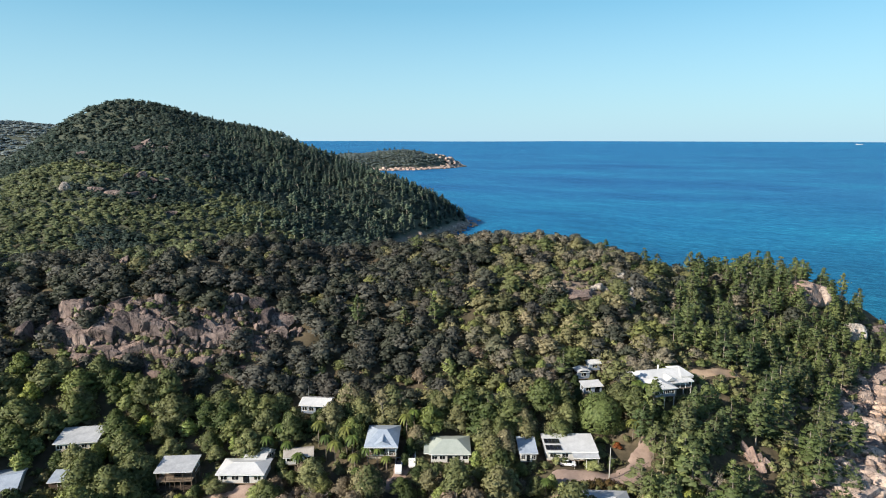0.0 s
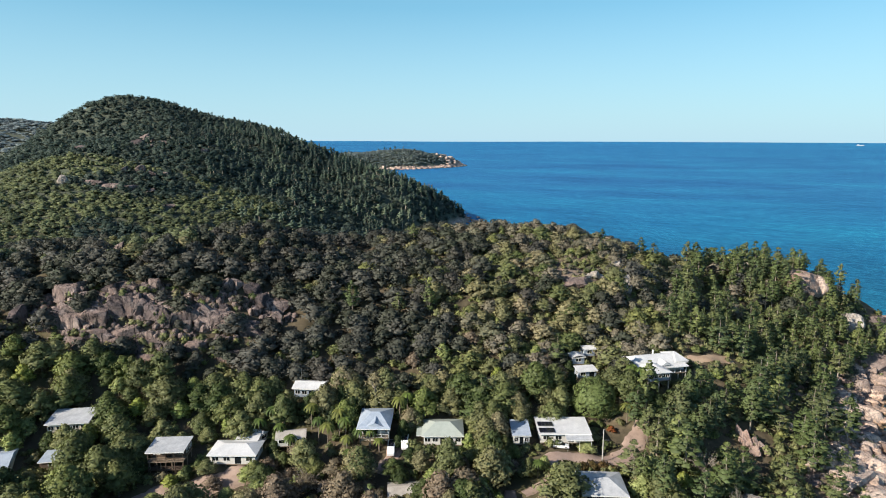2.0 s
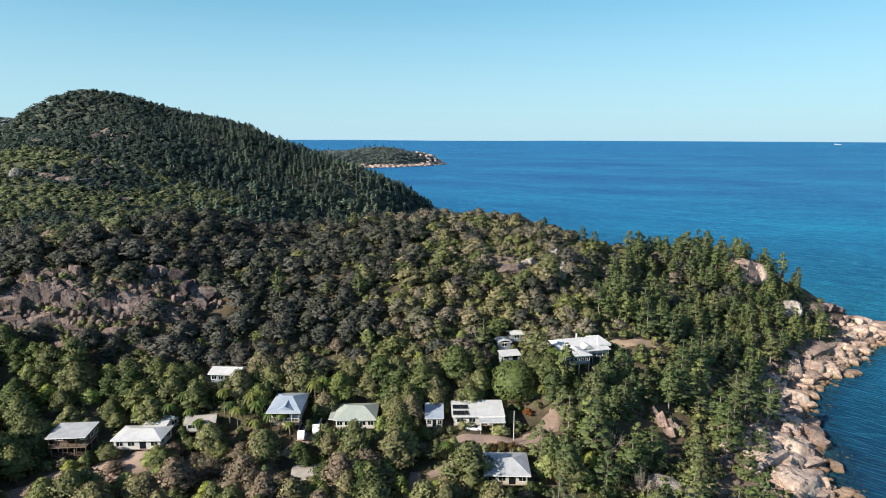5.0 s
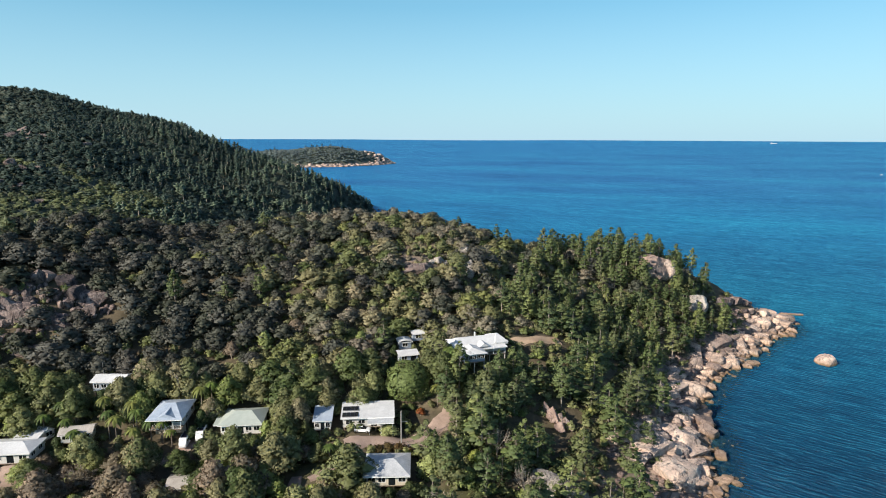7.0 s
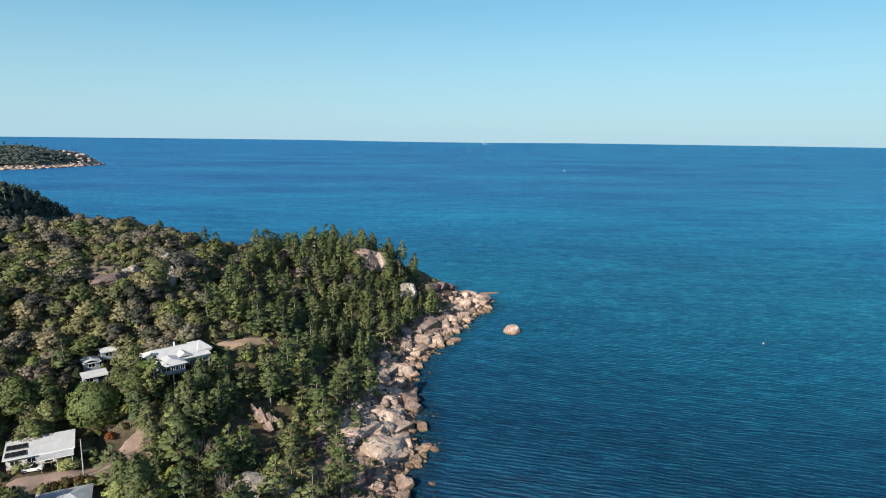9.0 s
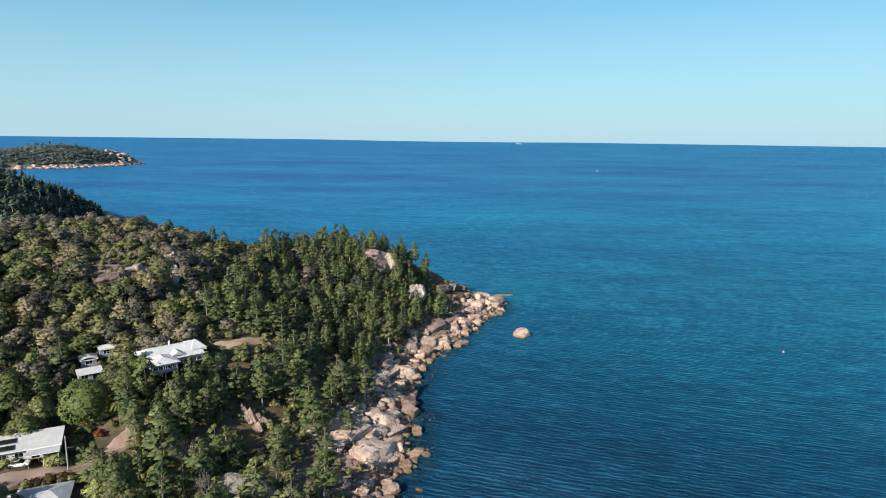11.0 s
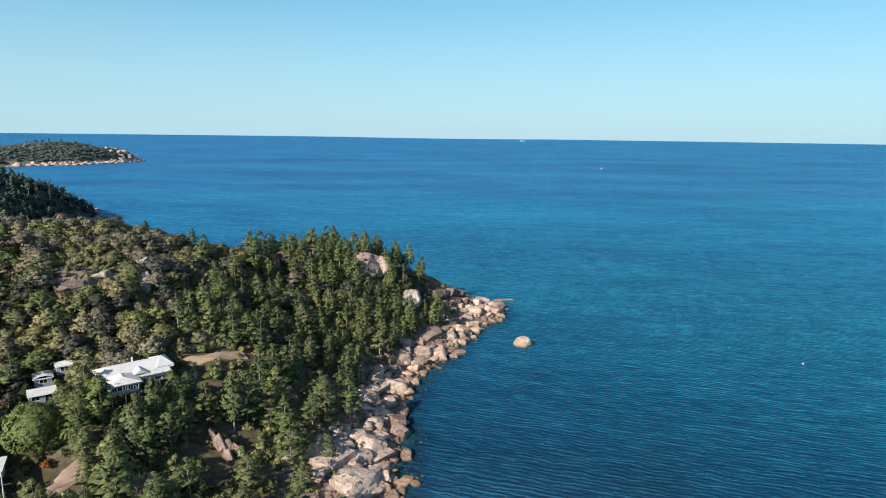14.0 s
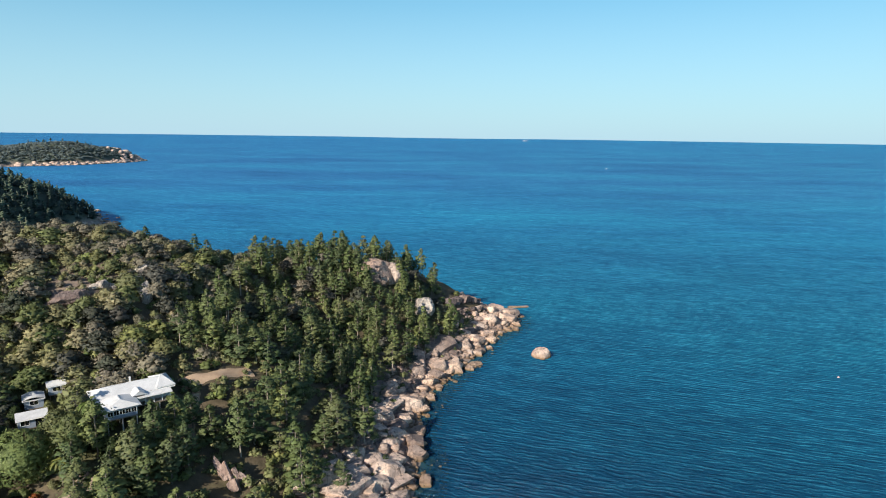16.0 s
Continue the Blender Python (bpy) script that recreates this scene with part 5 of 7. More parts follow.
for k, (px, py, w) in enumerate(((135.1, 153.8, 1.9), (131.3, 149.3, 1.8), (137.5, 155.6, 1.5), (134, 150.6, 1.3), (138.6, 152.4, 1.2), (133.2, 156.8, 1.5), (129.8, 146.6, 1.4), (139.5, 172.8, 1.6), (141.8, 177, 1.5))):
    boulder(ROCKS[k % 7], px, py, 0.15, w * 1.3, w * 0.9, w * 0.75, 1.3 * k, "low tan granite block at the waterline", "blocks awash at the near shore")
LICHEN_ROCK = rock_material("lichened_granite", (0.40, 0.365, 0.335), (0.27, 0.255, 0.245), (0.58, 0.545, 0.50), (0.10, 0.09, 0.088), wet=False, vary=False)
PALE_DOMES = [rock_mesh(294 + k, 4, 0.8, 7, 0.12, (0.7, 0.92)) for k in range(2)]
for me in PALE_DOMES:
    me.materials.append(LICHEN_ROCK)
DOME_MESH = rock_mesh(333, 4, 0.9, 6, 0.11, (0.88, 1.0))
DOME_MESH.materials.append(DOME_ROCK)
boulder(DOME_MESH, 167.4, 282.5, 34.2, 6.6, 5.8, 5.4, 2.4, "great pink granite dome standing among the pines")
boulder(DOMES[2], 174.6, 283.5, 33.0, 4.6, 4.6, 4.8, 0.9, "grey granite boulder leaning on the great dome")
boulder(PALE_DOMES[0], 188, 274.5, 17.8, 4.4, 3.8, 4.6, 1.0, "pale granite boulder among the pines")
boulder(DOMES[2], 230, 240, 0.2, 3.5, 2.8, 3.7, 1.9, "lone domed granite rock standing in the sea")
LOW_REEF = rock_mesh(341, 3, 0.7, 8, 0.14)
LOW_REEF.materials.append(PALE_GRANITE)
boulder(ROCKS[4], 197.5, 242, 0.0, 4.6, 2.6, 1.2, 0.5, "low flat rock awash at the waterline")
boulder(LOW_REEF, 263, 313, 0.0, 6.4, 1.8, 1.1, -0.3, "long low reef rock off the point")
SPLIT = [rock_mesh(360 + k, 3, 1.2, 11, 0.05, (0.36, 0.55)) for k in range(3)]
SPLIT_ROCK = rock_material("split_granite", (0.36, 0.265, 0.235), (0.24, 0.20, 0.19), (0.47, 0.375, 0.335), wet=False, vary=False)
for me in SPLIT:
    me.materials.append(SPLIT_ROCK)
for k, (px, py, up, w) in enumerate(((88.6, 169.4, 2.0, 1.7), (90.4, 168.4, 2.2, 1.5), (92.2, 168.0, 1.8, 1.6), (93.8, 166.8, 1.0, 1.5), (91.4, 166.0, 0.6, 2.0))):
    boulder(SPLIT[k % 3], px, py, ground_at(px, py) + up, w * 0.5, w * 1.1, 3.3 - 0.35 * k, 0.35 + 0.1 * k, "split reddish granite slab leaning among the pines", "split slabs", tip=-0.42)
boulder(PALE_DOMES[1], 84, 141.5, 8.4, 6.6, 3.2, 3.4, 2.2, "smooth pale granite whaleback among the trees")
TORS = [rock_mesh(380 + k, 3, 1.0, 10, 0.12, (0.5, 0.75)) for k in range(4)]
for me in TORS:
    me.materials.append(LICHEN_ROCK)
APRON_SLAB = rock_mesh(377, 4, 1.0, 8, 0.16, (0.6, 0.85))
APRON_SLAB.materials.append(SLOPE_ROCK)
boulder(CLIFF_ROCKS[2], 88, 262, 44.5, 2.6, 2.4, 3.4, 0.3, "grey granite tor on the spur")
boulder(CLIFF_ROCKS[1], 80, 252, 44.6, 2.6, 2.4, 3.4, 1.3, "grey granite tor on the spur")
for k, (px, py, up, w) in enumerate(((73.3, 242.2, 1.2, 2.3), (72.2, 246.0, 1.8, 2.2), (74.8, 239.5, 0.2, 1.9), (62.2, 243.4, 1.6, 1.7), (64.6, 244, 1.0, 1.4), (60, 242.6, 0.6, 1.3), (74.4, 256, 2.2, 2.2))):
    boulder(TORS[k % 4], px, py, ground_at(px, py) + up, w * 1.1, w * 0.9, w * (1.3 if k < 3 else 0.8), 0.7 * k, "grey granite tor standing out of the scrub", "tors on the spur")
boulder(ROCKS[3], 55, 279, 55.5, 2.0, 1.8, 2.2, 1.3, "white weathered rock on the crest")
boulder(ROCKS[5], 60, 277, 54.5, 1.5, 1.5, 1.6, 0.3, "white weathered rock on the crest")
boulder(APRON_SLAB, 53.5, 237.5, ground_at(53.5, 237.5) + 0.6, 6.4, 3.8, 2.2, 0.1, "bare rounded pinkish rock slab on the spur")
boulder(PALE_DOMES[1], 150, 305, 39.6, 2.3, 1.9, 2.6, 0.8, "pale rock standing on the crest")
boulder(PALE_DOMES[0], 153, 305, 38.6, 1.6, 1.5, 2.4, 0.2, "pale rock standing on the crest")
boulder(PALE_DOMES[0], -292, 484, 67.5, 3.6, 3.4, 4.0, 0.2, "round white boulder on the hillside")
for k, (px, py, w, tall) in enumerate(OUTCROPS):
    boulder(CLIFF_ROCKS[(3 * k + 1) % 7], px, py, ground_at(px, py) + 0.55 * tall, w * 1.25, w * 0.8, tall * 1.2, 0.3 + 0.9 * k, "rough grey-pink granite outcrop above the cliff", "outcrops above the cliff")
for k, (px, py, w) in enumerate(HILL_ROCKS[1:]):
    tall = k in (4, 5)
    boulder(CLIFF_ROCKS[k % 7], px, py, ground_at(px, py) + (2.2 if tall else 0.1 * w), w * (0.42 if tall else 0.95), w * 0.5, w * (0.62 if tall else 0.3), 0.6 * k, "bare grey granite outcrop on the wooded hill", "outcrops on the far hill")
for k, (px, py, up, w) in enumerate(((208, 288, 1.4, 3.6), (214, 293, 1.2, 3.0), (220, 296, 1.0, 3.4), (226, 299, 0.8, 2.8), (206, 281, 1.0, 3.0), (213, 286, 0.8, 2.4), (231, 304, 0.6, 2.6), (222, 290, 0.6, 2.2))):
    boulder(CLIFF_ROCKS[k % 7], px, py, ground_at(px, py) + up, w, w * 0.8, w * 0.7, 1.1 * k, "dark stained granite block behind the point", "dark blocks on the point")
# shore rocks, thickest along the point and below the slope
spots = []
line = COAST[4:18]
seg = np.hypot(*np.diff(line, axis=0).T)
while len(spots) < 290:
    k = rr.choice(len(seg), p=seg / seg.sum())
    f = rr.rand()
    p = line[k] * (1 - f) + line[k + 1] * f
    out = np.array([line[k + 1][1] - line[k][1], -(line[k + 1][0] - line[k][0])]) / seg[k]
    away = -rr.triangular(-4, 4, 20)
    q = p + out * away
    size = rr.choice([1.0, 1.4, 1.9, 2.5, 3.2], p=[0.3, 0.3, 0.24, 0.12, 0.04]) * rr.uniform(0.8, 1.2)
    if any(math.hypot(q[0] - b[0], q[1] - b[1]) < (size + b[2]) * 0.55 for b in spots) or (q[1] < 186 and rr.rand() < 0.6):
        continue
    spots.append((q[0], q[1], size))
big_spots = [q for q in spots if q[2] >= 1.45]
for k, (bx, by, s) in enumerate(big_spots):
    gz = max(ground_at(bx, by), -0.35)
    boulder((ROCKS if s > 1.8 else STONES)[k % 5], bx, by, gz + s * 0.28, s * rr.uniform(0.9, 1.25), s * rr.uniform(0.75, 1.0), s * rr.uniform(0.75, 1.05), rr.uniform(0, 6.28),
            "rounded pinkish granite shore rock", "shore rocks", tip=rr.uniform(-0.25, 0.25))


def rubble(name, label, seed, spots_xyz, sizes, material, meshes):
    """Loose stones too many to count, as one thing."""
    rng = np.random.RandomState(seed)
    vs, ts, tint, n = [], [], [], 0
    packs = []
    for me in meshes:
        v = np.zeros(len(me.vertices) * 3, np.float32)
        me.vertices.foreach_get("co", v)
        t = np.zeros(len(me.polygons) * 3, np.int32)
        me.loops.foreach_get("vertex_index", t)
        packs.append((v.reshape(-1, 3), t.reshape(-1, 3)))
    for (bx, by, bz), s in zip(spots_xyz, sizes):
        v, t = packs[rng.randint(len(packs))]
        a = rng.uniform(0, math.tau)
        c, sn = math.cos(a), math.sin(a)
        sc = s * rng.uniform(0.75, 1.25, 3)
        w = v * sc
        vs.append(np.stack([bx + w[:, 0] * c - w[:, 1] * sn, by + w[:, 0] * sn + w[:, 1] * c, bz + w[:, 2]], -1))
        ts.append(t + n)
        n += len(v)
    me = big_mesh(name, np.concatenate(vs), np.concatenate(ts), smooth=True)
    me.materials.append(material)
    return tagged(new(name, me), label, "rocks", kind="stuff")


PEBBLES = [rock_mesh(260 + k, 1, 0.7, 3, 0.1) for k in range(4)]
pts = []
for k in range(len(seg)):
    for _ in range(int(seg[k] * 11.0)):
        f = rr.rand()
        p = line[k] * (1 - f) + line[k + 1] * f
        out = np.array([line[k + 1][1] - line[k][1], -(line[k + 1][0] - line[k][0])]) / seg[k]
        pts.append(p - out * rr.triangular(-9, 4, 24))
small_spots = np.array([q for q in spots if q[2] < 1.45])
rubble("shore_stones", "rounded pinkish granite stones between the boulders", 8, np.column_stack([small_spots[:, :2], np.maximum(height(small_spots[:, 0], small_spots[:, 1]), -0.35) + small_spots[:, 2] * 0.25]), small_spots[:, 2], GRANITE, STONES)
pts = np.array(pts)
gz = height(pts[:, 0], pts[:, 1])
sz = 0.35 + 0.75 * rr.rand(len(pts)) ** 2.2
rubble("shore_rubble", "tumbled small granite stones along the shore", 9, np.column_stack([pts, gz + sz * 0.2]), sz, GRANITE, PEBBLES)
# stones just under the surface of the shallows
pts = []
for k in range(len(seg)):
    for _ in range(int(seg[k] * 1.5)):
        f = rr.rand()
        p = line[k] * (1 - f) + line[k + 1] * f
        out = np.array([line[k + 1][1] - line[k][1], -(line[k + 1][0] - line[k][0])]) / seg[k]
        pts.append(p + out * (0.5 + 8.5 * rr.rand() ** 1.6))
pts = np.array(pts)
sz = 0.5 + 1.1 * rr.rand(len(pts)) ** 2
rubble("sunken_stones", "pale stones awash in the clear shallows", 23, np.column_stack([pts, -sz * rr.uniform(0.48, 1.0, len(pts))]), sz, PALE_GRANITE, PEBBLES)
# rubble field on the shaded slope below the pines, and the far shores
pts = np.column_stack([rr.uniform(92, 186, 4200), rr.uniform(120, 262, 4200)])
dd = inland(pts[:, 0], pts[:, 1])
pts = pts[(dd > 2) & (dd < 27)]
sz = 0.3 + 1.2 * rr.rand(len(pts)) ** 2.4
rubble("slope_stones", "grey stones lying on the shaded slope", 10, np.column_stack([pts, height(pts[:, 0], pts[:, 1]) + sz * 0.15]), sz, SLOPE_ROCK, PEBBLES)
pts = []
for (ax, ay), (bx, by) in zip(FAR_COAST[:-3], FAR_COAST[1:-2]):
    L = math.hypot(bx - ax, by - ay)
    for _ in range(int(L / (2.6 if ay < 900 or ay > 1850 else 14))):
        f = rr.rand()
        pts.append((ax + (bx - ax) * f + rr.normal(0, 5), ay + (by - ay) * f + rr.normal(0, 5)))
pts = np.array(pts)
far = pts[:, 1] > 1500
sz = np.where(far, rr.uniform(2.5, 8, len(pts)), rr.uniform(0.8, 3.2, len(pts)))
rubble("far_shore_rocks", "pink granite rocks along the distant shore", 12, np.column_stack([pts, np.maximum(height(pts[:, 0], pts[:, 1]), 0)]), sz, GRANITE, STONES[:3])
pts = np.column_stack([rr.normal(40, 30, 40), rr.normal(2215, 40, 40)])
pts = pts[inland(pts[:, 0], pts[:, 1]) > 4]
rubble("point_tors", "grey tors on the distant point", 13, np.column_stack([pts, height(pts[:, 0], pts[:, 1]) + 4]), rr.uniform(4, 9, len(pts)), GRANITE, STONES[:3])
# the gully by the far beach
pts = np.column_stack([rr.normal(-36, 9, 60), rr.normal(535, 14, 60)])
rubble("gully_rocks", "pale rocks in the gully behind the ridge", 14, np.column_stack([pts, height(pts[:, 0], pts[:, 1])]), rr.uniform(0.8, 3.5, 60), GRANITE, STONES[:3])
# the cliff band above the houses
n_cliff, small_pts, small_sz = 0, [], []
for cx, cy, a, b in CLIFFS:
    for _ in range(int(a * b / 0.8)):
        u, v = rr.uniform(-1, 1, 2)
        if u * u + v * v > 1:
            continue
        bx, by = cx + u * a, cy + v * b
        if rr.rand() > 0.07:
            small_pts.append((bx, by, ground_at(bx, by) + rr.uniform(0, 0.8)))
            small_sz.append(rr.uniform(0.5, 1.5))
            continue
        s = rr.choice([1.1, 1.6, 2.3, 3.0], p=[0.38, 0.34, 0.2, 0.08])
        boulder(CLIFF_ROCKS[n_cliff % 7], bx, by, ground_at(bx, by) + s * 0.2, s * rr.uniform(0.8, 1.5), s * rr.uniform(0.6, 0.9), s * rr.uniform(0.9, 1.5), rr.uniform(-0.4, 0.4),
                "grey streaked granite block in the cliff", "cliff blocks", tip=rr.uniform(-0.2, 0.2))
        n_cliff += 1
srr = np.random.RandomState(88)
SLABS = [rock_mesh(350 + k, 4, 1.0, 10, 0.16, (0.45, 0.62)) for k in range(4)]
APRON = [rock_mesh(370 + k, 4, 1.0, 8, 0.16, (0.5, 0.8)) for k in range(4)]
for me, mat in zip((*SLABS, *APRON), (GREY_ROCK,) * 4 + (SLOPE_ROCK,) * 4):
    me.materials.append(mat)
bx = -124.0
while bx < -60:
    # the streaked face itself
    s = srr.uniform(2.4, 4.0)
    by = float(ledge_y(bx)) + srr.uniform(0.2, 1.2)
    tall = srr.uniform(2.6, 3.6)
    boulder(SLABS[srr.randint(4)], bx, by + 1.2, ground_at(bx, by + 4.5) - tall + srr.uniform(0.0, 0.8), s * 1.25, s * 0.8, tall * 1.25, srr.uniform(-0.2, 0.2), "dark-streaked granite face of the cliff", "cliff faces", tip=srr.uniform(-0.06, 0.1))
    bx += s * srr.uniform(1.3, 1.8)
for row, (dy, x0, x1, lo, hi) in enumerate(((-6.5, -112, -66, 1.6, 3.0), (-3.2, -116, -64, 1.6, 2.8), (5.5, -122, -66, 1.3, 2.6), (10.5, -128, -56, 1.2, 2.4), (15.5, -84, -50, 1.6, 3.4))):
    bx = x0
    while bx < x1:
        s = srr.uniform(lo, hi)
        by = float(ledge_y(bx)) + dy + srr.uniform(-1.5, 1.5)
        flat_ = srr.uniform(0.4, 0.7) if dy < 0 else srr.uniform(0.6, 1.1)
        ob = boulder((SLABS if dy > 0 else APRON)[srr.randint(4)], bx, by, ground_at(bx, by) + 0.5, s * srr.uniform(1.0, 1.7), s * 0.8, s * flat_, srr.uniform(-0.3, 0.3), "broad grey granite ledge in the cliff", "cliff ledges", tip=srr.uniform(0.0, 0.25))
        bx += s * srr.uniform(1.9, 4.2)
CRAGS = [rock_mesh(310 + k, 1, 1.1, 8, 0.12, (0.5, 0.75)) for k in range(4)]
rubble("cliff_rubble", "broken grey granite stones in the cliff band", 21, small_pts, small_sz, GREY_ROCK, CRAGS)
for bx, by, s in ((-279, 582, 7), (-270, 586, 5), (-286, 588, 6), (-262, 520, 6), (-250, 524, 7), (-240, 522, 6), (-232, 527, 5), (-225, 600, 5), (-150, 640, 4), (-100, 330, 3), (-95, 333, 2.5)):
    boulder(CLIFF_ROCKS[int(s * 3) % 7], bx, by, ground_at(bx, by) + s * 0.4, s * 0.6, s * 0.5, s * 0.55, bx, "grey outcrop on the far hillside", "hillside outcrops")

# ---- roads and cleared ground ----


def ribbon(name, pts, w, material, label, category, lift=0.32):
    """A strip laid over the ground."""
    line_pts = []
    for (ax, ay), (bx, by) in zip(pts[:-1], pts[1:]):
        n = max(2, int(math.hypot(bx - ax, by - ay) / 1.0))
        line_pts += [(ax + (bx - ax) * k / n, ay + (by - ay) * k / n) for k in range(n)]
    line_pts.append(pts[-1])
    P = np.array(line_pts, float)
    for _ in range(4):
        P[1:-1] = (P[:-2] + 2 * P[1:-1] + P[2:]) / 4
    T = np.gradient(P, axis=0)
    T /= np.linalg.norm(T, axis=1, keepdims=True)
    N = np.stack([-T[:, 1], T[:, 0]], -1)
    rng = np.random.RandomState(len(pts) * 7)
    m = 7
    wob = 1 + 0.14 * np.sin(np.arange(len(P)) * 0.7) + 0.08 * rng.normal(size=len(P))
    rows_v = []
    for j in range(m):
        off = (j / (m - 1) - 0.5) * w
        q = P + N * (off * wob)[:, None]
        edge = -0.5 if j in (0, m - 1) else lift
        rows_v.append(np.column_stack([q, height(q[:, 0], q[:, 1]) + edge]))
    V = np.stack(rows_v, 1).reshape(-1, 3)
    q = [(i * m + j, (i + 1) * m + j, (i + 1) * m + j + 1, i * m + j + 1) for i in range(len(P) - 1) for j in range(m - 1)]
    me = big_mesh(name, V, quads=np.array(q), smooth=True)
    me.materials.append(material)
    return tagged(new(name, me), label, category, kind="structure")


for name, (pts_, w) in ROADS.items():
    ribbon(name, pts_, w, DIRT, "pale reddish dirt road between the trees", "road")
ribbon("terrace", [(82, 199.5), (88, 201.5), (94, 204), (102, 207)], 5.0, CLEARED, "bare ochre terrace cut beside the house", "ground", 0.32)
ribbon("footpath", [(86, 197), (85, 191), (83.5, 185), (84, 178)], 2.2, CLEARED, "worn stony path down the slope", "path", 0.3)

# ---- houses ----


def panel(length, tall, openings, thick=0.14, x0=0.0, z0=0.0):
    """A wall or frame from x0 to length and z0 to tall, with openings (x0, x1, z0, z1) through it, in one piece."""
    bm = bmesh.new()
    xs = sorted({x0, length, *[v for o in openings for v in o[:2]]})
    zs = sorted({z0, tall, *[v for o in openings for v in o[2:]]})
    grid = {(a, b): bm.verts.new((xv, 0, zv)) for a, xv in enumerate(xs) for b, zv in enumerate(zs)}
    for a in range(len(xs) - 1):
        for b in range(len(zs) - 1):
            mx, mz = (xs[a] + xs[a + 1]) / 2, (zs[b] + zs[b + 1]) / 2
            if not any(o[0] < mx < o[1] and o[2] < mz < o[3] for o in openings):
                bm.faces.new((grid[a, b], grid[a + 1, b], grid[a + 1, b + 1], grid[a, b + 1]))
    for v in [v for v in bm.verts if not v.link_faces]:
        bm.verts.remove(v)
    made = bmesh.ops.extrude_face_region(bm, geom=list(bm.faces))
    bmesh.ops.translate(bm, verts=[v for v in made["geom"] if isinstance(v, bmesh.types.BMVert)], vec=(0, thick, 0))
    bmesh.ops.recalc_face_normals(bm, faces=bm.faces)
    return bm


def add_wall(house_, length, tall, m, openings, material, trim=TRIM, doors=()):
    """One wall with its windows, placed in the house's own space by m."""
    w = part("wall", panel(length, tall, [*openings, *doors]), material, house_)
    w.matrix_basis = m
    for x0, x1, z0, z1 in openings:
        mid = (x0 + x1) / 2
        fr = panel(x1 + 0.09, z1 + 0.09, [(x0, mid - 0.03, z0, z1), (mid + 0.03, x1, z0, z1)], 0.09, x0 - 0.09, z0 - 0.09)
        win = part("window", fr, trim, w)
        win.matrix_basis = pose(0, -0.05, 0)
        part("pane", boxes((x0, x1, 0.11, 0.13, z0, z1)), GLASS, win)
    for x0, x1, z0, z1 in doors:
        part("door", boxes((x0, x1, 0.05, 0.10, z0, z1)), GLASS, w, "dark glazed door")


def roof_shape(kind, a, b, rise, ridge=0.5):
    """The top faces of a roof over half sizes a, b: hip, gable, skillion or pyramid."""
    bm = bmesh.new()
    c = [bm.verts.new(p) for p in ((-a, -b, 0), (a, -b, 0), (a, b, 0), (-a, b, 0))]
    if kind == "skillion":
        c[2].co.z = c[3].co.z = rise
        bm.faces.new(c)
    elif kind == "vault":
        cols = []
        for k in range(9):
            xx = -a + 2 * a * k / 8
            zz = rise * math.sin(math.pi * (0.12 + 0.76 * k / 8)) - rise * 0.35
            cols.append((bm.verts.new((xx, -b, zz)), bm.verts.new((xx, b, zz))))
        for (p, q), (r, s) in zip(cols[:-1], cols[1:]):
            bm.faces.new((p, r, s, q))
        for v in c:
            bm.verts.remove(v)
    else:
        half = a * ridge if kind == "hip" else (a if kind == "gable" else 0.02)
        p, q = bm.verts.new((-half, 0, rise)), bm.verts.new((half, 0, rise))
        bm.faces.new((c[0], c[1], q, p))
        bm.faces.new((c[2], c[3], p, q))
        bm.faces.new((c[1], c[2], q))
        bm.faces.new((c[3], c[0], p))
    bmesh.ops.recalc_face_normals(bm, faces=bm.faces)
    if sum(f.normal.z for f in bm.faces) < 0:
        bmesh.ops.reverse_faces(bm, faces=bm.faces)
    bmesh.ops.solidify(bm, geom=list(bm.faces), thickness=0.16)
    return bm


def add_roof(top, kind, x, y, z, a, b, rise, material, turn=0.0, ridge=0.5, name="roof"):
    r = part(name, roof_shape(kind, a, b, rise, ridge), material, top)
    r.matrix_basis = pose(x, y, z, 0, 0, turn)
    if kind in ("hip", "gable"):
        half = a * ridge if kind == "hip" else a
        part("ridge_cap", boxes((-half, half, -0.14, 0.14, rise - 0.03, rise + 0.07)), material, r)
    if kind == "gable":
        # gable infill
        for e in (-1, 1):
            bm = bmesh.new()
            va = [bm.verts.new((e * (a - 0.5), -b + 0.5, -0.05)), bm.verts.new((e * (a - 0.5), b - 0.5, -0.05)), bm.verts.new((e * (a - 0.5), 0, rise - 0.25))]
            bm.faces.new(va)
            bmesh.ops.solidify(bm, geom=list(bm.faces), thickness=0.1)
            part("gable_end", bm, TRIM, r)
    part("gutter", boxes((-a, a, -b - 0.10, -b - 0.005, -0.26, -0.12)), TRIM, r)
    return r


def add_posts(top, xs, ys, z0, z1, material, thick=0.11, name="post"):
    for px in xs:
        for py in ys:
            part(name, boxes((px - thick / 2, px + thick / 2, py - thick / 2, py + thick / 2, z0, z1)), material, top)


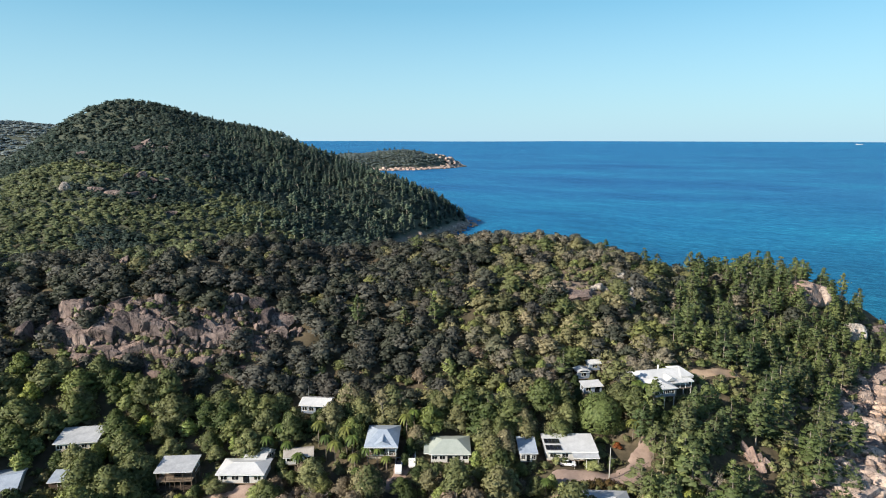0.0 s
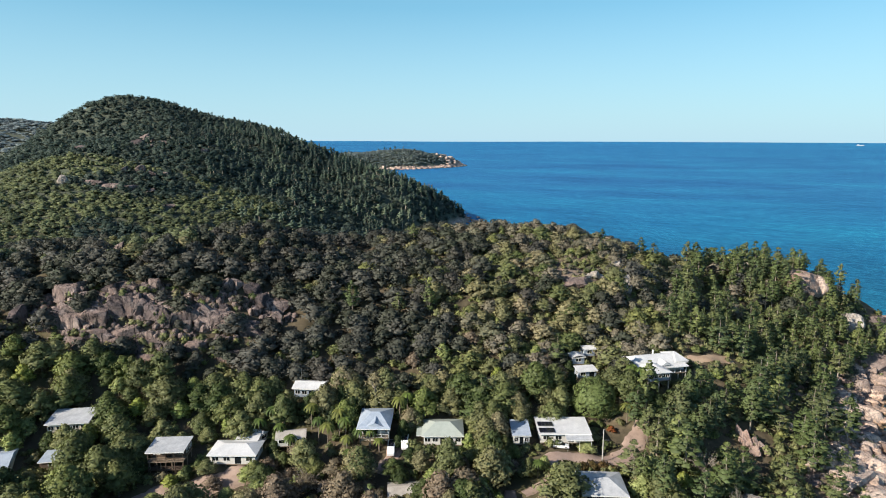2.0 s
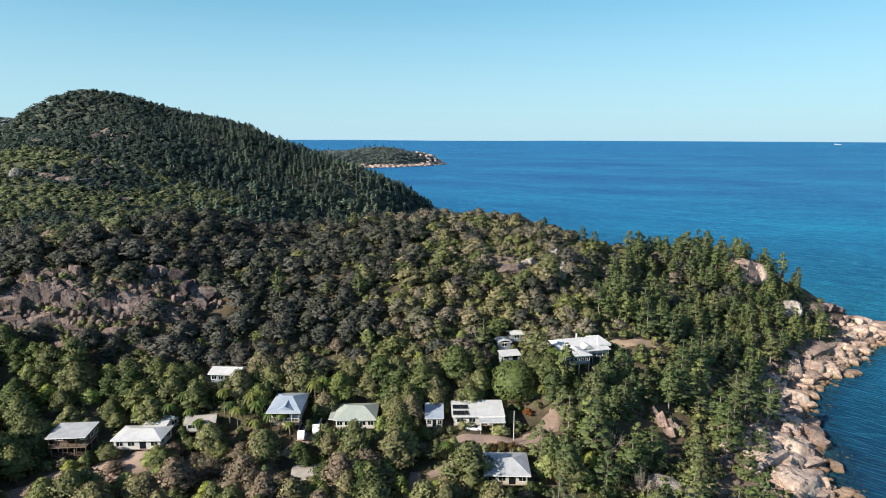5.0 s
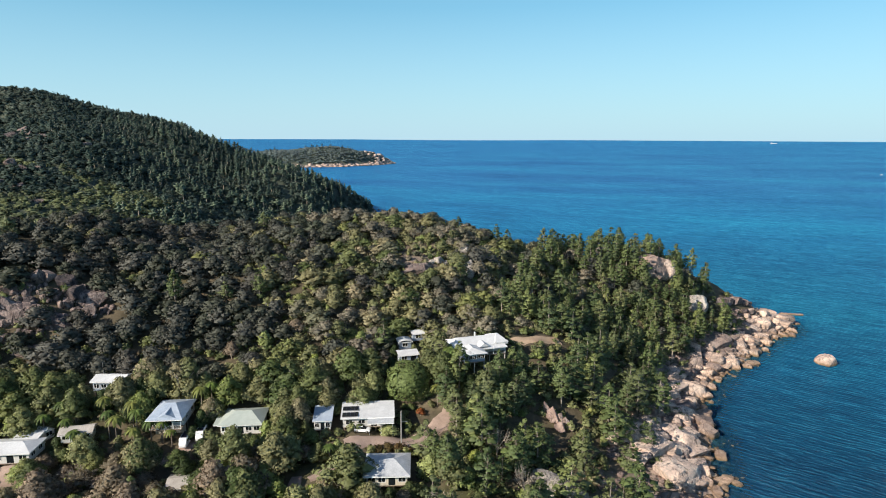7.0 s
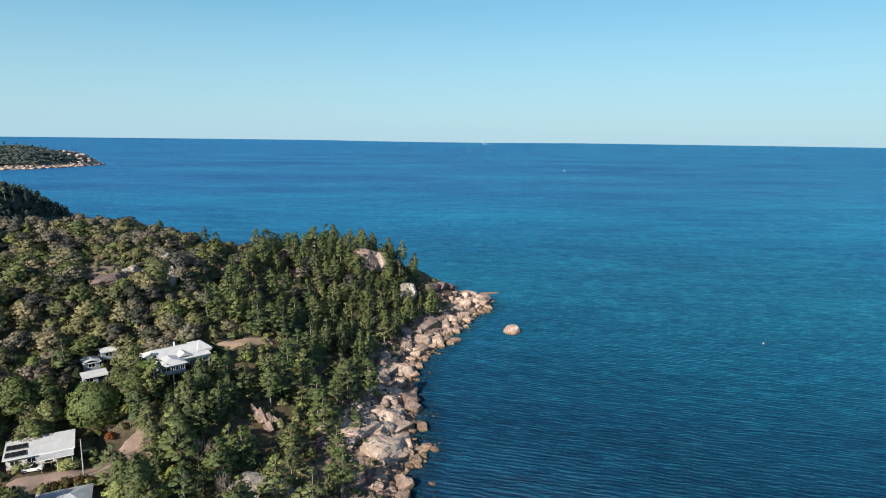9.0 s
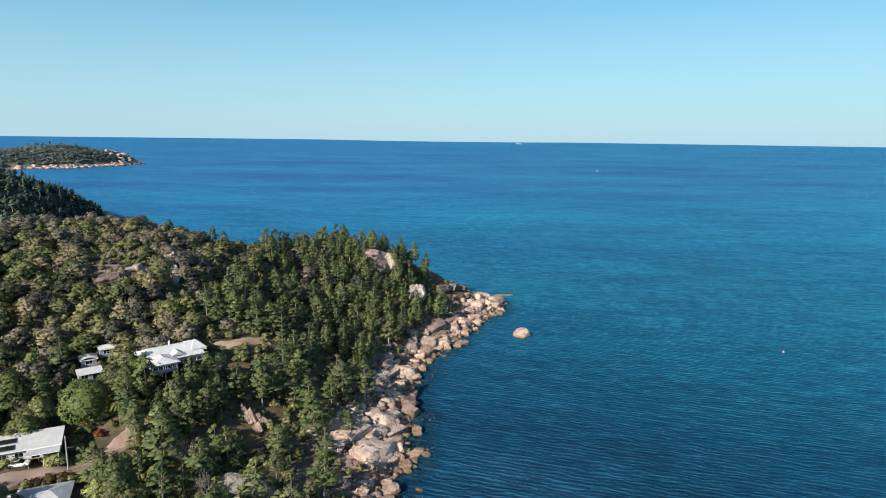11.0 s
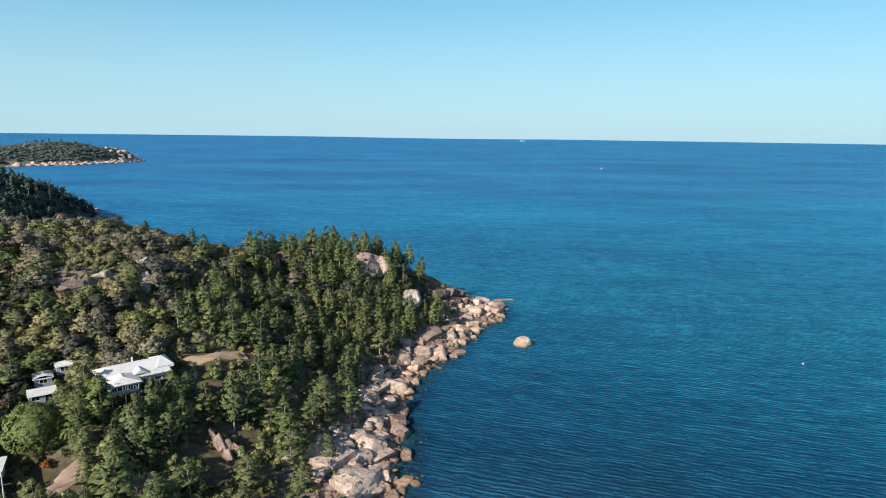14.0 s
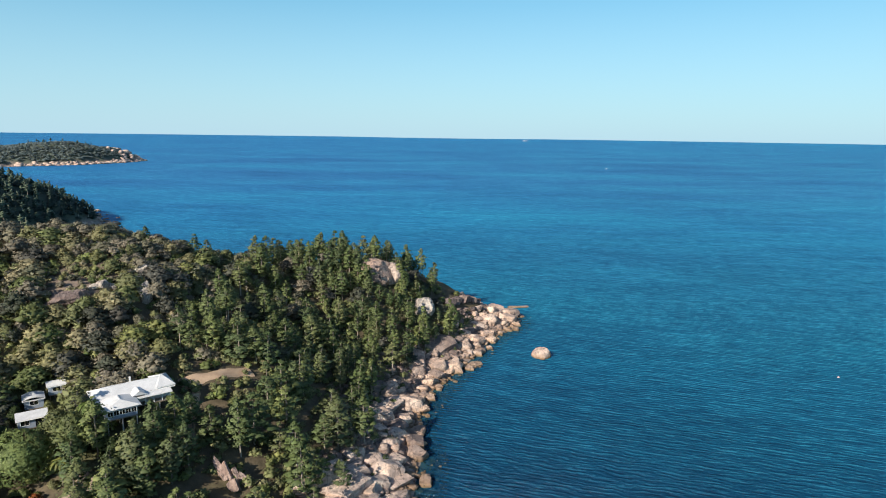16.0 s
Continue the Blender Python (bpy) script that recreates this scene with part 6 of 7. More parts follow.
def add_rail(top, x0, x1, y, z, material, tall=0.95, gap=0.6):
    rail = part("railing", boxes((x0, x1, y - 0.04, y + 0.04, z + tall - 0.06, z + tall)), material, top)
    part("bottom_rail", boxes((x0, x1, y - 0.025, y + 0.025, z + 0.1, z + 0.15)), material, rail)
    n = max(2, int((x1 - x0) / gap))
    for k in range(n + 1):
        px = x0 + (x1 - x0) * k / n
        part("baluster", boxes((px - 0.02, px + 0.02, y - 0.02, y + 0.02, z + 0.12, z + tall - 0.05)), material, rail)


def house(label, cx, cy, turn, w, d, floor, tall, roof, rise, wall, roof_mat, wins=3, over=0.6, ridge=0.5, deck=0.0, stilt_mat=TIMBER, rail_mat=TRIM, side_wins=2, win_z=(0.9, 2.0), storeys=1):
    """A timber house on stumps, its floor at the height given, front to -y."""
    top = empty("house", pose(cx, cy, floor, 0, 0, turn))
    tagged(top, label, "house")
    low = min(ground_at(cx + sx * w / 2, cy + sy * d / 2) for sx in (-1, 0, 1) for sy in (-1, 0, 1)) - floor - 0.4
    part("floor_slab", boxes((-w / 2, w / 2, -d / 2 - deck, d / 2, -0.25, 0.0)), TIMBER, top)
    if low < -0.5:
        add_posts(top, np.linspace(-w / 2 + 0.3, w / 2 - 0.3, 4), np.linspace(-d / 2 + 0.3 - deck * 0.9, d / 2 - 0.3, 3), low, -0.25, stilt_mat, 0.24, "stump")
    h = tall * storeys

    def slots(length, n):
        out = []
        for s in range(storeys):
            for k in range(n):
                c = length * (k + 0.5) / n
                half = min(0.85, length / n * 0.34)
                out.append((c - half, c + half, s * tall + win_z[0], s * tall + win_z[1]))
        return out

    front = slots(w, wins)
    doors = []
    if wins > 1:
        x0, x1, _, z1 = front.pop(wins // 2)
        doors = [(x0, x1, 0.05, 2.05)]
    add_wall(top, w, h, pose(-w / 2, -d / 2, 0), front, wall, doors=doors)
    add_wall(top, w, h, pose(w / 2, d / 2, 0, 0, 0, 180), slots(w, max(1, wins - 1)), wall)
    add_wall(top, d - 0.28, h, pose(-w / 2, d / 2 - 0.14, 0, 0, 0, -90), slots(d - 0.28, side_wins), wall)
    add_wall(top, d - 0.28, h, pose(w / 2, -d / 2 + 0.14, 0, 0, 0, 90), slots(d - 0.28, side_wins), wall)
    add_roof(top, roof, 0, -deck / 2, h + 0.16, w / 2 + over, d / 2 + deck / 2 + over, rise, roof_mat, 0, ridge)
    if deck:
        add_posts(top, np.linspace(-w / 2 + 0.1, w / 2 - 0.1, 5), (-d / 2 - deck + 0.1,), 0, h + 0.1, rail_mat, 0.12)
        add_rail(top, -w / 2 + 0.1, w / 2 - 0.1, -d / 2 - deck + 0.1, 0, rail_mat)
    return top


# the low house with the solar panels
low_house = house("low white house with a flat white roof and solar panels", 36, 166.3, 0, 13.6, 8.2, 17.0, 2.7, "skillion", 0.7, WALL_WHITE, WHITE_ROOF, wins=4)
for r in range(2):
    arr = part("solar_array", boxes((-7.0, -2.6, -4.2 + 3.4 * r, -1.6 + 3.4 * r, 3.05 + 0.24 * r, 3.10 + 0.24 * r)), STEEL, low_house, "tilted frame of dark solar panels")
    for k in range(4):
        part("solar_panel", boxes((-6.95 + k * 1.08, -5.93 + k * 1.08, -4.15 + 3.4 * r, -1.65 + 3.4 * r, 3.16 + 0.24 * r, 3.20 + 0.24 * r)), SOLAR, arr)
add_roof(low_house, "skillion", 3.6, -5.6, 2.35, 3.6, 1.7, 0.35, GREY_ROOF, 0, name="patio_roof")
add_posts(low_house, (0.4, 3.6, 6.8), (-7.0,), -1.6, 2.3, TRIM, 0.1)
# the narrow white house beside it
house("narrow white house with a blue-grey gabled roof", 23.8, 164.6, 0, 4.4, 7.4, 17.2, 2.6, "skillion", 0.9, WALL_WHITE, BLUE_ROOF, wins=3, over=0.45, win_z=(0.7, 1.9))
# the green-roofed house
green_house = house("white cottage with a pale green hipped roof", 2, 166.3, 0, 10.6, 9.6, 16.6, 2.7, "hip", 1.7, WALL_WHITE, GREEN_ROOF, wins=5, ridge=0.35)
add_roof(green_house, "skillion", -5.9, 0.2, 2.5, 1.5, 4.4, 0.3, GREEN_ROOF, 0, name="side_roof")
# the tall house above the van
tall_house = house("tall white house with a pale blue hipped roof and front verandah", -17, 167.2, 0, 8.2, 9.5, 19.4, 2.8, "hip", 1.9, WALL_WHITE, BLUE_ROOF, wins=3, deck=2.6, ridge=0.25)
add_roof(tall_house, "gable", 0.3, -5.0, 3.15, 2.4, 2.6, 1.2, BLUE_ROOF, 90, name="porch_roof")
add_wall(tall_house, 8.0, 2.4, pose(-4.0, -3.4, -2.9), [(1, 2.6, 0.8, 1.9), (5.2, 6.8, 0.8, 1.9)], WALL_CREAM)
house("small shed with a rusty skillion roof behind the tall house", -17.5, 178.5, 10, 4.2, 3.2, 20.2, 2.2, "skillion", 0.5, WALL_DARK, RUST_ROOF, wins=1, side_wins=1, over=0.3)
# up the slope
back_house = house("house with a white metal roof half hidden by trees", -38.8, 182, -6, 8.4, 5.8, 22.9, 2.7, "gable", 1.0, WALL_BLUE, WHITE_ROOF, wins=4)
part("mast", boxes((-3.1, -3.04, 1.0, 1.06, 3.5, 7.2)), STEEL, back_house)
# the white house by the road
white_house = house("white house with a low white hipped roof", -54, 157.3, 0, 12.0, 7.4, 15.0, 2.6, "hip", 1.2, WALL_WHITE, WHITE_ROOF, wins=4, ridge=0.45)
add_roof(white_house, "skillion", 1.8, 4.6, 3.2, 3.2, 1.9, 0.5, WHITE_ROOF, 0, name="rear_roof")
add_wall(white_house, 6.0, 3.1, pose(4.8, 6.3, 0, 0, 0, 180), [(1, 2.2, 1, 2)], WALL_WHITE)
add_wall(white_house, 2.6, 3.1, pose(-1.2, 6.3, 0, 0, 0, -90), [], WALL_WHITE)
add_wall(white_house, 2.6, 3.1, pose(4.8, 3.7, 0, 0, 0, 90), [], WALL_WHITE)
house("small white garden shed with a gabled roof", -50.3, 165.5, -25, 3.6, 3.0, 15.8, 2.0, "gable", 0.8, WALL_WHITE, WHITE_ROOF, wins=1, side_wins=1, over=0.25)
# the open deck house
deck_house = house("dark timber house with a grey roof and open two-level deck", -71.3, 156.6, 4, 9.2, 4.9, 16.6, 2.7, "skillion", 0.4, WALL_DARK, GREY_ROOF, wins=3, deck=2.4, over=0.4, rail_mat=WALL_DARK)
# lower deck and rails coloured dark to stand in for shadow there
part("lower_deck", boxes((-4.6, 4.6, -4.9, -2.45, -2.5, -2.35)), WALL_DARK, deck_house)
add_rail(deck_house, -4.5, 4.5, -4.8, -2.35, WALL_DARK)
add_posts(deck_house, np.linspace(-4.5, 4.5, 5), (-4.8,), -4.6, -0.25, WALL_DARK, 0.16)
# the two-storey house
curved_house = house("two-storey pale house with a low grey roof", -101.2, 163, 8, 10.5, 7.2, 18.4, 2.6, "skillion", 0.9, WALL_CREAM, GREY_ROOF, wins=5, storeys=2, over=0.5, win_z=(0.9, 1.9))
part("awning", boxes((-2.6, -0.6, -4.6, -3.9, 1.0, 2.2)), ORANGE, curved_house, "orange sunshade cloth")
house("house with a pale blue-grey roof among trees", -113, 148, 20, 7.6, 10.5, 16.4, 2.6, "gable", 1.3, WALL_CREAM, BLUE_ROOF, wins=3)
house("low carport with a dark blue-grey roof", -100, 152.3, 10, 6.0, 5.4, 15.6, 2.1, "skillion", 0.4, WALL_DARK, BLUE_ROOF, wins=1, side_wins=1, over=0.3)
house("white weathered cottage among palms", -40.5, 163.2, 10, 7.2, 4.4, 16.4, 2.3, "gable", 1.0, WALL_WHITE, RUST_ROOF, wins=3)
# the grey-roofed house below the drive
house("house with a broad pale grey hipped roof", 41.3, 141.8, -3, 9.6, 9.6, 14.0, 2.6, "hip", 1.5, WALL_CREAM, GREY_ROOF, wins=4, over=0.8, ridge=0.3)
house("low house with a weathered pale roof among scrub", -7.4, 145.2, 5, 8.0, 5.6, 10.6, 2.3, "gable", 0.8, WALL_CREAM, RUST_ROOF, wins=3)
# the big house on the spur
big_house = house("long white house with a white hipped roof on the spur", 70.2, 192.8, 13, 17.6, 7.2, 27.6, 2.6, "hip", 1.7, WALL_WHITE, WHITE_ROOF, wins=7, over=0.8, ridge=0.72)
add_roof(big_house, "hip", -4.4, -7.2, 2.5, 4.0, 4.2, 1.5, WHITE_ROOF, 90, 0.4, "wing_roof")
part("wing_floor", boxes((-7.8, -1.0, -10.8, -4.0, -0.25, 0)), TIMBER, big_house)
add_wall(big_house, 6.8, 2.4, pose(-7.8, -10.8, 0), [(0.3 + 1.3 * k, 1.35 + 1.3 * k, 0.9, 2.0) for k in range(5)], WALL_BLUE)
add_wall(big_house, 6.6, 2.4, pose(-7.8, -4.1, 0, 0, 0, -90), [(1.0, 2.2, 0.9, 2.0), (4, 5.2, 0.9, 2.0)], WALL_BLUE)
add_wall(big_house, 6.6, 2.4, pose(-1.0, -10.7, 0, 0, 0, 90), [(1.0, 2.2, 0.9, 2.0), (4, 5.2, 0.9, 2.0)], WALL_BLUE)
add_posts(big_house, (-7.6, -4.4, -1.2), (-10.6, -7.0), -8.0, -0.25, CONCRETE, 0.26, "stump")
add_roof(big_house, "gable", 0.6, -4.4, 2.9, 1.9, 1.7, 1.0, WHITE_ROOF, 90, name="entry_roof")
part("verandah", boxes((-0.8, 8.0, -6.0, -3.6, -0.25, 0)), TIMBER, big_house)
add_posts(big_house, np.linspace(0, 7.9, 5), (-5.9,), 0, 2.6, TRIM, 0.2)
add_posts(big_house, np.linspace(0, 7.9, 4), (-5.8,), -6.0, -0.25, CONCRETE, 0.24, "stump")
add_rail(big_house, -0.7, 7.9, -5.9, 0, WALL_BLUE)
add_roof(big_house, "skillion", 3.7, -5.2, 2.35, 4.6, 1.5, 0.35, WHITE_ROOF, 0, name="verandah_roof")
add_roof(big_house, "hip", 7.4, 0.2, 3.2, 2.3, 4.6, 1.5, WHITE_ROOF, 0, 0.1, "end_roof")
part("chimney", boxes((-0.2, 0.2, 0.6, 1.0, 4.2, 5.6)), TRIM, big_house)
house("small blue-grey cabin with a curved white roof", 47.3, 202.6, 10, 4.2, 3.8, 25.6, 2.4, "vault", 0.9, WALL_BLUE, WHITE_ROOF, wins=1, side_wins=1, over=0.4)
house("small blue-grey cabin with a white gabled roof", 52, 206.6, 10, 3.8, 3.4, 27.0, 2.4, "gable", 0.7, WALL_BLUE, WHITE_ROOF, wins=1, side_wins=1, over=0.4)
house("low blue-grey cabin with a white skillion roof", 48.2, 192.6, 10, 6.0, 3.4, 24.6, 2.3, "skillion", 0.5, WALL_BLUE, WHITE_ROOF, wins=2, side_wins=1, over=0.4)

# ---- vehicles ----


def wheel(parent, x, y, r=0.33):
    bm = bmesh.new()
    bmesh.ops.create_cone(bm, cap_ends=True, segments=14, radius1=r, radius2=r, depth=0.22, matrix=pose(x, y, r, 90))
    w = part("wheel", bm, RUBBER, parent)
    bm = bmesh.new()
    bmesh.ops.create_cone(bm, cap_ends=True, segments=10, radius1=r * 0.6, radius2=r * 0.55, depth=0.25, matrix=pose(x, y, r, 90))
    part("rim", bm, STEEL, w)


def shell(rows):
    """A body lofted along x through rows of (x, half width, z low, z high)."""
    bm, rings_ = bmesh.new(), []
    for x_, hw, z0, z1 in rows:
        c = 0.10
        rings_.append([bm.verts.new((x_, yy, zz)) for yy, zz in ((-hw, z0), (hw, z0), (hw, z1 - c), (hw - c, z1), (-hw + c, z1), (-hw, z1 - c))])
    for a, b in zip(rings_[:-1], rings_[1:]):
        for k in range(6):
            bm.faces.new((a[k], b[k], b[(k + 1) % 6], a[(k + 1) % 6]))
    bm.faces.new(rings_[0])
    bm.faces.new(rings_[-1][::-1])
    bmesh.ops.recalc_face_normals(bm, faces=bm.faces)
    return bm


def car(name, label, x_, y_, turn, van=False):
    z_ = ground_at(x_, y_)
    if van:
        z_ += 0.15
    top = tagged(empty(name, pose(x_, y_, z_ + 0.14, 0, 0, turn)), label, "van" if van else "car")
    if van:
        part("body", shell([(-2.7, 0.92, 0.4, 2.2), (-2.6, 1.0, 0.32, 2.5), (1.5, 1.0, 0.32, 2.5), (1.9, 0.98, 0.32, 2.3), (2.45, 0.96, 0.35, 1.25), (2.75, 0.88, 0.4, 1.0)]), CAR_WHITE, top)
        part("windscreen", boxes((1.98, 2.02, -0.8, 0.8, 1.35, 2.1)), GLASS, top)
        for s in (-1, 1):
            part("side_window", boxes((0.3, 1.5, s * 1.0 - 0.012, s * 1.0 + 0.012, 1.4, 2.05)), GLASS, top)
            part("side_window", boxes((-2.2, -0.2, s * 1.0 - 0.012, s * 1.0 + 0.012, 1.4, 2.05)), GLASS, top)
        for k in range(2):
            part("roof_panel", boxes((-2.2 + 1.9 * k, -0.5 + 1.9 * k, -0.72, 0.72, 2.53, 2.61)), SOLAR, top)
        axles = (-1.7, 1.75)
    else:
        part("body", shell([(-2.2, 0.78, 0.4, 0.8), (-2.1, 0.88, 0.3, 0.95), (-0.2, 0.9, 0.25, 0.95), (1.0, 0.9, 0.25, 0.95), (2.0, 0.86, 0.3, 0.82), (2.2, 0.76, 0.4, 0.7)]), CAR_WHITE, top)
        cabin = part("cabin", shell([(-2.05, 0.70, 0.9, 1.05), (-1.6, 0.72, 0.9, 1.5), (0.2, 0.72, 0.9, 1.52), (1.05, 0.72, 0.88, 0.98)]), GLASS, top, "dark glazed cabin")
        part("roof_panel", boxes((-1.5, 0.15, -0.66, 0.66, 1.50, 1.55), bevel=0.02), CAR_WHITE, cabin, "white roof skin")
        axles = (-1.35, 1.35)
    for ax in axles:
        for s in (-1, 1):
            wheel(top, ax, s * 0.85)
    for s in (-1, 1):
        part("headlight", boxes(((2.72 if van else 2.17), (2.78 if van else 2.22), s * 0.6 - 0.14, s * 0.6 + 0.14, 0.6, 0.72)), TRIM, top)
    return top


car("camper_van", "white camper van with dark roof panels", -12.2, 160.2, -90, van=True)
car("van", "small white van parked by the house", -8.6, 162.4, -88, van=True)
car("car", "white car parked outside the low house", 34.6, 159.9, -10)
car("car", "white car parked beside the grey-roofed house", 34.0, 147.2, -85)

# ---- pole, steps, fences ----
pz = ground_at(45, 155.6)
pole_thing = tagged(empty("power_pole", pose(45, 155.6, pz)), "tall weathered timber power pole beside the drive", "pole")
sh = Shape()
sh.tube([(0, 0, -0.8), (0, 0, 4.5), (0, 0, 9.4)], [0.17, 0.15, 0.12], 10)
me = big_mesh("pole", *sh.arrays(), smooth=True)
me.materials.append(CONCRETE)
new("pole", me).parent = pole_thing
part("lamp_arm", boxes((0, 1.6, -0.04, 0.04, 6.3, 6.4)), STEEL, pole_thing)

steps_thing = tagged(empty("garden_steps", pose(86.2, 199.0, 0)), "pale stone steps down the cleared slope", "steps")
for k in range(14):
    sx_, sy_ = 86.2 - 0.15 * k, 199.0 - 0.85 * k
    part("step", boxes((sx_ - 86.2 - 0.8, sx_ - 86.2 + 0.8, sy_ - 199.0 - 0.24, sy_ - 199.0 + 0.24, ground_at(sx_, sy_) - 0.3, ground_at(sx_, sy_) + 0.34), bevel=0.03), SANDSTONE, steps_thing)

# ---- single plants that stand out ----


def lone(name, shapes, leaf, label, spots_, group="", bark=BARK, crown_name="crown", category="tree"):
    """One plant, built once and set at each spot of x, y, size, girth."""
    master = None
    for k, (px, py, s, g) in enumerate(spots_):
        m = Matrix.LocRotScale((px, py, ground_at(px, py) - 0.2), Euler((0, 0, k * 1.9)), (g, g, s))
        if master is None:
            master = tree_thing(name, shapes, leaf, label, category, bark, crown_name)
            if group:
                master["group"] = group
            master.matrix_basis = m
        else:
            twin = copy_thing(master, pose(0, 0, 0))
            twin.matrix_basis = m


ROUND = dome_tree(301)
lone("round_tree", ROUND, DOME, "large dense dome-shaped green tree", [(47.6, 178.0, 1.15, 1.18)])
LIMES = [broad_tree(302 + 40 * k, 6.0, 2.7, 15, 1100, 0.42, 0.06) for k in range(3)]
for k in range(3):
    lone("lime_tree", LIMES[k], LIME, "bright lime green leafy tree", LIME_SPOTS[k::3], "bright green trees")
lone("dry_tree", broad_tree(345, 6.0, 2.9, 14, 900, 0.34, 0.14, 12), DRY, "dry-season tree with thin brown crown and pale twigs",
     DRY_SPOTS, "dry trees", TWIG)
lone("dark_tree", broad_tree(346, 7.0, 3.1, 16, 1200, 0.42, 0.03), foliage("dark_leaves", [(0, (0.045, 0.070, 0.026)), (1, (0.065, 0.095, 0.034))]), "dense dark green garden tree",
     DARK_SPOTS, "dark garden trees")
lone("garden_bush", broad_tree(311, 2.4, 1.6, 8, 420, 0.3, 0.0, limbs=0), GREEN, "rounded green garden bush beside the drive", [(48.8, 173.4, 1.0, 1.0), (46.2, 170.6, 0.8, 1.1), (51.8, 175.4, 1.2, 1.1), (54.6, 172.2, 0.9, 1.0), (45.6, 167.2, 1.0, 1.4), (49.2, 176.6, 1.3, 1.2), (53.6, 177.8, 1.1, 1.2), (46.6, 174.2, 0.9, 0.9), (50.8, 171.8, 0.6, 0.8)], "garden bushes by the drive", category="bush")
lone("rust_bush", broad_tree(303, 2.6, 1.7, 7, 240, 0.35, 0.05), RUST, "low rust-red flowering bush", [(51, 169.5, 1.0, 1.0)], category="bush")
lone("red_hedge", broad_tree(304, 2.0, 2.2, 9, 320, 0.35, 0.03), foliage("hedge_leaves", [(0, (0.12, 0.09, 0.035)), (1, (0.17, 0.11, 0.045))]), "brownish clipped hedge beside the drive", [(38.6, 151.6, 1, 1), (41.4, 152.2, 1, 1), (44.2, 152.6, 1.05, 1), (46.4, 151.4, 0.9, 1)], "hedge bushes", category="bush")
lone("palm_tree", palm_tree(305), PALM, "slender palm with arching green fronds", PALM_SPOTS, "palms round the houses")
lone("garden_tree", GARDEN[5], GREEN, "leafy green tree in front of a house", [(-98.5, 155.2, 1.3, 1.15), (-94.5, 157, 1.1, 1.1), (-104, 156.5, 0.8, 0.9), (-44, 175.5, 1.0, 1.0), (-37, 175.6, 0.85, 0.9), (-60, 151, 0.6, 0.9), (-47, 150.5, 0.8, 1.0), (-20.5, 156, 0.55, 0.8), (-4.5, 157.6, 0.5, 0.8), (4.5, 157.2, 0.45, 0.8), (-11, 150, 0.8, 1), (-3, 139.5, 0.9, 1.1), (46.5, 134.5, 0.7, 0.9), (36, 133.5, 0.75, 1)], "garden trees")
lone("bare_tree", bare_tree(306), TWIG, "leafless grey dry-season tree", [(-26, 141, 1.0, 1.1), (-20, 146, 0.9, 1.0), (-33, 148, 1.0, 1.2), (-15, 137, 0.9, 1.2), (70.3, 151.9, 1.5, 1.1), (74.9, 139.1, 1.6, 0.9), (29, 133, 0.9, 1), (-43, 139, 1, 1.2), (8, 136, 0.9, 1.1), (54, 132, 1, 1)], "leafless trees", TWIG, "branchwork")
lone("gum_tree", broad_tree(307, 15, 3.4, 9, 330, 0.6, 0.62, 9), OLIVE, "tall slender gum with pale trunk and open crown", [(-18, 175.6, 1.0, 1.0), (-16.4, 176.4, 1.05, 0.9), (-14.6, 175.4, 1.05, 0.9)], "tall gums", TWIG)

lone("hoop_pine", PINES[2], PINE, "tall dark green hoop pine below the big house", [(63, 176, 1.05, 1.25), (58, 171, 0.9, 1.2), (75, 174, 1.1, 1.2), (80, 179, 0.95, 1.2), (70, 169, 1.1, 1.25), (66, 166, 0.85, 1.1), (84, 184, 0.7, 1.1), (73, 163, 1.0, 1.2),
                                                                                                    (58.5, 186, 0.85, 1.2), (82, 171, 0.9, 1.1), (60, 165, 0.8, 1.1), (78, 168, 0.9, 1.2), (161, 271, 0.72, 0.9), (165, 269, 0.66, 0.9), (169, 268.5, 0.62, 0.85), (173, 269, 0.7, 0.95), (157, 274, 0.85, 1.0), (177, 273, 0.8, 1.0), (180, 279, 0.85, 1.0), (159, 281, 0.9, 1.0)], "hoop pines on the headland")

# a ship far out
ship = tagged(empty("ship", pose(2650, 4040, 58, 0, 0, -30) @ Matrix.Diagonal((0.75, 0.6, 0.6, 1))), "pale grey ship far out on the horizon", "ship")
part("hull", shell([(-26, 4, -4, 2), (-22, 5, -4, 2), (20, 5, -4, 2), (30, 1, -2, 3)]), GREY_ROOF, ship)
part("bridge", boxes((-20, -10, -4, 4, 2, 8)), GREY_ROOF, ship)
part("funnel", boxes((-17, -14, -2, 2, 8, 10)), GREY_ROOF, ship)

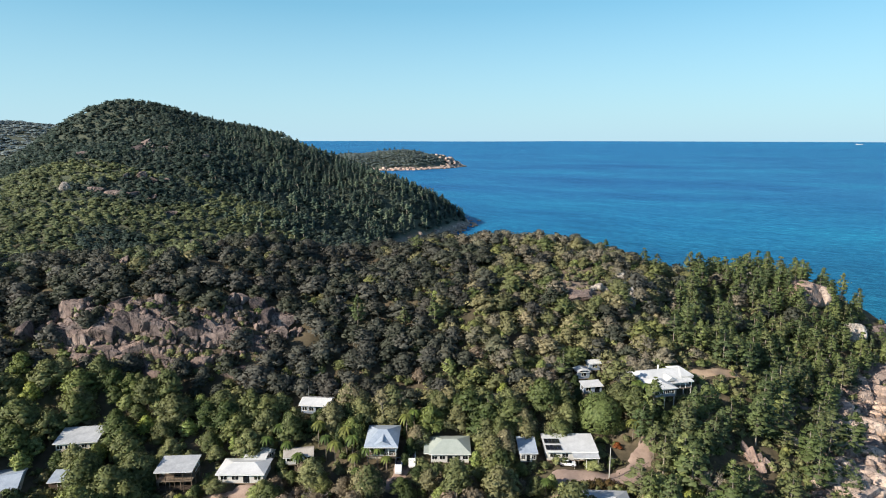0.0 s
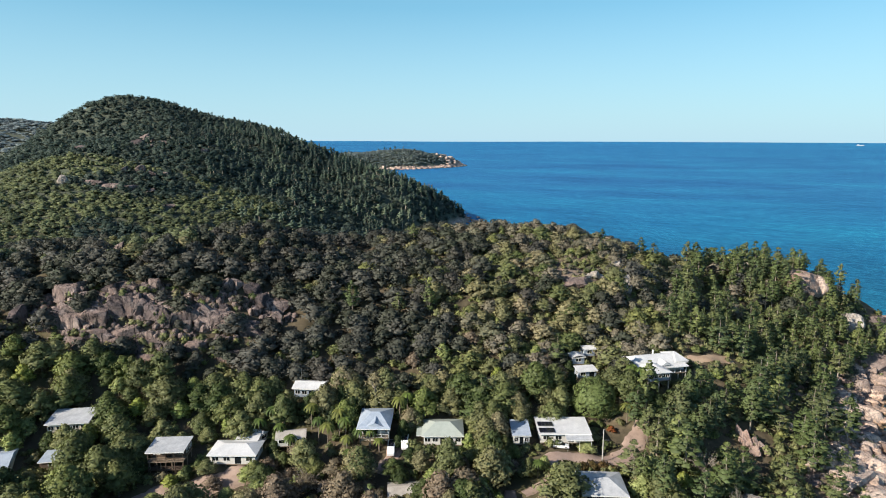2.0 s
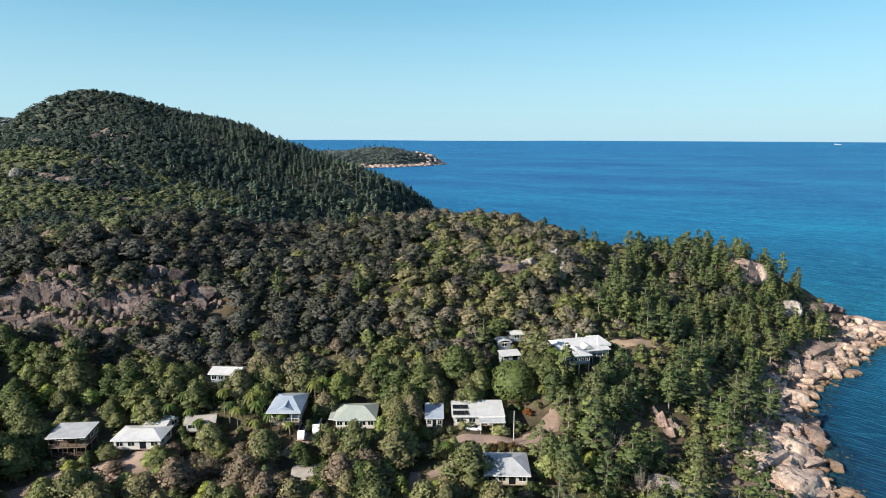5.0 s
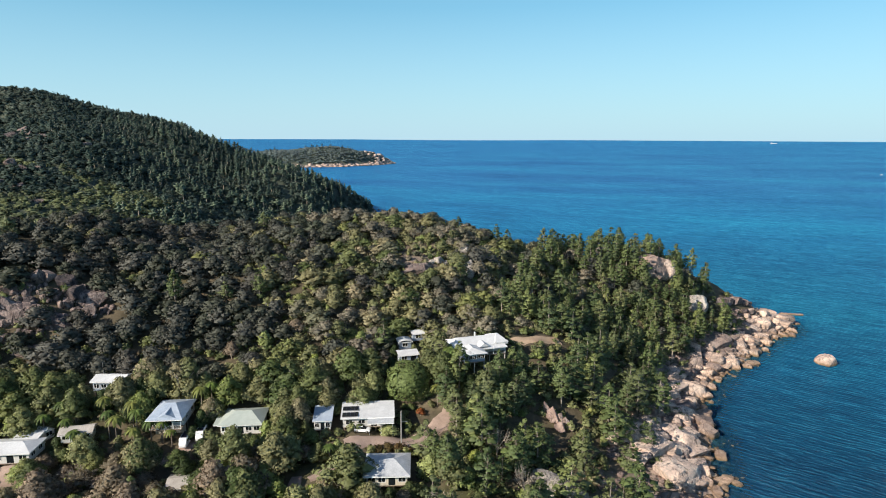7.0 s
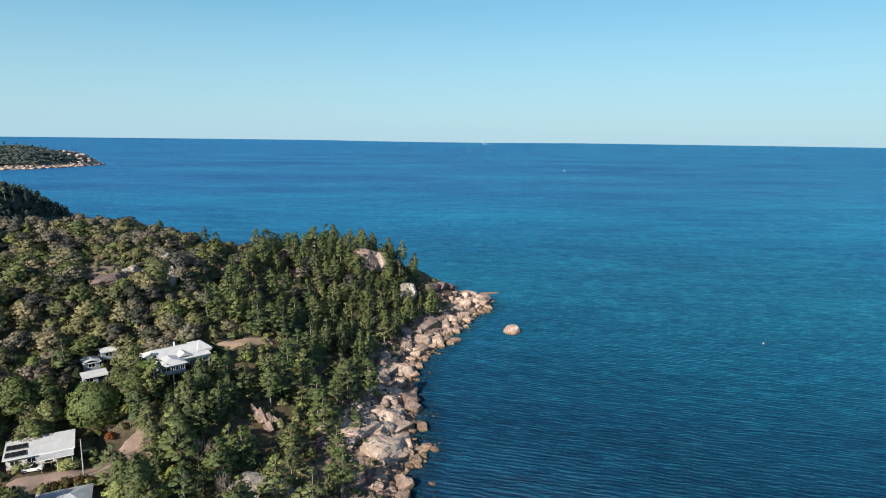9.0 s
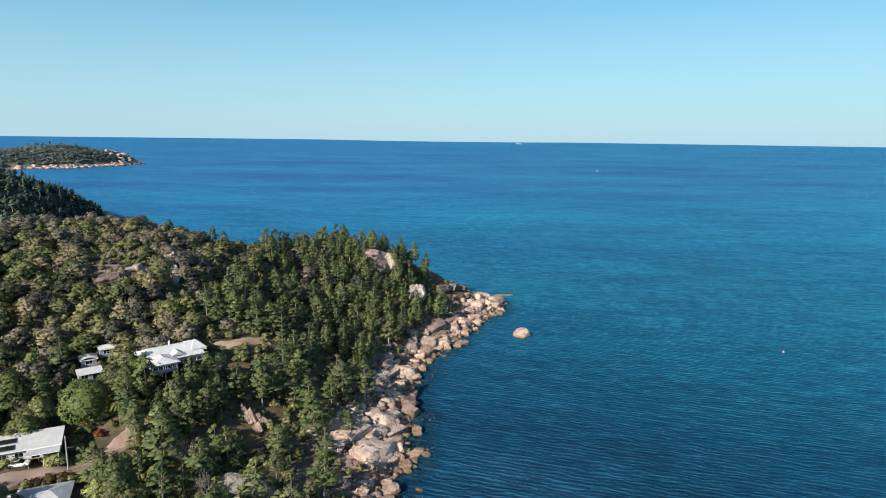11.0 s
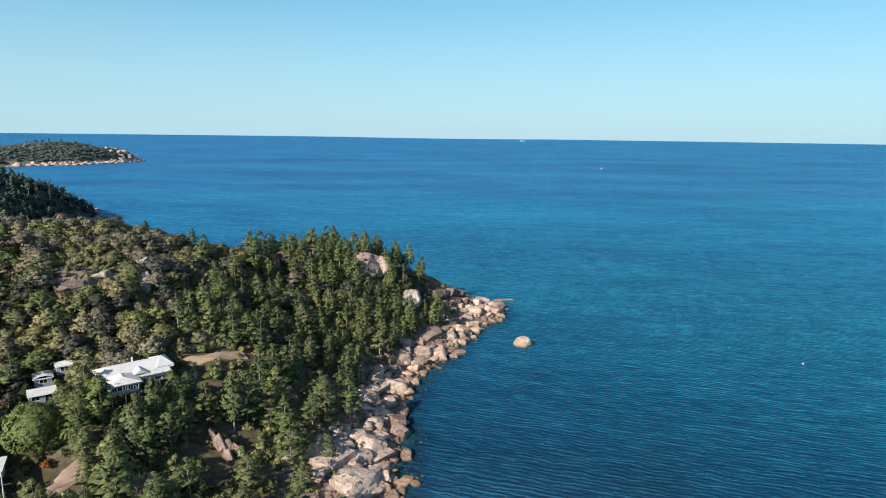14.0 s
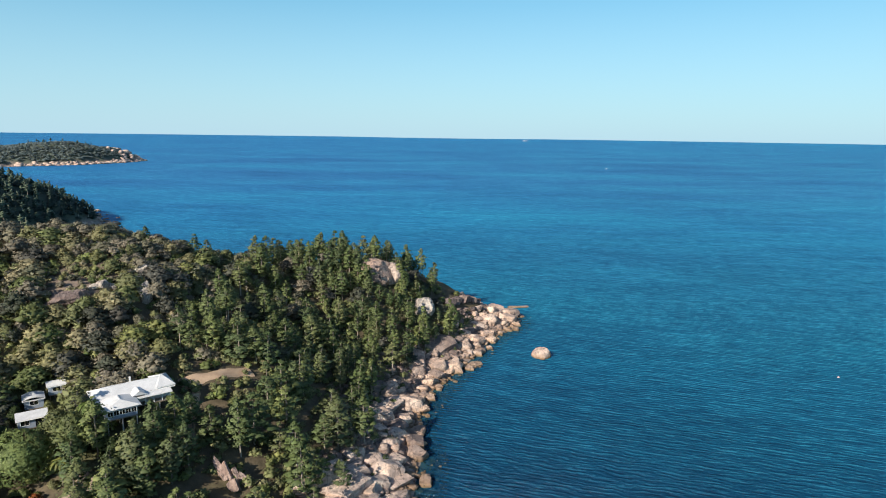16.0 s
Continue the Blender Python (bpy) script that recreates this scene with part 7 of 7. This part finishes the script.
# mooring buoys and a small boat
def buoy(x_, y_, material, label):
    top = tagged(empty("buoy", pose(x_, y_, 0)), label, "buoy", "mooring buoys")
    bm = bmesh.new()
    bmesh.ops.create_uvsphere(bm, u_segments=14, v_segments=9, radius=0.42, matrix=pose(0, 0, 0.16))
    part("float", bm, material, top)
    bm = bmesh.new()
    bmesh.ops.create_cone(bm, cap_ends=True, segments=10, radius1=0.09, radius2=0.06, depth=0.4, matrix=pose(0, 0, 0.72))
    part("mooring_eye", bm, STEEL, top)


buoy(328.3, 171.0, surface("red_buoy_paint", (0.66, 0.36, 0.28), (0.78, 0.52, 0.42), 1.5, 0.4), "faded red mooring buoy on the sea")
buoy(366.7, 62.2, TRIM, "white mooring buoy on the sea")
boat = tagged(empty("boat", pose(1340, 1535, 0, 0, 0, 20)), "small white motor boat far out on the sea", "boat")
part("hull", shell([(-4.0, 1.2, -0.3, 1.0), (-3.6, 1.5, -0.3, 1.1), (1.5, 1.5, -0.3, 1.2), (4.6, 0.2, 0.2, 1.5)]), CAR_WHITE, boat)
part("cabin", boxes((-1.6, 1.4, -1.0, 1.0, 1.05, 2.6), bevel=0.15), CAR_WHITE, boat)

# a low island on the horizon
ix, iy, n = 4900.0, 1040.0, 34
rng = np.random.RandomState(5)
along = np.linspace(-1, 1, n)
crest = 26 * np.maximum(1 - along ** 2, 0) ** 0.7 * (0.7 + 0.3 * np.sin(along * 7 + 1)) + rng.uniform(0, 2, n)
iv = np.concatenate([np.stack([ix - 95 * along * 0.42 + off * 0.9, iy + 95 * along * 0.9 + off * 0.42, 62 + crest * up], -1) for off, up in ((-26, 0.0), (-12, 0.75), (0, 1.0), (14, 0.7), (26, 0.0))])
iq = [(r * n + k, r * n + k + 1, (r + 1) * n + k + 1, (r + 1) * n + k) for r in range(4) for k in range(n - 1)]
me = big_mesh("far_island", iv, quads=np.array(iq), smooth=True)
# scrub tone paled so the colour itself holds the haze
me.materials.append(surface("hazy_island_scrub", (0.16, 0.18, 0.16), (0.24, 0.26, 0.24), 0.03, 0.95, coords="Position"))
tagged(new("far_island", me), "low scrubby island far out on the horizon", "island")
